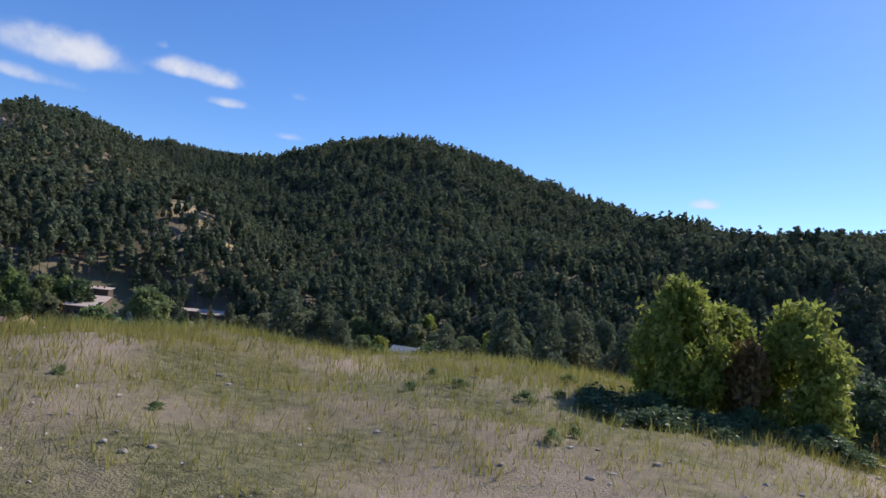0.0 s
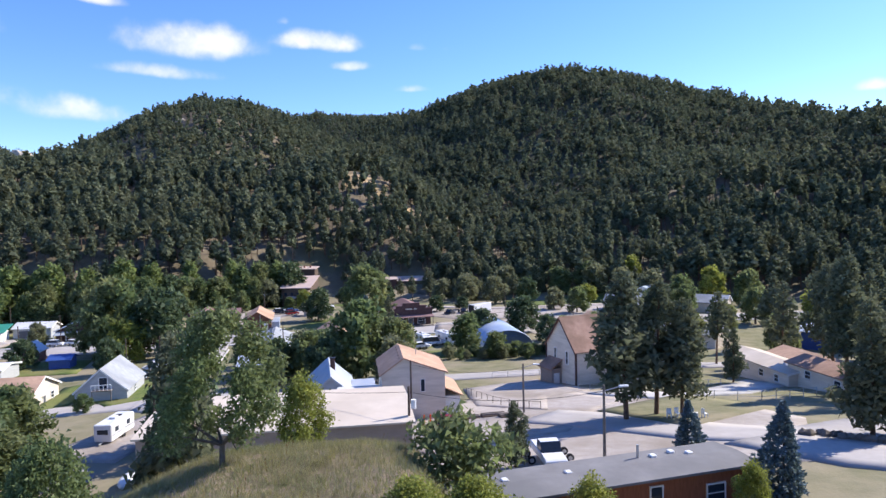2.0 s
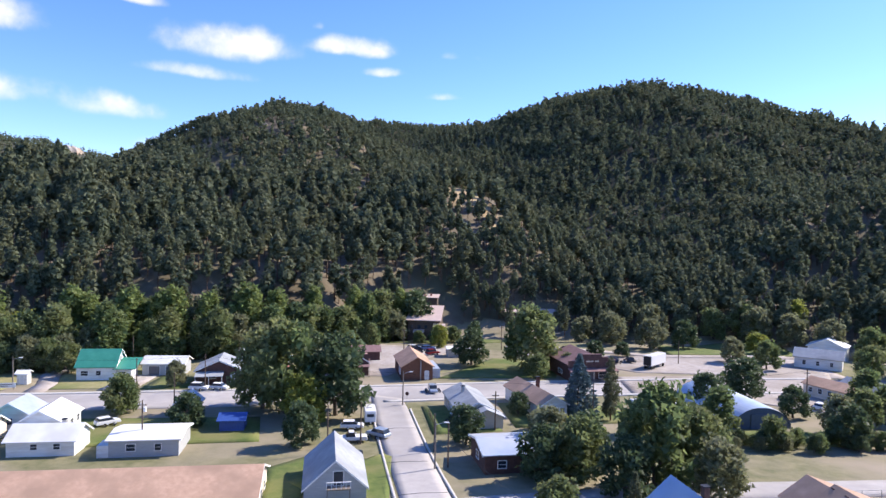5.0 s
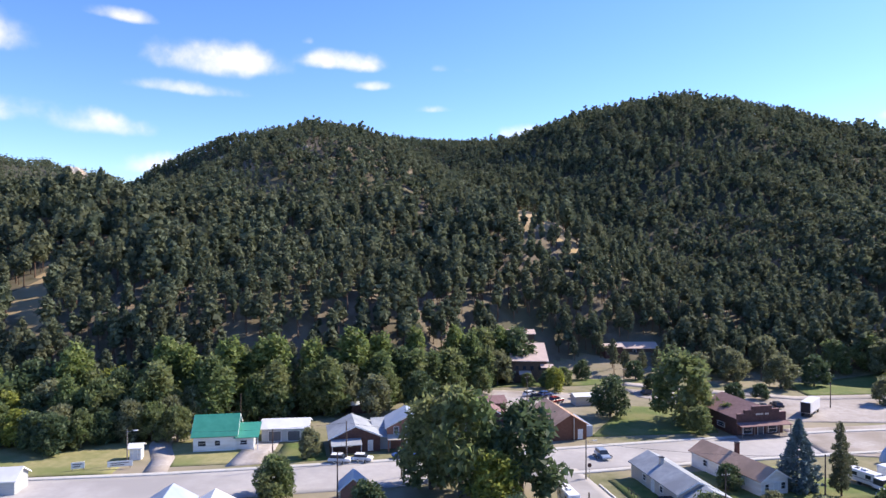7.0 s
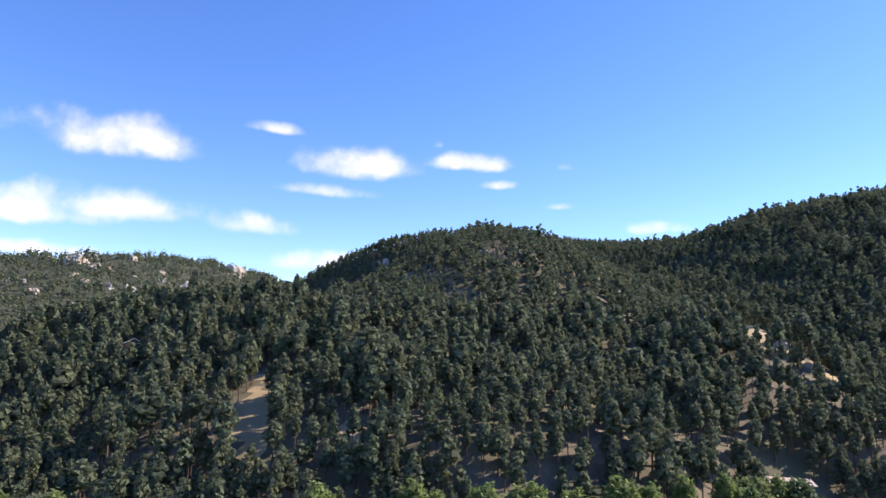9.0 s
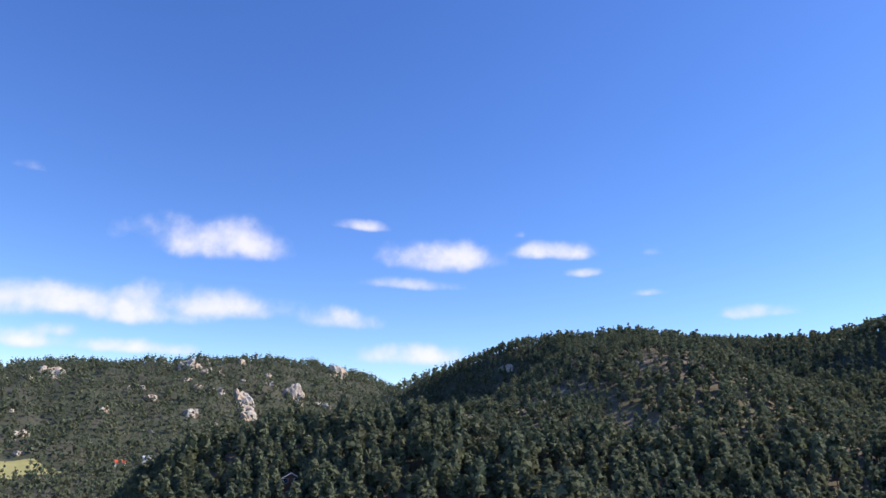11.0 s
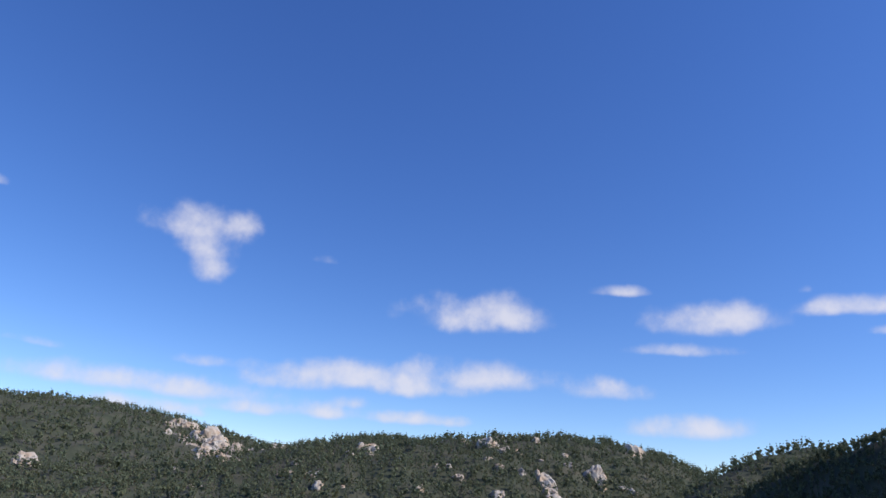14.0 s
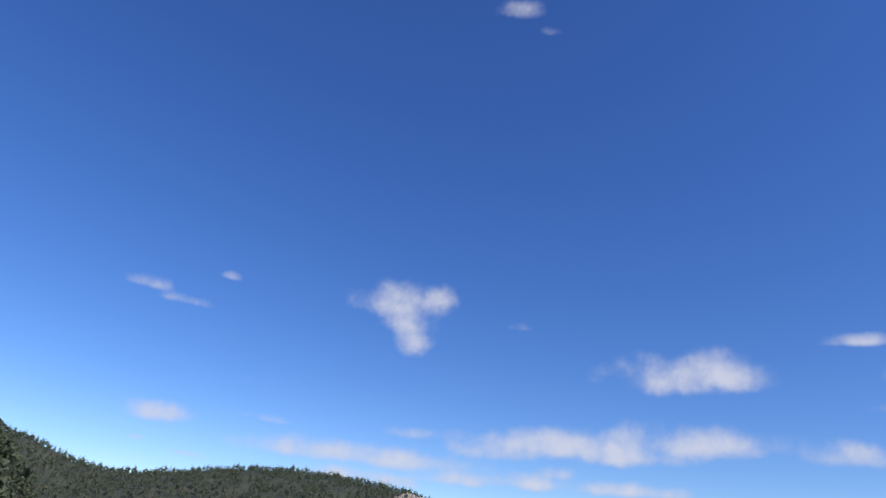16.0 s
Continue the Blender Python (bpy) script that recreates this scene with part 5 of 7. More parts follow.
house("house", "long white house with a faded orange shingle roof", (-86.2, 157.4), (-81.2, 160.6), 18, 2.9, 1.7, M_WHITE, M_R_ORANGE, ridge="y", chimney=(1.4, 1.5, 1.6, M_DARKW),
      openings=(("f", -1.7, 1.6, 0.8, 1.1), ("f", 1.9, 1.6, 0.9, 1.1), ("f", 0.2, 1.15, 0.95, 2.1, "door", M_DOOR_W), ("l", 4, 1.6, 1.0, 1.1), ("l", -1, 1.6, 0.8, 1.1), ("l", -5, 1.6, 1.0, 1.1)))
# grey gabled house by the side street
t = house("house", "grey one-and-a-half storey house with a small balcony", (-111.8, 105.2), (-104.2, 108.8), 13, 1.9, 3.7, M_GREYW, M_R_GREY, ridge="y", over=0.3,
          openings=(("f", 0.4, 3.2, 1.3, 1.9, "door", M_GLASS), ("r", -1, 1.0, 0.9, 0.9), ("l", 2, 1.0, 0.9, 0.9)))
part("balcony_floor", box(-1.2, 2.0, -7.9, -6.5, 2.05, 2.2), M_OLDWOOD, t)
for x_ in (-1.2, -0.55, 0.1, 0.75, 1.4, 2.0):
    part("baluster", box(x_ - 0.04, x_ + 0.04, -7.9, -7.82, 2.2, 3.1), M_TRIM, t)
part("balcony_rail", box(-1.25, 2.05, -7.93, -7.79, 3.1, 3.2), M_TRIM, t)
posts(t, (-1.1, 1.9), -7.8, -0.6, 2.05, M_OLDWOOD)
# long low school-like building
house("school", "long low cream building with a faded orange-brown roof", (-156, 82.0), (-115.7, 99.4), 13, 3.0, 2.5, M_CREAM, M_R_ORANGE, category="building", z=-27.2,
      openings=tuple(("f", -17 + 4.2 * i, 1.6, 1.8, 1.3) for i in range(9)) + (("r", 0, 1.2, 1.0, 2.1, "door", M_DOOR_D), ("r", 3.5, 1.6, 1.2, 1.2)))
# white cottages behind the street
t = house("house", "white cottage with a bright white metal roof", (-172.5, 116.5), (-166, 119.5), 9, 2.7, 2.0, M_WHITE, M_R_WHITE, ridge="y", openings=(("f", 0, 1.5, 1.2, 1.1), ("r", 0, 1.5, 1.2, 1.1), ("r", 3, 1.5, 1.0, 1.1)))
part("porch", box(-3.4, 1.5, -7.0, -4.7, -0.5, 2.1), M_WHITE, t)
shed_roof(t, -3.8, 1.9, -7.3, -4.6, 2.5, 2.1, M_R_WHITE)
house("house", "low white house with a white metal roof and vents", (-166, 108.5), (-156.5, 112.5), 6.5, 2.5, 1.8, M_WHITE, M_R_WHITE, openings=(("f", -1, 1.5, 1.0, 0.9), ("f", 2.5, 1.5, 1.0, 0.9)), chimney=(2.0, 1.0, 0.5, M_METAL))
house("house", "white cottage with a pale blue-grey metal roof", (-181.5, 118.5), (-175, 121.3), 7, 2.7, 2.1, M_WHITE, M_R_BLUE, ridge="y", openings=(("f", 0, 1.5, 1.2, 1.1),))
house("house", "green-roofed cottage with cream walls", (-180.5, 109.5), (-174, 112.3), 6, 2.5, 1.7, M_CREAM, M_R_GREEN, openings=(("f", 0, 1.5, 1.2, 1.1),))
t = house("house", "low house with a flat white metal roof and lean-to", (-150.5, 113.2), (-140.6, 117.6), 8.5, 2.7, 0.7, M_GREYW, M_R_WHITE, openings=(("f", -2, 1.5, 1.4, 1.1), ("f", 2.2, 1.5, 1.0, 1.1)))
part("lean_to", box(-7.2, -5.0, -4.2, -1.0, -0.5, 1.9), M_WHITE, t)
house("shed", "shed hung with blue tarpaulin among the trees", (-142, 131), (-138, 132.7), 4, 2.0, 0.8, M_TARP, M_TARP, category="shed", trim=False)
house("shed", "small pink-gabled shed with a blue roof beside the street", (-156, 137), (-152, 138.6), 4, 2.6, 1.8, M_BRICK, M_R_BLUE, ridge="y", category="shed")
# houses between the side street and the barn
t = house("house", "white two-storey house with a pale blue metal roof", (-62.6, 92.6), (-56.8, 95.2), 13, 3.2, 2.8, M_WHITE, M_R_BLUE, ridge="y", chimney=(0.5, 0.5, 1.2, M_DARKW), openings=(("f", -1.4, 1.7, 1.1, 1.3), ("f", 1.6, 1.7, 1.1, 1.3), ("l", 1, 1.6, 1, 1.2)))
shed_roof(t, 3.2, 6.6, -5.0, 1.0, 3.6, 2.4, M_R_BLUE)
house("shed", "low building with a flat white roof behind the blue-roofed house", (-56.0, 88.4), (-51.6, 90.2), 4.5, 3.6, 0.4, M_BRICK, M_R_WHITE, category="shed", trim=False)
house("house", "dark house with a pale metal roof under a tree", (-90.5, 122.5), (-82, 126.4), 10, 3.0, 1.0, M_DARKW, M_R_BLUE, openings=(("f", -2, 1.5, 1.3, 1.1), ("l", 0, 1.5, 1.6, 1.1)))
t = house("shed", "small grey-roofed shed behind the pale flat roof", (-73.5, 78.5), (-69, 80.5), 5, 2.5, 1.5, M_CREAM, M_R_GREY, category="shed")
house("porch_shed", "shed with a pale corrugated roof beside the trees", (-72, 86), (-67.5, 88), 5, 2.4, 0.7, M_CREAM, M_R_WHITE, category="shed", trim=False)
# the big two-storey house
t = thing("house", -46.41, 88.76, -21.2, 20.3, "tall pale two-storey house with an orange shingle saltbox roof", "house")
W1, RX, EZ, RZ = 7.95, 2.75, 5.95, 7.85            # width, ridge from the left wall, eaves and ridge heights
L1, L2 = 9.0, 4.2                                  # front block, lower rear block
for nm, y0_, y1_, dz in (("front_wall", 0, L1, 0.0), ("rear_wall", L1, L1 + L2, -0.6)):
    w = part(nm, turned(prism([(0, -2), (-W1, -2), (-W1, EZ + dz), (-RX, RZ + dz), (0, EZ + dz)], y0_, y1_), True), M_CREAM, t)
    w.location.x = -W1 / 2
    for side, (xa, za), (xb, zb) in (("left", (0.35, EZ - 0.25), (-RX, RZ)), ("right", (-RX, RZ), (-W1 - 0.4, EZ - 0.15))):
        r_ = part("roof", turned(prism([(xa, za + dz), (xb, zb + dz), (xb, zb + dz + 0.16), (xa, za + dz + 0.16)], y0_ - 0.3 * (y0_ == 0), y1_ + 0.3), True), M_R_ORANGE, t, "orange-brown shingle slope")
        r_.location.x = -W1 / 2
for k in range(5):
    part("roof_vent", box(-1.75, -1.35, 1.0 + k * 1.9, 1.5 + k * 1.9, 7.3, 7.75, bevel=0.04), M_DARKW, t, "small brown roof vent")
part("vent_pipe", cyl(0.07, 0.07, 6.6, 8.2, 6, 0.8, 5.5), M_METAL, t)
for x_, z_, ww, hh in ((-2.2, 3.6, 0.9, 0.9), (1.15, 4.4, 0.45, 1.5), (-3.1, 1.2, 0.6, 0.8)):
    part("window", box(x_ - ww / 2, x_ + ww / 2, -0.05, 0.03, z_ - hh / 2, z_ + hh / 2), M_GLASS, t)
    part("window_frame", box(x_ - ww / 2 - 0.08, x_ + ww / 2 + 0.08, -0.03, 0.02, z_ - hh / 2 - 0.08, z_ + hh / 2 + 0.08), M_TRIM, t)
for y_, z_, ww, hh in ((2.4, 4.0, 1.2, 1.1), (8.0, 4.4, 0.9, 1.1), (8.2, 1.3, 0.9, 0.9), (11.2, 4.0, 1.0, 1.1)):
    part("window", box(-W1 / 2 - 0.05, -W1 / 2 + 0.03, y_ - ww / 2, y_ + ww / 2, z_ - hh / 2, z_ + hh / 2), M_GLASS, t)
    part("window_frame", box(-W1 / 2 - 0.03, -W1 / 2 + 0.02, y_ - ww / 2 - 0.08, y_ + ww / 2 + 0.08, z_ - hh / 2 - 0.08, z_ + hh / 2 + 0.08), M_TRIM, t)
part("annex", box(3.98, 6.0, 1.0, 9.0, -1.5, 2.6), M_WHITE, t, "white lean-to annex")
part("annex_door", box(6.0, 6.04, 3.0, 3.9, -0.6, 1.5), M_DARKW, t)
bm = turned(prism([(-3.9, 3.75), (-6.4, 2.55), (-6.4, 2.7), (-3.9, 3.9)], 0.7, 9.3), True)
part("annex_roof", bm, M_R_ORANGE, t)
# tan flat-roofed building
t = house("workshop", "tan block building with a broad cream flat roof", (-61.4, 56.7), (-39.9, 65), 12.6, 6.3, 0.4, M_TAN, M_R_CREAM, category="workshop", z=-20.3, trim=False, over=0.3,
          openings=(("f", 8.6, 1.3, 1.0, 2.1, "door", M_DOOR_D), ("r", 2.0, 1.6, 3.0, 3.0, "garage_door", M_DARKW)))
# church
t = house("church", "cream church with a brown shingle roof and pointed windows", (-27.2, 115.2), (-17.2, 122.2), 8.8, 5.4, 4.8, M_CREAM, M_R_BROWN, category="church", z=-22.6, over=0.35, trim=False,
          openings=(("l", -1.6, 4.0, 0.6, 2.0), ("l", 1.9, 3.9, 0.6, 2.0), ("b", 0, 3.8, 0.6, 2.0)))
part("transept_wall", prism([(-3.8, -1.0), (3.8, -1.0), (3.8, 4.9), (0, 9.1), (-3.8, 4.9)], -4.4, 6.6), M_CREAM, t).matrix_basis = pose(3.0, -1.4, 0, 0, 0, -90)
for s in (-1, 1):
    pr = [(0, 9.15), (s * 4.2, 4.55), (s * 4.2, 4.75), (0, 9.35)]
    part("transept_roof", prism(pr if s > 0 else pr[::-1], -4.4, 7.0), M_R_BROWN, t).matrix_basis = pose(3.0, -1.4, 0, 0, 0, -90)
part("porch_wall", prism([(-1.6, -1.0), (1.6, -1.0), (1.6, 3.4), (0, 5.2), (-1.6, 3.4)], 0, 4.0), M_CREAM, t).matrix_basis = pose(8.4, -3.6, 0, 0, 0, -90)
for s in (-1, 1):
    pr = [(0, 5.25), (s * 1.95, 3.1), (s * 1.95, 3.25), (0, 5.4)]
    part("porch_roof", prism(pr if s > 0 else pr[::-1], -2.0, 4.3), M_R_BROWN, t).matrix_basis = pose(8.4, -3.6, 0, 0, 0, -90)
v_ = part("vestry", box(-8.0, -6.1, -0.2, 3.4, -1.2, 1.9), M_TAN, t, "low grey-brown side entrance")
bm = bmesh.new()
ring = [[bm.verts.new(p) for p in ((x_, -0.5, z_), (x_, 3.7, z_), (x_, 3.7, z_ + 0.16), (x_, -0.5, z_ + 0.16))] for x_, z_ in ((-8.4, 1.75), (-6.05, 3.3))]
for i in range(4):
    bm.faces.new((ring[0][i], ring[0][(i + 1) % 4], ring[1][(i + 1) % 4], ring[1][i]))
bm.faces.new(ring[0][::-1])
bm.faces.new(ring[1])
bmesh.ops.recalc_face_normals(bm, faces=bm.faces)
part("vestry_roof", bm, M_R_BROWN, v_)
part("vestry_door", box(-7.6, -6.6, -0.3, -0.2, -1.0, 1.2), M_DOOR_W, v_)
for x_, y_ in ((-6.1, -4.4), (-6.1, 4.4), (-0.85, -8.0), (6.85, -8.0), (6.85, -7.62)):
    part("corner_board", box(x_ - 0.14, x_ + 0.14, y_ - 0.14, y_ + 0.14, -1.0, 5.3 if y_ > -5 else 4.8), M_DARKW, t, "dark brown painted corner board")
for s_ in (-1, 1):
    pr = [(0, 9.95), (s_ * 4.85, 4.7), (s_ * 4.85, 5.0), (0, 10.3)]
    part("bargeboard", prism(pr if s_ > 0 else pr[::-1], -6.5, -6.42), M_DARKW, t, "dark brown bargeboard")
    pr = [(0, 8.9), (s_ * 4.25, 4.3), (s_ * 4.25, 4.6), (0, 9.25)]
    part("bargeboard", prism(pr if s_ > 0 else pr[::-1], 7.0, 7.08), M_DARKW, t, "dark brown bargeboard").matrix_basis = pose(3.0, -1.4, 0, 0, 0, -90)
# steel arch shed
t = thing("arch_shed", -48.6, 175.2, ground_z(-50, 178), math.degrees(math.atan2(4.4, 11.2)), "blue-grey galvanised steel arch shed in the gravel yard", "shed")
R_, N_ = 6.3, 22
bm = bmesh.new()
prev = None
for j in range(58):
    yy = -12 + 24 * j / 57
    rr = R_ + (0.05 if j % 2 else -0.05)
    ring = [bm.verts.new((rr * math.cos(math.pi * i / N_), yy, max(-0.5, rr * 0.72 * math.sin(math.pi * i / N_)))) for i in range(N_ + 1)]
    if prev:
        for i in range(N_):
            bm.faces.new((prev[i], prev[i + 1], ring[i + 1], ring[i]))
    prev = ring
part("arch_roof", bm, M_QUON, t, "ribbed steel arch")
for yy in (-11.8, 11.68):
    bm = bmesh.new()
    bm.faces.new([bm.verts.new((6.15 * math.cos(math.pi * i / N_), yy, 4.4 * math.sin(math.pi * i / N_) if 0 < i < N_ else -0.4)) for i in range(N_ + 1)])
    r_ = bmesh.ops.extrude_face_region(bm, geom=bm.faces[:])
    bmesh.ops.translate(bm, verts=[v for v in r_["geom"] if isinstance(v, bmesh.types.BMVert)], vec=(0, 0.12, 0))
    part("end_wall", bm, M_QUON_F, t)
part("sliding_door", box(-2.2, 2.2, -12.0, -11.82, -0.3, 3.2), M_QUON_F, t)
# old church-like house with a belfry, close below the path
bz = -18.0
t = house("old_schoolhouse", "white old schoolhouse with a weathered shingle roof and belfry", (-91.7, 47.95), (-79.4, 52.1), 6.5, 4.85, 3.6, M_WHITE, M_R_SHING, category="building", z=bz,
          openings=(("r", -1.4, 5.9, 0.7, 1.5), ("r", 0.4, 5.9, 0.7, 1.5), ("r", -1.6, 2.4, 0.8, 1.7), ("r", 1.8, 2.4, 0.8, 1.7)))
b_ = part("belfry", box(0.28, 2.72, -1.22, 1.22, 5.5, 10.3), M_WHITE, t)
part("louvre", box(0.62, 2.38, -1.30, -1.22, 8.6, 9.95), M_R_BLUE, b_, "pale blue-grey louvred opening")
for k in range(7):
    part("louvre_slat", box(0.62, 2.38, -1.36, -1.30, 8.66 + 0.19 * k, 8.72 + 0.19 * k), M_R_BLUE, b_)
part("belfry_sill", box(0.05, 2.95, -1.45, 1.45, 8.1, 8.28), M_TRIM, b_)
bm = bmesh.new()
lv = [(1.45, 10.2), (1.0, 10.55), (0.66, 11.2), (0.36, 11.9), (0.07, 12.6)]
rings = [[bm.verts.new((1.5 + sx * r_, sy * r_, z_)) for sx, sy in ((-1, -1), (1, -1), (1, 1), (-1, 1))] for r_, z_ in lv]
for a_, b2_ in zip(rings, rings[1:]):
    for i in range(4):
        bm.faces.new((a_[i], a_[(i + 1) % 4], b2_[(i + 1) % 4], b2_[i]))
bm.faces.new(rings[0][::-1])
bm.faces.new(rings[-1])
part("spire", bm, M_R_SHING, b_)
part("finial", cyl(0.03, 0.02, 12.5, 13.4, 6, 1.5, 0), M_DARK, b_)
part("shingled_apron", prism([(-2.2, 5.9), (2.2, 5.9), (1.3, 8.15), (-1.3, 8.15)], -0.3, 3.2), M_R_BROWN, t, "dark brown shingled tower base")
# overlapping shingle courses on the slopes that the path looks down on
for sgn in (-1, 1):
    for k in range(26):
        q = k / 26
        y_, z_ = sgn * (3.7 * (1 - q)), 4.35 + 4.1 * q + 0.19
        part("shingle_course", box(-6.94, 6.94, y_ - 0.03, y_ + 0.03, z_ - 0.05, z_ + 0.022), M_R_SHING, t)
# long redwood building below the knoll
t = house("long_house", "long redwood-clad building with a grey rolled roof", (-30.2, 46.6), (-14.4, 55.6), 3.6, 3.2, 0.12, M_REDBR, M_R_TAR, category="building", z=-15.9, trim=False, over=0.5,
          openings=(("f", -2.2, 1.7, 1.3, 1.1), ("f", 2.0, 1.8, 0.8, 1.7), ("f", 6.4, 1.7, 1.3, 1.1), ("f", -6.5, 1.7, 1.3, 1.1), ("f", -4.3, 1.15, 0.95, 2.1, "door", M_DOOR_W)))
for x_, y_ in ((-7.2, 0.4), (-3.0, 0.2), (3.6, 0.9), (6.2, 0.6), (5.2, 1.2)):
    part("roof_vent", box(x_ - 0.22, x_ + 0.22, y_ - 0.22, y_ + 0.22, 3.25, 3.6, bevel=0.05), M_TRIM, t, "white roof vent")
part("flue", cyl(0.09, 0.09, 3.2, 4.3, 8, 2.6, 1.1), M_METAL, t)
part("deck", box(-1.0, 4.6, -4.2, -1.85, -0.9, -0.1), M_WOOD, t)
for x_ in (-1.0, 0.4, 1.8, 3.2, 4.6):
    part("deck_post", box(x_ - 0.07, x_ + 0.07, -4.2, -4.06, -0.1, 1.0), M_WOOD, t)
for z_ in (0.35, 0.65, 0.95):
    part("deck_rail", box(-1.05, 4.65, -4.18, -4.1, z_, z_ + 0.1), M_WOOD, t)
for k in range(4):
    part("step", box(-2.0 - 0.3 * k, -1.0 - 0.3 * k, -3.6, -2.2, -0.35 - 0.2 * k, -0.3 - 0.2 * k), M_WOOD, t)
t = house("low_building", "low building with a grey rolled roof beside the lane", (-10.8, 41.7), (-2.3, 44.5), 5.2, 3.0, 0.12, M_REDBR, M_R_TAR, category="building", z=-15.0, trim=False)
t = house("cabin", "brown log cabin with weathered patchy grey shingles", (9.6, 51.8), (18, 46.6), 8, 3.0, 3.0, M_BROWN, M_R_OLD, category="cabin", openings=(("f", -2, 1.6, 1.0, 1.1), ("l", 1, 1.6, 1.0, 1.1)))
# houses beyond the church
house("mobile_home", "long cream mobile home with a pale roof", (-2.2, 131.5), (3.4, 114.5), 6, 2.8, 0.7, M_CREAM, M_R_CREAM, category="mobile home", openings=(("f", -6, 1.6, 1.2, 1.0), ("f", 2, 1.6, 1.2, 1.0), ("f", 6, 1.6, 1.0, 1.0), ("r", 0, 1.5, 1.2, 1)))
house("mobile_home", "cream mobile home with a brown roof beside the trees", (4.0, 117), (9, 103), 6, 2.6, 0.9, M_CREAM, M_R_BROWN, category="mobile home", openings=(("f", -3, 1.6, 1.2, 1.0), ("f", 3, 1.6, 1.2, 1.0), ("r", 0, 1.5, 1.2, 1)))
house("mobile_home", "cream mobile home with a tan roof", (6, 136), (12, 121), 6, 2.6, 0.9, M_BEIGE, M_R_ORANGE, category="mobile home")
house("motel", "low cream motel with an orange-brown roof", (-28, 201), (-19.5, 190), 6, 2.8, 1.3, M_CREAM, M_R_ORANGE, category="motel", openings=tuple(("f", -5 + 2.5 * i, 1.6, 1.0, 1.1) for i in range(5)))
house("house", "grey-roofed house beyond the motel", (-22, 197), (-8, 176), 7, 3.0, 2.0, M_BEIGE, M_R_GREY)
house("house", "white house with a grey roof beyond the yard", (-21, 240), (-9.5, 236), 7, 3.2, 2.0, M_WHITE, M_R_GREY, openings=(("f", -3.5, 1.6, 0.8, 1.2), ("f", 0, 1.6, 0.8, 1.2), ("f", 3.5, 1.6, 0.8, 1.2)))
house("house", "white house with a pale blue metal roof and gable", (-12, 262), (-2, 258), 9, 4.0, 2.5, M_WHITE, M_R_BLUE, ridge="y", openings=(("f", -3, 1.8, 1.2, 1.2), ("f", 2, 1.8, 2.0, 1.2)))
house("house", "grey-roofed cream house under the trees", (6, 236), (16, 232), 9, 3.2, 2.0, M_CREAM, M_R_GREY)
house("house", "low house with a grey roof and deck", (-8, 172), (2, 166), 8, 3.0, 1.8, M_CREAM, M_R_GREY, openings=(("f", 0, 1.6, 1.4, 1.1),))
house("house", "bright blue metal building among the pines", (20, 168), (32, 164), 9, 4.0, 1.2, M_TARP, M_R_BLUE)
# lodge at the foot of the slope
t = thing("lodge", -138.6, 252.4, -26.4, 11, "dark brown lodge with broad stepped faded rose roofs", "lodge")
part("wall", prism([(-7.5, -2), (7.0, -2), (7.0, 9.6), (-7.5, 6.4)], -5.6, 5.6), M_POLE, t)
part("roof", prism([(-8.6, 6.25), (7.4, 9.78), (7.4, 9.98), (-8.6, 6.45)], -6.1, 6.1), M_R_PINK, t, "faded rose metal roof")
part("upper_wall", box(-10.0, 3.0, 12.0, 18.5, -2, 12.2), M_POLE, t)
part("upper_roof", prism([(11.4, 12.25), (19, 12.9), (19, 13.1), (11.4, 12.45)], -10.6, 3.6), M_R_PINK, t, "flat faded rose metal roof")
for x_ in (-7.0, -4.5, -2.0, 0.5):
    part("roof_vent", box(x_ - 0.35, x_ + 0.35, 15.0, 15.7, 12.4, 13.6, bevel=0.05), M_BRICK, t, "small brick roof stack")
shed_roof(t, 3.4, 7.6, -10.6, -7.6, 5.2, 4.6, M_R_PINK)
shed_roof(t, -3.4, 0.4, -11.0, -7.6, 3.0, 2.4, M_R_PINK)
posts(t, (3.7, 7.3), -10.3, -1.5, 4.6, M_OLDWOOD)
for x_ in (-4.0, -1.6, 0.8, 3.4):
    part("window", box(x_ - 0.5, x_ + 0.5, -7.56, -7.48, 3.4, 4.6), M_GLASS, t)
house("house", "dark timber building with a rose-brown roof at the forest's foot", (-108, 285), (-95, 288.5), 9, 2.6, 1.6, M_POLE, M_R_PINK, z=-23.6, openings=(("f", -2, 1.6, 1.2, 1.1),))
house("shed", "small dark shed with a rose roof beside the forest", (-114, 279), (-107.5, 281.5), 5, 2.8, 0.8, M_DARKW, M_R_PINK, category="shed")
house("shed", "long shed with a white roof at the park's edge", (-121, 217), (-112, 221), 4, 2.4, 0.5, M_BEIGE, M_R_WHITE, category="shed", trim=False)
house("shed", "low brown shed at the car park", (-143.5, 203), (-138.5, 205.5), 6, 2.5, 1.2, M_DARKW, M_R_MAROON, category="shed", trim=False)
house("shed", "white shed in the yard behind the trees", (-219.5, 124), (-213.5, 126.5), 5, 2.6, 1.5, M_GREYW, M_R_WHITE, category="shed")
house("hill_cabin", "brown log cabin with a pale-edged gable roof on the wooded ridge", (-398, 242.5), (-392, 249.5), 8, 4.2, 2.6, M_BROWN, M_R_BROWN, ridge="y", category="cabin", openings=(("f", -2, 3.8, 1.6, 1.6), ("f", 2, 3.8, 1.6, 1.6)))
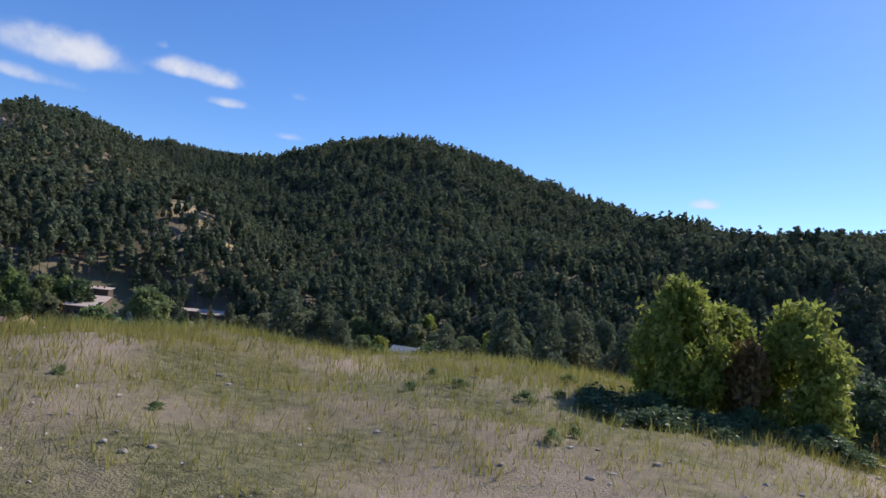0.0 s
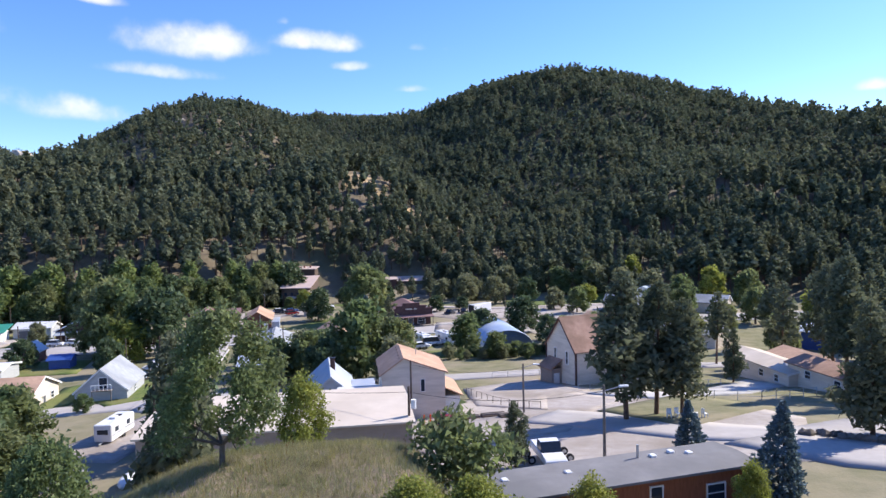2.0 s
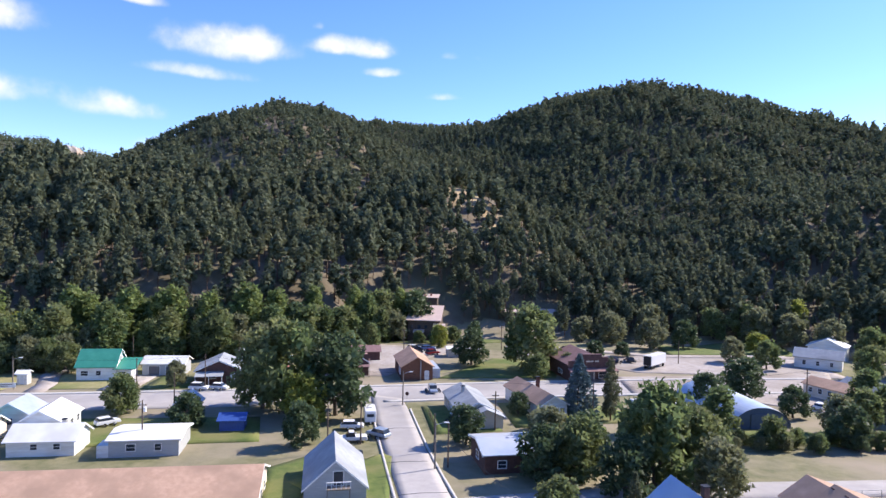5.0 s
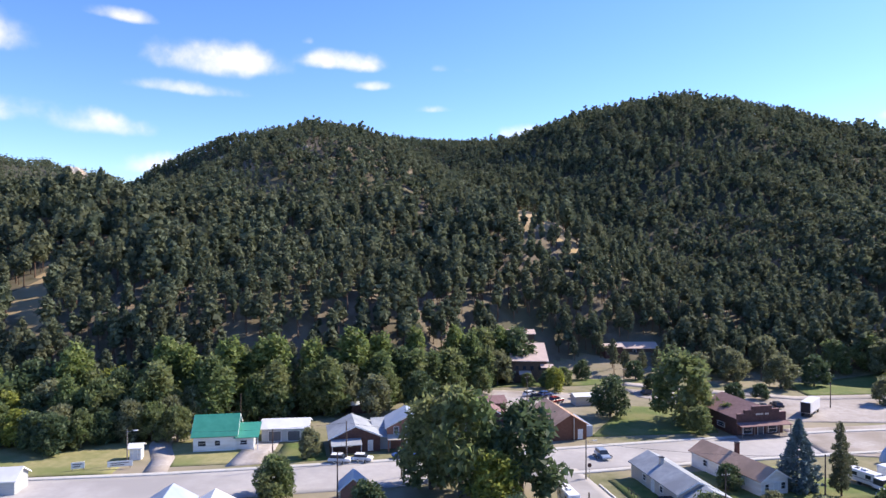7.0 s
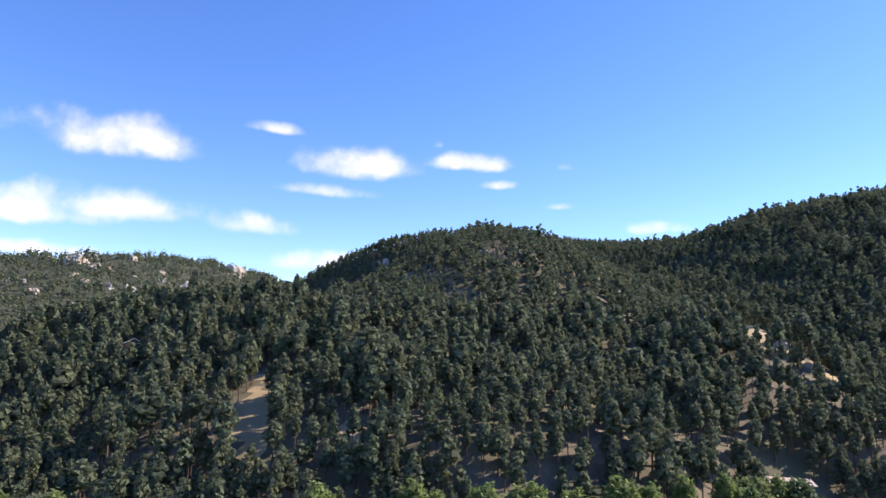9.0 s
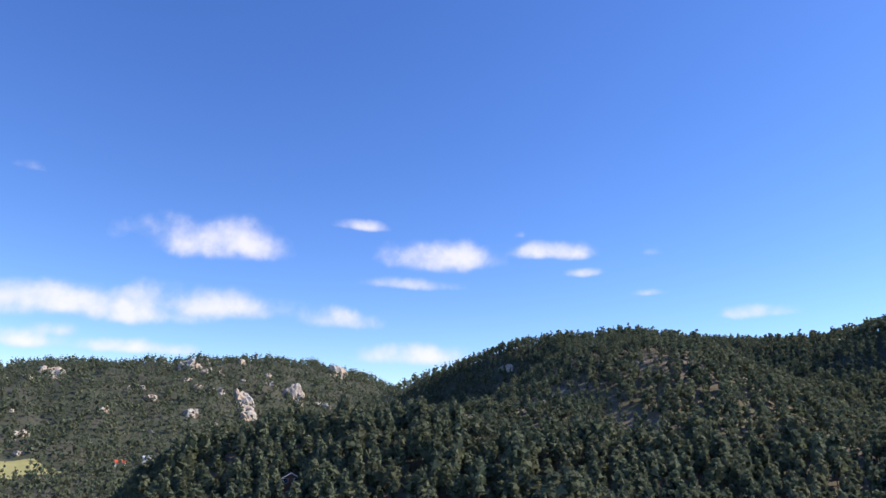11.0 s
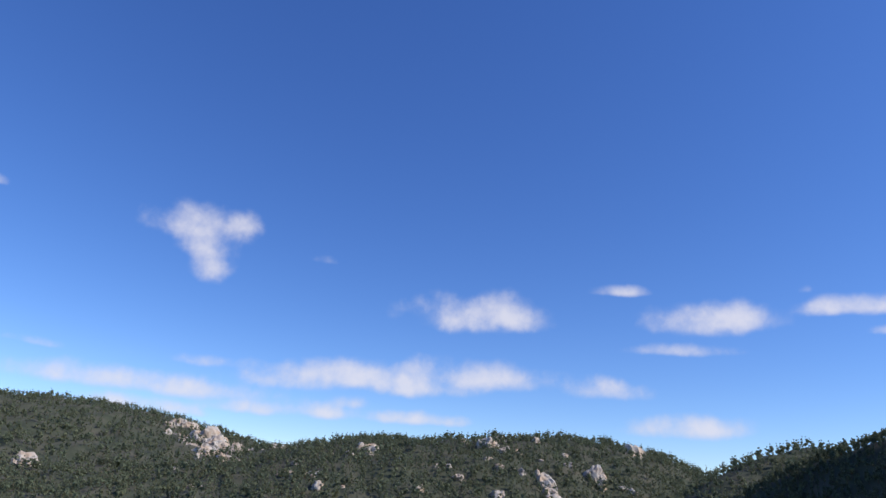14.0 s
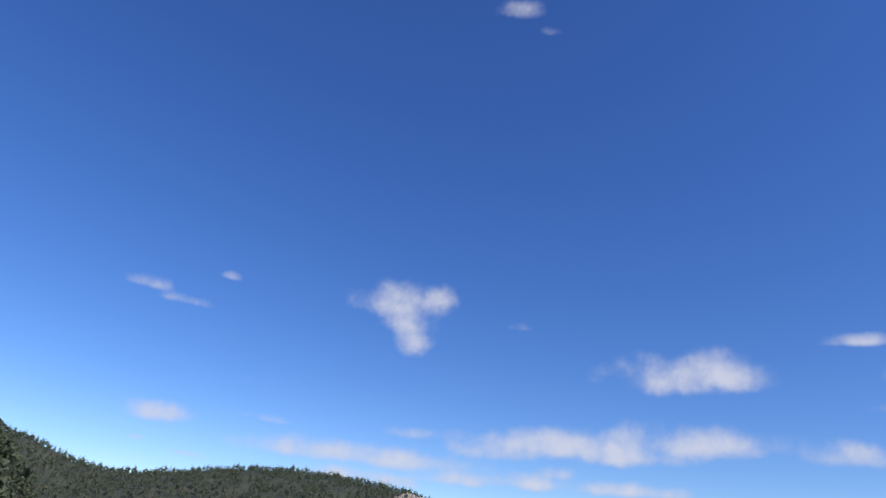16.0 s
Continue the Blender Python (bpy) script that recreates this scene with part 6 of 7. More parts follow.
for x_, y_, m_, l_ in ((-904, 486, M_ORANGE, "far house with a red roof"), (-945, 621, M_R_WHITE, "far white-roofed house"), (-908, 520, M_R_WHITE, "far pale house"), (-915, 560, M_R_GREY, "far grey-roofed house"), (-925, 640, M_R_WHITE, "far long white building")):
    house("house", l_ + " in the next valley", (x_, y_), (x_ + 6, y_ + 9), 9, 4, 2.5, M_WHITE, m_, trim=False)


# ---- rocks ----
def rock(name, x, y, r, tall, seed, label, n=3, sink=0.3):
    g = np.random.default_rng(seed)
    bm = bmesh.new()
    for k in range(n):
        before = len(bm.verts)
        bmesh.ops.create_icosphere(bm, subdivisions=3, radius=1)
        bm.verts.ensure_lookup_table()
        new_v = bm.verts[before:]
        off = Vector((g.normal(0, 0.55), g.normal(0, 0.55), 0)) * r * (k > 0)
        s = r * g.uniform(0.55, 1.0)
        for v in new_v:
            p = v.co.copy()
            d = noise.noise(p * 1.4 + Vector((seed * 3.1, k * 5.7, 0))) * 0.55 + noise.noise(p * 4 + Vector((0, seed, k))) * 0.22
            q = p * (1 + d)
            q.x, q.y = round(q.x * 3.2) / 3.2 * 0.45 + q.x * 0.55, round(q.y * 3.2) / 3.2 * 0.45 + q.y * 0.55
            v.co = Vector((q.x * s, q.y * s, q.z * s * tall)) + off
    ob = part(name, bm, M_ROCK)
    ob.location = (x, y, ground_z(x, y) - r * sink)
    return tagged(ob, label, "rock", "granite crags")


CRAG = "pale weathered granite crag rising from the forest"
for i, (x, y, r, tl) in enumerate(((-1095, 822, 22, 1.5), (-1070, 806, 17, 1.2), (-1110, 838, 16, 1.7), (-1040, 788, 14, 1.0), (-1108, 945, 16, 1.9), (-1120, 960, 12, 1.4), (-1240, 1210, 22, 1.3), (-1215, 1190, 15, 1.1), (-1880, 470, 30, 1.2), (-1850, 500, 24, 1.1), (-1800, 490, 20, 1.0),
                                   (-1550, 443, 16, 1.2), (-1315, 460, 14, 0.9), (-1260, 487, 13, 0.9), (-1370, 645, 18, 1.1), (-945, 656, 12, 0.9), (-1275, 852, 16, 1.1), (-467, 584, 6, 1.1), (-476, 588, 5, 1.0), (-1990, 465, 26, 1.0), (-1770, 474, 18, 1.1), (-1520, 102, 20, 1.1), (-1250, 850, 14, 1), (-1400, 648, 14, 1),
                                   (-1170, 782, 12, 1.1), (-1150, 800, 10, 1.0), (-960, 690, 10, 1), (-1000, 720, 10, 1.1), (-1030, 740, 9, 1.1), (-1930, 520, 24, 1.0), (-2050, 480, 26, 0.9), (-1700, 440, 18, 1.0), (-1620, 420, 14, 1.0), (-300, 412, 3.5, 1), (-240, 330, 2.6, 0.8), (-95, 420, 3.0, 0.8), (-60, 440, 3.4, 0.8), (-120, 360, 2.5, 0.8))):
    rock("crag", x, y, r, tl, i + 1, CRAG)
gc = np.random.default_rng(90)
for k in range(34):
    x, y = gc.uniform(-2010, -1700), gc.uniform(400, 620)
    rock("crag", x, y, gc.uniform(7, 17), gc.uniform(0.8, 1.4), 60 + k, CRAG, 2)
for k in range(44):
    x, y = gc.uniform(-1480, -930), gc.uniform(320, 980)
    if land(x, y) > 5:
        rock("crag", x, y, gc.uniform(4, 11), gc.uniform(0.7, 1.4), 100 + k, CRAG, 2)


# ---- vehicles, poles, small things ----
def car(name, label, x, y, rz, paint, size=(4.6, 1.82, 1.65), style="suv"):
    L_, W_, H_ = size
    t = thing(name, x, y, ground_z(x, y) + 0.12, rz, label, "car", "parked cars")
    low = [(-L_ / 2, 0.35), (L_ / 2, 0.35), (L_ / 2, 0.72), (L_ * 0.44, 0.88), (L_ * 0.2, 0.98), (-L_ * 0.47, 1.0), (-L_ / 2, 0.8)]
    body = turned(prism(low, -W_ / 2, W_ / 2), True)
    bmesh.ops.rotate(body, verts=body.verts, cent=(0, 0, 0), matrix=Matrix.Rotation(math.pi, 3, "Z"))
    bmesh.ops.bevel(body, geom=body.edges[:], offset=0.06, segments=1, affect="EDGES")
    b = part("body", body, paint, t)
    if style == "pickup":
        cab = [(-0.1 * L_, 0.97), (0.22 * L_, 0.97), (0.13 * L_, H_), (-0.06 * L_, H_)]
    elif style == "van":
        cab = [(-0.47 * L_, 0.97), (0.36 * L_, 0.97), (0.24 * L_, H_), (-0.46 * L_, H_)]
    else:
        cab = [(-0.46 * L_, 0.97), (0.24 * L_, 0.97), (0.1 * L_, H_), (-0.38 * L_, H_)]
    for nm, m, s, dz in (("glasshouse", M_GLASS, 0.92, 0.0), ("roof_panel", paint, 0.86, 0.0)):
        pr = cab if nm == "glasshouse" else [(cab[3][0] - 0.02, H_ - 0.1), (cab[2][0] + 0.02, H_ - 0.1), (cab[2][0] - 0.04, H_ + 0.03), (cab[3][0] + 0.04, H_ + 0.03)]
        c = turned(prism(pr, -W_ / 2 * s, W_ / 2 * s), True)
        bmesh.ops.rotate(c, verts=c.verts, cent=(0, 0, 0), matrix=Matrix.Rotation(math.pi, 3, "Z"))
        part(nm, c, m, t)
    t_rot = Matrix.Rotation(math.pi / 2, 4, "X")
    for sx in (-0.32, 0.32):
        for sy in (-1, 1):
            w = part("wheel", cyl(0.34, 0.34, -0.12, 0.12, 14), M_RUBBER, t)
            w.matrix_basis = pose(sy * (W_ / 2 - 0.1), sx * L_, 0.34) @ Matrix.Rotation(math.pi / 2, 4, "Y")
            h = part("hubcap", cyl(0.19, 0.19, -0.13, 0.13, 10), M_METAL, w)
    for sy in (-1, 1):
        part("headlight", box(sy * W_ * 0.36 - 0.16, sy * W_ * 0.36 + 0.16, -L_ / 2 - 0.02, -L_ / 2 + 0.03, 0.6, 0.75), M_TRIM, t)
    return t


# the builder's cars point along local -y
car("suv", "silver-blue estate car parked at the street's kerb", -113.2, 173.2, -66, M_SILVER)
car("car", "white hatchback parked nose-out before the house", -160.6, 159.0, 8, M_WHITECAR, (4.1, 1.75, 1.5))
car("suv", "white sport utility car parked before the house", -164.8, 157.2, 10, M_WHITECAR)
car("pickup", "blue pickup truck parked beside the porch", -153.0, 163.2, -150, M_BLUECAR, (5.2, 1.9, 1.75), "pickup")
car("car", "dark car parked in the shade of the grey house", -101.8, 149.6, 118, M_DARKCAR, (4.6, 1.8, 1.45))
car("suv", "dark car on the gravel car park", -132, 222, 40, M_DARKCAR)
car("car", "pale car on the gravel car park", -134.5, 226, 44, M_WHITECAR, (4.5, 1.8, 1.45))
car("car", "dark blue car on the gravel car park", -130, 226.5, 40, M_BLUECAR, (4.5, 1.8, 1.45))
car("suv", "red sport utility car in the gravel car park", -126.5, 219.5, 50, M_REDCAR)
car("pickup", "dark red pickup truck in the gravel yard", -40.6, 81.2, -78, M_REDCAR, (5.2, 1.9, 1.75), "pickup")
car("suv", "white pickup parked behind the pine", -28.2, 66.2, -70, M_WHITECAR, (5.2, 1.9, 1.75), "pickup")
car("van", "white van beside the arch shed", -63.5, 166.5, 30, M_WHITECAR, (5.2, 1.95, 2.1), "van")
car("car", "white car beside the motorhome", -65.0, 161.8, 35, M_WHITECAR, (4.5, 1.8, 1.5))
car("car", "dark car in the yard beside the motel", -33, 194, 60, M_DARKCAR, (4.6, 1.8, 1.45))
car("car", "pale car in the yard beside the motel", -28, 186, 55, M_WHITECAR, (4.6, 1.8, 1.45))
car("car", "dark car parked under the trees by the creek", -216, 176, 70, M_DARKCAR, (4.6, 1.8, 1.45))
car("car", "white car beside the cottages", -164, 128, 60, M_WHITECAR, (4.4, 1.8, 1.5))
car("pickup", "white pickup truck under the trees beside the side street", -116.4, 132.8, 205, M_WHITECAR, (5.2, 1.9, 1.75), "pickup")
car("suv", "silver-blue car parked among the clutter by the side street", -113.0, 136.6, 160, M_SILVER)
car("car", "white car parked beside the side street", -119.5, 140.0, 20, M_WHITECAR, (4.4, 1.8, 1.5))
car("car", "dark car beside the grey gabled house", -113.5, 124.6, 24, M_DARKCAR, (4.5, 1.8, 1.45))
for i, (x_, y_, m_) in enumerate(((-101, 236, M_DARKCAR), (-97, 239, M_WHITECAR), (-92, 236, M_BLUECAR), (-72, 226, M_DARKCAR), (-68, 229, M_DARKCAR), (-88, 241, M_DARKCAR), (-121, 163 + 62, M_DARKCAR))):
    car("car", "dark car in the lot behind the shops" if m_ is M_DARKCAR else "pale car in the lot behind the shops", x_, y_, 35 + 17 * i, m_, (4.5, 1.8, 1.5))


def caravan(name, label, x, y, rz, size, stripe):
    L_, W_, H_ = size
    t = thing(name, x, y, ground_z(x, y), rz, label, "caravan")
    part("body", box(-W_ / 2, W_ / 2, -L_ / 2, L_ / 2, 0.5, H_, bevel=0.12), M_WHITECAR, t)
    part("stripe", box(-W_ / 2 - 0.01, W_ / 2 + 0.01, -L_ / 2 + 0.2, L_ / 2 - 0.2, 1.2, 1.4), stripe, t)
    part("roof_unit", box(-0.4, 0.4, -0.6, 0.4, H_, H_ + 0.3, bevel=0.06), M_TRIM, t)
    part("roof_hatch", box(-0.3, 0.3, 1.0, 1.6, H_, H_ + 0.12), M_DARK, t)
    for s in (-1, 1):
        for yy in (-L_ * 0.28, L_ * 0.22):
            part("window", box(s * W_ / 2 - 0.02, s * W_ / 2 + 0.02, yy - 0.5, yy + 0.5, 1.55, 2.2), M_GLASS, t)
        w = part("wheel", cyl(0.36, 0.36, -0.12, 0.12, 12), M_RUBBER, t)
        w.matrix_basis = pose(s * (W_ / 2 - 0.12), 0.2, 0.36) @ Matrix.Rotation(math.pi / 2, 4, "Y")
    part("door", box(W_ / 2, W_ / 2 + 0.03, -0.4, 0.35, 0.7, 2.4), M_DOOR_W, t)
    part("front_window", box(-0.7, 0.7, -L_ / 2 - 0.02, -L_ / 2 + 0.02, 1.5, 2.1), M_GLASS, t)
    part("drawbar", box(-0.08, 0.08, -L_ / 2 - 1.1, -L_ / 2, 0.45, 0.6), M_METAL, t)
    return t


caravan("caravan", "white caravan parked on the gravel drive", -87.4, 85.4, 14, (6.6, 2.35, 2.75), M_R_GREY)
caravan("caravan", "small white camper trailer parked under the trees", -118.4, 146.2, 25, (5.4, 2.2, 2.7), M_R_GREY)
caravan("motorhome", "white motorhome parked beside the arch shed", -60.2, 168.6, 38, (8.6, 2.45, 3.1), M_BLUECAR)
caravan("caravan", "small white caravan beside the arch shed", -66.5, 169.0, 38, (5.2, 2.2, 2.6), M_R_GREY)
t = thing("box_trailer", -61.2, 223.4, ground_z(-61, 225), 62, "white box lorry trailer in the gravel yard", "trailer")
part("box_body", box(-4.6, 4.6, -1.25, 1.25, 1.1, 3.9, bevel=0.05), M_WHITECAR, t)
part("chassis", box(-4.4, 4.4, -0.9, 0.9, 0.75, 1.1), M_DARK, t)
for x_ in (-3.8, -2.7, 3.4):
    for s in (-1, 1):
        w = part("wheel", cyl(0.5, 0.5, -0.14, 0.14, 12), M_RUBBER, t)
        w.matrix_basis = pose(x_, s * 1.0, 0.5) @ Matrix.Rotation(math.pi / 2, 4, "X")
part("end_door", box(-4.63, -4.6, -1.1, 1.1, 1.2, 3.8), M_DARK, t)


def pole(x, y, h, arm=1.8, lamp=False, transformer=False, turn=20, label="creosoted wooden utility pole with a crossarm"):
    t = thing("utility_pole" if not lamp else "street_lamp", x, y, ground_z(x, y) - 0.3, turn, label, "pole", "utility poles")
    part("shaft", cyl(0.15, 0.10, 0, h + 0.3, 8), M_POLE if not lamp else M_OLDWOOD, t)
    if arm and not lamp:
        part("crossarm", box(-arm / 2, arm / 2, -0.06, 0.06, h - 0.6, h - 0.46), M_POLE, t)
        for s in (-0.45, -0.2, 0.2, 0.45):
            part("insulator", cyl(0.05, 0.04, h - 0.46, h - 0.28, 6, s * arm, 0), M_TRIM, t)
    if lamp:
        bm = bmesh.new()
        bm_tube(bm, (0, 0, h - 0.2), (1.6, 0, h + 0.15), 0.05, 0.04, 6)
        part("arm", bm, M_METAL, t)
        part("lamp_head", box(1.3, 2.1, -0.14, 0.14, h + 0.05, h + 0.22, bevel=0.04), M_TRIM, t)
    if transformer:
        part("transformer", cyl(0.24, 0.24, h - 1.7, h - 0.9, 12, 0.42, 0), M_TRIM, t)
    return t


for x_, y_, h_, a_, l_, tr_ in ((-71.5, 72.6, 10.5, 1.6, False, False), (-40.5, 66.2, 7.4, 0, False, True), (-23.5, 65, 6.4, 0, True, False), (-32.9, 90.8, 6.2, 0, True, False), (-46.3, 87.2, 7.8, 0, False, False), (-116.0, 159.5, 7.5, 0, True, False), (-163.6, 157.6, 8.5, 0, False, False),
                                (-157, 138, 8.5, 0, False, False), (-206, 145.5, 7.0, 0, True, False), (-118, 126, 8, 0, False, False), (-114.5, 132, 7.5, 0, False, False), (-101, 131.5, 6.5, 0, False, False), (-98.5, 123, 7.5, 0, True, False), (-96.8, 124.5, 7, 0, False, False), (-93.5, 147, 7.5, 1.4, False, False),
                                (-76, 158, 8, 0, False, False), (-134, 214, 8.5, 1.4, False, False), (-128, 203, 7, 0, False, False), (-150, 152, 8, 0, False, False), (-199, 176, 8, 0, False, False), (-108, 236, 8, 1.4, False, False), (-54, 232, 7, 0, False, False), (-30, 190, 8, 1.4, False, False), (-148, 118, 8.5, 1.4, False, True), (-176, 150, 8, 0, False, False)):
    pole(x_, y_, h_, a_, l_, tr_, label="grey street lamp on a wooden pole" if l_ else "tall creosoted wooden utility pole")


def wire(a, b, sag=0.8):
    """A thin cable hung between two pole tops."""
    bm = bmesh.new()
    pts = [Vector(a).lerp(Vector(b), i / 10) - Vector((0, 0, sag * 4 * (i / 10) * (1 - i / 10))) for i in range(11)]
    d = (pts[-1] - pts[0]).normalized()
    u = d.orthogonal().normalized()
    w = d.cross(u)
    rings = [[bm.verts.new(p + (u * math.cos(q) + w * math.sin(q)) * 0.022) for q in (0, 1.571, 3.142, 4.712)] for p in pts]
    for r0, r1 in zip(rings, rings[1:]):
        for i in range(4):
            bm.faces.new((r0[i], r0[(i + 1) % 4], r1[(i + 1) % 4], r1[i]))
    bm.faces.new(rings[0][::-1])
    bm.faces.new(rings[-1])
    return tagged(part("overhead_cable", bm, M_DARK), "thin black overhead cable between poles", "cable", "overhead cables")


def top(x, y, h):
    return (x, y, ground_z(x, y) + h - 0.3)


for a_, b_ in (((-71.5, 72.6, 10.5), (-40.5, 66.2, 7.2)), ((-40.5, 66.2, 7.2), (-23.5, 65, 6.2)), ((-134, 214, 8.4), (-108, 236, 8)), ((-108, 236, 8), (-54, 232, 7)), ((-163.6, 157.6, 8.4), (-157, 138, 8.4)), ((-206, 145.5, 7), (-163.6, 157.6, 8.4)), ((-163.6, 157.6, 8.4), (-116, 159.5, 7.4)), ((-71.5, 72.6, 10.3), (-98.5, 123, 7.4)), ((-76, 158, 8), (-30, 190, 8)), ((-116, 159.5, 7.4), (-76, 158, 8)), ((-46.3, 87.2, 7.6), (-32.9, 90.8, 6))):
    wire(top(*a_), top(*b_))


def sign(name, label, x, y, rz, w, h, z0, m=None):
    t = thing(name, x, y, ground_z(x, y), rz, label, "sign")
    part("board", box(-w / 2, w / 2, -0.05, 0.05, z0, z0 + h, bevel=0.02), m or M_SIGN, t)
    for s in (-0.4, 0.4):
        part("post", box(s * w - 0.06, s * w + 0.06, 0.05, 0.17, -0.4, z0 + h), M_OLDWOOD, t)
    bm = bmesh.new()
    for i in range(2):
        bm_box(bm, -w * 0.38, w * (0.36 - 0.2 * i), -0.065, -0.052, z0 + h * (0.6 - 0.35 * i), z0 + h * (0.75 - 0.35 * i))
    part("lettering", bm, M_INK, t)
    return t


sign("sign_board", "long white sign board on the roadside lawn", -205.4, 142.8, 28, 4.6, 1.1, 0.5)
sign("sign_board", "small white sign board on the roadside lawn", -212.7, 139.9, 34, 2.4, 1.3, 0.4)
t = thing("stop_sign", -115.4, 160.6, ground_z(-115, 160.6), 200, "small dark-backed street sign on a post", "sign")
part("post", cyl(0.04, 0.04, -0.3, 2.6, 6), M_METAL, t)
o = part("plate", cyl(0.42, 0.42, -0.02, 0.02, 8), M_DARKW, t)
o.matrix_basis = pose(0, 0.06, 2.4, 90, 0, 0)
t = house("outhouse", "small white shed standing beside the drive", (-207.2, 147.6), (-205.2, 148.5), 2.2, 2.5, 0.5, M_WHITE, M_R_WHITE, category="shed", trim=False, openings=(("f", 0, 1.1, 0.8, 1.9, "door", M_DOOR_W),))

# gazebo
gxp, gyp = -72.5, 60.5
t = thing("gazebo", gxp, gyp, ground_z(gxp, gyp), 0, "eight-sided timber gazebo with a weathered shingle roof", "gazebo")
for i in range(8):
    a = math.pi / 4 * i
    part("post", cyl(0.09, 0.09, -0.4, 2.5, 6, 2.2 * math.cos(a), 2.2 * math.sin(a)), M_WOOD, t)
    b = a + math.pi / 4
    bm = bmesh.new()
    bm_tube(bm, (2.2 * math.cos(a), 2.2 * math.sin(a), 1.0), (2.2 * math.cos(b), 2.2 * math.sin(b), 1.0), 0.05, 0.05, 4)
    part("rail", bm, M_WOOD, t)
bm = bmesh.new()
apex = bm.verts.new((0, 0, 4.2))
rim = [bm.verts.new((2.8 * math.cos(math.pi / 4 * i), 2.8 * math.sin(math.pi / 4 * i), 2.45)) for i in range(8)]
rim2 = [bm.verts.new((2.8 * math.cos(math.pi / 4 * i), 2.8 * math.sin(math.pi / 4 * i), 2.32)) for i in range(8)]
for i in range(8):
    bm.faces.new((rim[i], rim[(i + 1) % 8], apex))
    bm.faces.new((rim2[i], rim2[(i + 1) % 8], rim[(i + 1) % 8], rim[i]))
bm.faces.new(rim2[::-1])
part("roof", bm, M_R_OLD, t)
part("floor", cyl(2.4, 2.4, -0.35, 0.12, 8), M_OLDWOOD, t)

# fences
def fence(label, pts, h, gap, m, rails=2, r=0.05):
    t = thing("fence", pts[0][0], pts[0][1], 0, 0, label, "fence")
    for (xa, ya), (xb, yb) in zip(pts, pts[1:]):
        n = max(1, round(math.dist((xa, ya), (xb, yb)) / gap))
        for k in range(n + 1):
            x_, y_ = xa + (xb - xa) * k / n, ya + (yb - ya) * k / n
            z_ = ground_z(x_, y_)
            part("post", cyl(r, r, z_ - 0.3, z_ + h, 5, x_ - pts[0][0], y_ - pts[0][1]), m, t)
        for j in range(rails):
            z_ = h * (0.95 - 0.5 * j)
            bm = bmesh.new()
            bm_tube(bm, (xa - pts[0][0], ya - pts[0][1], ground_z(xa, ya) + z_), (xb - pts[0][0], yb - pts[0][1], ground_z(xb, yb) + z_), r * 0.6, r * 0.6, 4)
            part("rail", bm, m, t)
    return t


fence("grey metal fence round the church forecourt", [(-28.5, 111.5), (-25, 108), (-19, 107), (-12, 110), (-6, 114)], 1.2, 2.2, M_METAL)
fence("wire fence along the yard's edge", [(-43.5, 108), (-38, 99), (-34, 94), (-31, 93)], 1.1, 2.0, M_OLDWOOD, 1)
fence("grey rail fence along the cross street", [(-42, 124), (-34, 127), (-30, 129)], 1.1, 2.5, M_METAL)
fence("low rail fence beside the forecourt", [(-12, 100), (-4, 98), (4, 104)], 1.2, 2.4, M_METAL)
fence("pale rail fence along the creek lawn", [(-158, 246), (-140, 252), (-118, 258), (-100, 264)], 1.1, 2.5, M_OLDWOOD)
fence("dark timber fence beside the dirt drive", [(-108.5, 154), (-105.5, 147), (-104, 144)], 1.2, 1.2, M_POLE)
fence("rail fence behind the green-roofed house", [(-205, 166), (-196, 172), (-188, 177)], 1.2, 2.5, M_OLDWOOD)

# low boulder wall along the lawn
t = thing("stone_wall", -1.5, 69.5, 0, 0, "low dark boulder wall along the lawn", "wall")
rk = bmesh.new()
bmesh.ops.create_icosphere(rk, subdivisions=1, radius=0.5)
for v in rk.verts:
    v.co *= 1 + 0.35 * noise.noise(v.co * 2.3)
rk_me = bpy.data.meshes.new("boulder")
rk.to_mesh(rk_me)
rk.free()
rk_me.materials.append(mat("dark_boulder", (0.10, 0.085, 0.07), (0.22, 0.19, 0.16), 1.5, 0.95, bump=0.5, per_object=0.3))
for k in range(64):
    s = k / 63
    x_, y_ = np.interp(s, [0, 0.25, 0.5, 1], [-6, 0, 4, 16]) + g2.uniform(-0.3, 0.3), np.interp(s, [0, 0.25, 0.5, 1], [74, 69.8, 67.2, 64.5]) + g2.uniform(-0.3, 0.3)
    shared("boulder", rk_me, t, pose(x_ + 1.5, y_ - 69.5, ground_z(x_, y_) + 0.15, 0, 0, g2.uniform(0, 360)) @ Matrix.Diagonal((g2.uniform(0.8, 1.5), g2.uniform(0.8, 1.3), g2.uniform(0.8, 1.2), 1)))

# orange barrier posts and timber stacks in the yard
for k in range(4):
    t = thing("barrier_post", -44.2 + 0.7 * k, 85.2 + 0.25 * k, ground_z(-44, 85), 0, "bright orange plastic barrier post", "barrier", "orange barriers")
    part("shaft", cyl(0.14, 0.10, 0, 1.3, 8), M_ORANGE, t)
    part("foot", box(-0.3, 0.3, -0.3, 0.3, -0.1, 0.08), M_RUBBER, t)
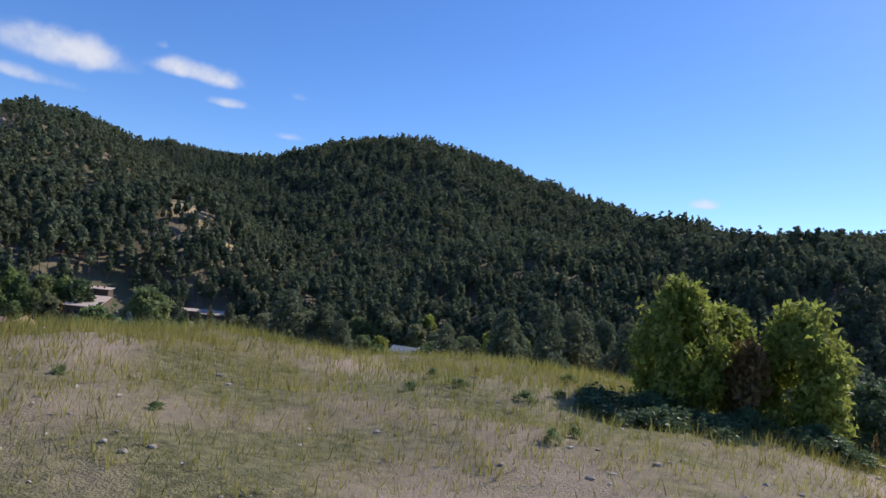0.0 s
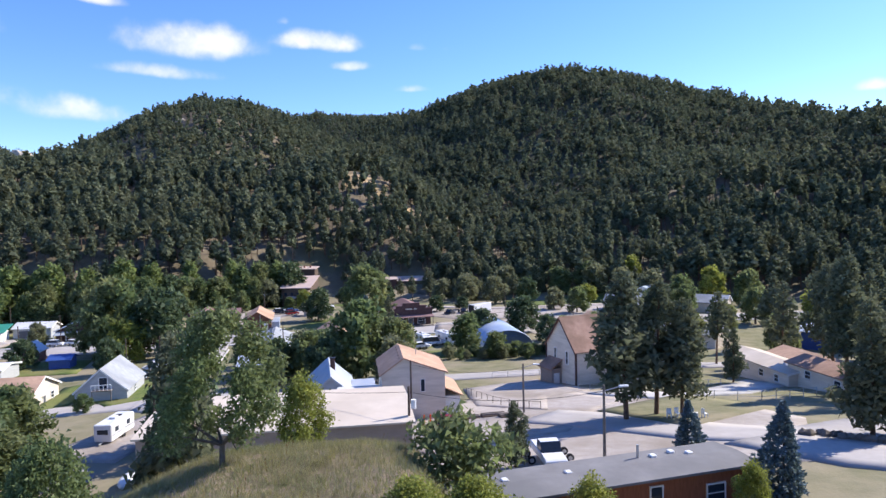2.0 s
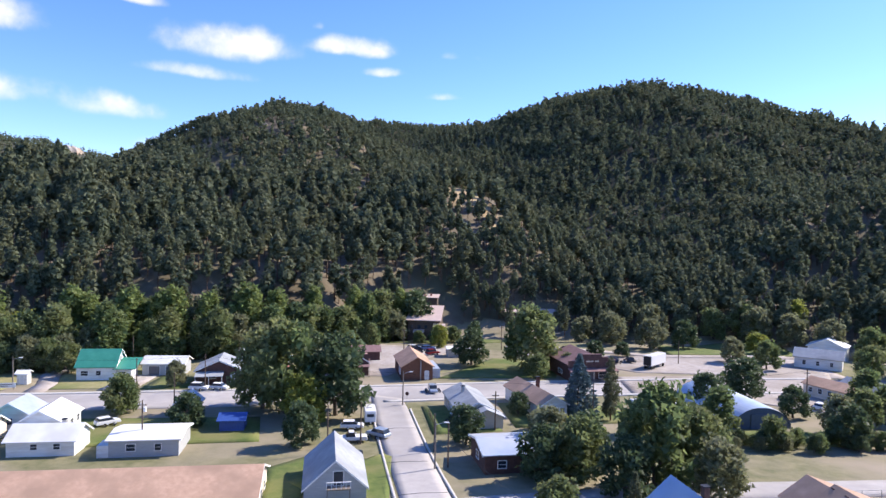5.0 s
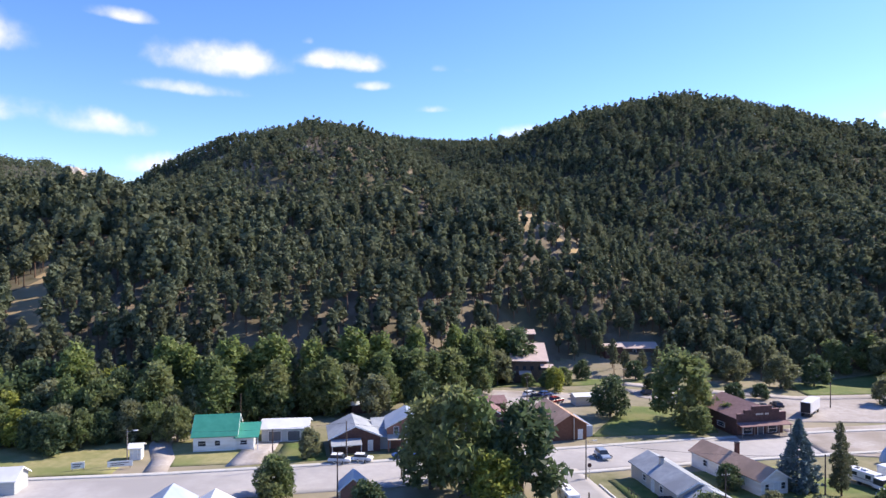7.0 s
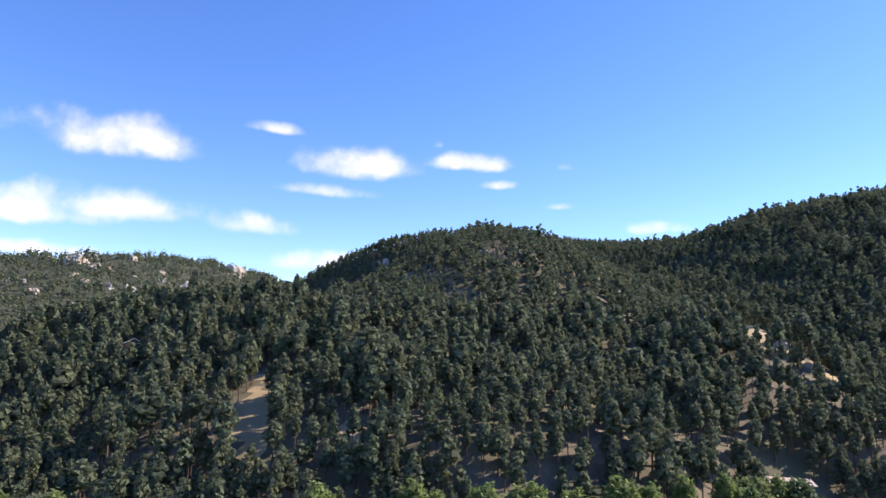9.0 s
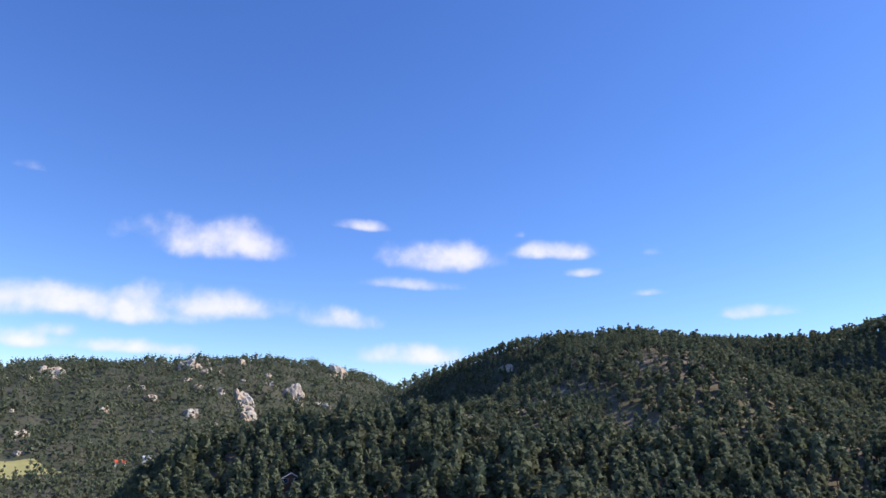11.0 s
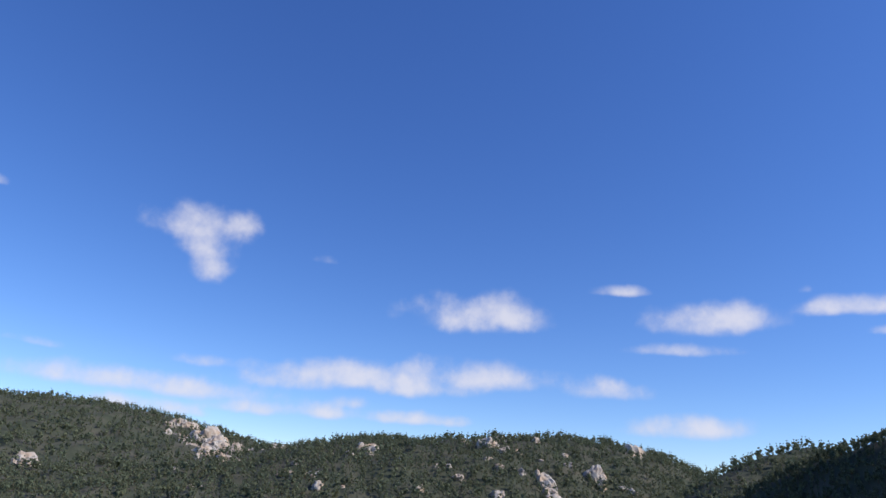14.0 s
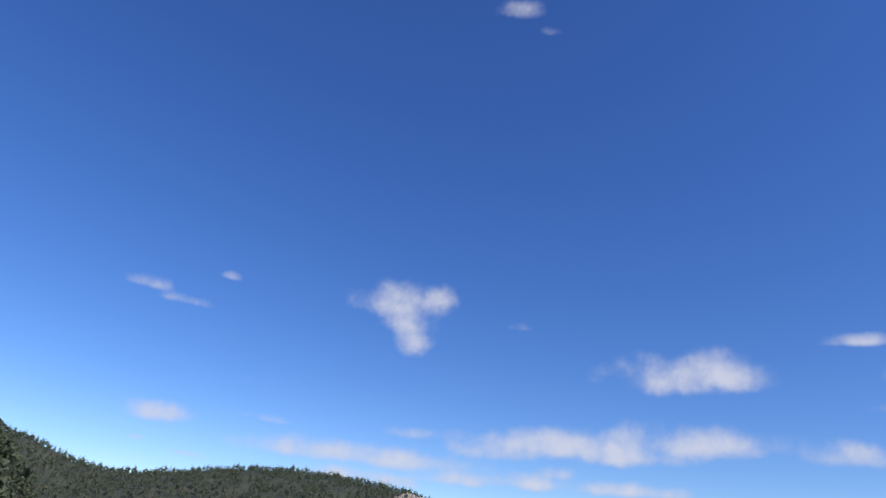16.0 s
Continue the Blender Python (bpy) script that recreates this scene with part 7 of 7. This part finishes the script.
for k, (x_, y_) in enumerate(((-39.5, 88), (-36.5, 89.2), (-34.2, 88.6))):
    t = thing("timber_stack", x_, y_, ground_z(x_, y_), 20 + 5 * k, "stack of dark weathered timber beside the yard", "timber", "timber stacks")
    for j in range(5):
        part("beam", box(-1.5, 1.5, -0.6 + 0.25 * j, -0.4 + 0.25 * j, 0.0, 0.3 + 0.2 * (j % 2)), M_OLDWOOD if j % 2 else M_POLE, t)
for k in range(5):
    x_, y_ = -16.5 + 0.9 * k, 83.6 + 0.4 * (k % 2)
    t = thing("garden_chair", x_, y_, ground_z(x_, y_) + 0.15, 30 * k, "white garden chair on the dry grass", "chair", "white garden chairs")
    part("seat", box(-0.25, 0.25, -0.25, 0.25, 0.4, 0.46), M_TRIM, t)
    part("backrest", box(-0.25, 0.25, 0.2, 0.26, 0.46, 1.0), M_TRIM, t)
    for sx in (-0.22, 0.22):
        for sy in (-0.22, 0.22):
            part("leg", box(sx - 0.03, sx + 0.03, sy - 0.03, sy + 0.03, -0.1, 0.4), M_TRIM, t)
t = thing("boat", -70.0, 66.2, ground_z(-70, 66), 20, "white boat hull lying in the yard", "boat")
bm = bmesh.new()
bmesh.ops.create_uvsphere(bm, u_segments=14, v_segments=8, radius=1)
for v in bm.verts:
    v.co = Vector((v.co.x * 0.8, v.co.y * 1.9, max(v.co.z, -0.4) * 0.6 + 0.4))
part("hull", bm, M_WHITECAR, t)


# ---- the knoll: grass, stones, edging ----
def grass(name, n, x0, x1, y0, y1, tall, label, seed, keep, blade=M_GRASS):
    g = np.random.default_rng(seed)
    x, y = g.uniform(x0, x1, n), g.uniform(y0, y1, n)
    k = keep(x, y, g)
    x, y = x[k], y[k]
    z = land(x, y)
    n, b = len(x), 4
    a = g.uniform(0, 2 * math.pi, (n, b))
    h = tall * g.uniform(0.45, 1.2, (n, b)) * g.uniform(0.6, 1.25, (n, 1)) * (1 + 0.9 * np.exp(-0.5 * ((y[:, None] - 17.5) / 4) ** 2))
    w = 0.004 + 0.007 * g.uniform(0, 1, (n, b))
    ox, oy = g.normal(0, 0.07, (n, b)), g.normal(0, 0.07, (n, b))
    lean = 0.8 * h * g.uniform(0.1, 1, (n, b))
    la = g.uniform(0, 2 * math.pi, (n, b))
    px_, py_, pz_ = x[:, None] + ox, y[:, None] + oy, np.repeat(z[:, None], b, 1)
    v = np.stack([np.stack([px_ - w * np.cos(a), py_ - w * np.sin(a), pz_ - 0.03], -1), np.stack([px_ + w * np.cos(a), py_ + w * np.sin(a), pz_ - 0.03], -1),
                  np.stack([px_ + lean * np.cos(la), py_ + lean * np.sin(la), pz_ + h], -1)], 2).reshape(-1, 3)
    f = np.arange(n * b * 3).reshape(-1, 3)
    return tagged(new(name, mesh_np(name, v, f, [blade])), label, "grass", kind="stuff")


def thick(x, y, g):
    p = np.sin(x * 0.55 + 1.4 * np.sin(y * 0.4)) * np.sin(y * 0.5 + np.sin(x * 0.3)) * 0.5 + 0.5
    edge = np.exp(-0.5 * ((y - 18) / 6) ** 2)
    return g.uniform(0, 1, len(x)) < np.clip(0.10 + 0.5 * p * p * (0.3 + edge) + 0.36 * edge + 0.3 * ease((-x - 2.5) / 5) + 0.25 * ease((x - 3) / 4), 0, 1) * np.where(np.hypot((x + 21) / 8, (y - 20) / 6) > 0.95, 1, 0.14) * np.where(x < -26, 0.3, 1)


grass("grass", 130000, -46, 26, 2.5, 32, 0.16, "tall dry yellow-green grass on the knoll", 31, thick)
grass("grass", 26000, -42, -27, 21, 36, 0.24, "grey-green grass on the knoll's western shoulder", 33, lambda x, y, g: g.uniform(0, 1, len(x)) < 0.9, M_GRASS_G)
grass("grass", 16000, -60, 40, 26, 52, 0.4, "rough dry grass on the knoll's steep side", 32, lambda x, y, g: g.uniform(0, 1, len(x)) < 0.7)
# weed stalks against the sky edge
g3 = np.random.default_rng(77)
vs, fs = [], []
for k in range(260):
    x_, y_ = g3.uniform(-36, 16), g3.normal(23, 5)
    z_ = ground_z(x_, y_)
    h_ = g3.uniform(0.35, 0.7)
    n_ = len(vs)
    lx, ly = g3.normal(0, 0.08, 2)
    vs += [(x_ - 0.012, y_, z_), (x_ + 0.012, y_, z_), (x_ + lx, y_ + ly, z_ + h_)]
    fs.append((n_, n_ + 1, n_ + 2))
    for j in range(4):
        n_ = len(vs)
        q = 0.6 + 0.1 * j
        cx_, cy_, cz_ = x_ + lx * q, y_ + ly * q, z_ + h_ * q
        dx_, dy_ = g3.normal(0, 0.025, 2)
        vs += [(cx_, cy_, cz_), (cx_ + dx_, cy_ + dy_, cz_ + 0.03), (cx_ + dx_ * 0.5, cy_ + dy_ * 0.5, cz_ + 0.10)]
        fs.append((n_, n_ + 1, n_ + 2))
tagged(new("weed_stalks", mesh_np("weed_stalks", vs, fs, [M_LEAF_B])), "dry brown weed stalks standing in the grass", "weeds", kind="stuff")
# stones
vs, fs = [], []
ico = bmesh.new()
bmesh.ops.create_icosphere(ico, subdivisions=1, radius=1)
iv = np.array([v.co[:] for v in ico.verts])
ico.verts.index_update()
fi = np.array([[v.index for v in f.verts] for f in ico.faces])
ico.free()
n_s = 4600
sx_, sy_ = g3.uniform(-46, 24, n_s), np.abs(g3.normal(0, 9, n_s)) + 3.5
spur = g3.uniform(0, 1, n_s) < 0.3
sx_[spur], sy_[spur] = g3.normal(-21, 5, spur.sum()), g3.normal(20, 4, spur.sum())
sz_ = land(sx_, sy_)
rad = 0.014 + 0.055 * g3.uniform(0, 1, n_s) ** 4
rad[spur] *= 2.2
sx_[:90], sy_[:90], rad[:90] = g3.normal(-23, 2.2, 90), g3.normal(15.5, 1.6, 90), g3.uniform(0.06, 0.24, 90)
sz_ = land(sx_, sy_)
V = iv[None] * (1 + g3.normal(0, 0.18, (n_s, len(iv), 1))) * rad[:, None, None] * np.array([1, 1, 0.6]) + np.stack([sx_, sy_, sz_], -1)[:, None]
F = fi[None] + (np.arange(n_s) * len(iv))[:, None, None]
tagged(new("stones", mesh_np("stones", V.reshape(-1, 3), F.reshape(-1, 3), [M_STONE])), "pinkish pebbles and rubble scattered over the knoll", "stones", kind="stuff")
t = thing("timber_edging", 6.2, 13.8, ground_z(6.6, 13.6), -22, "pale weathered timber edging in the grass", "timber")
part("plank", box(-0.6, 2.4, -0.06, 0.06, -0.1, 0.16, bevel=0.02), M_WOOD, t)
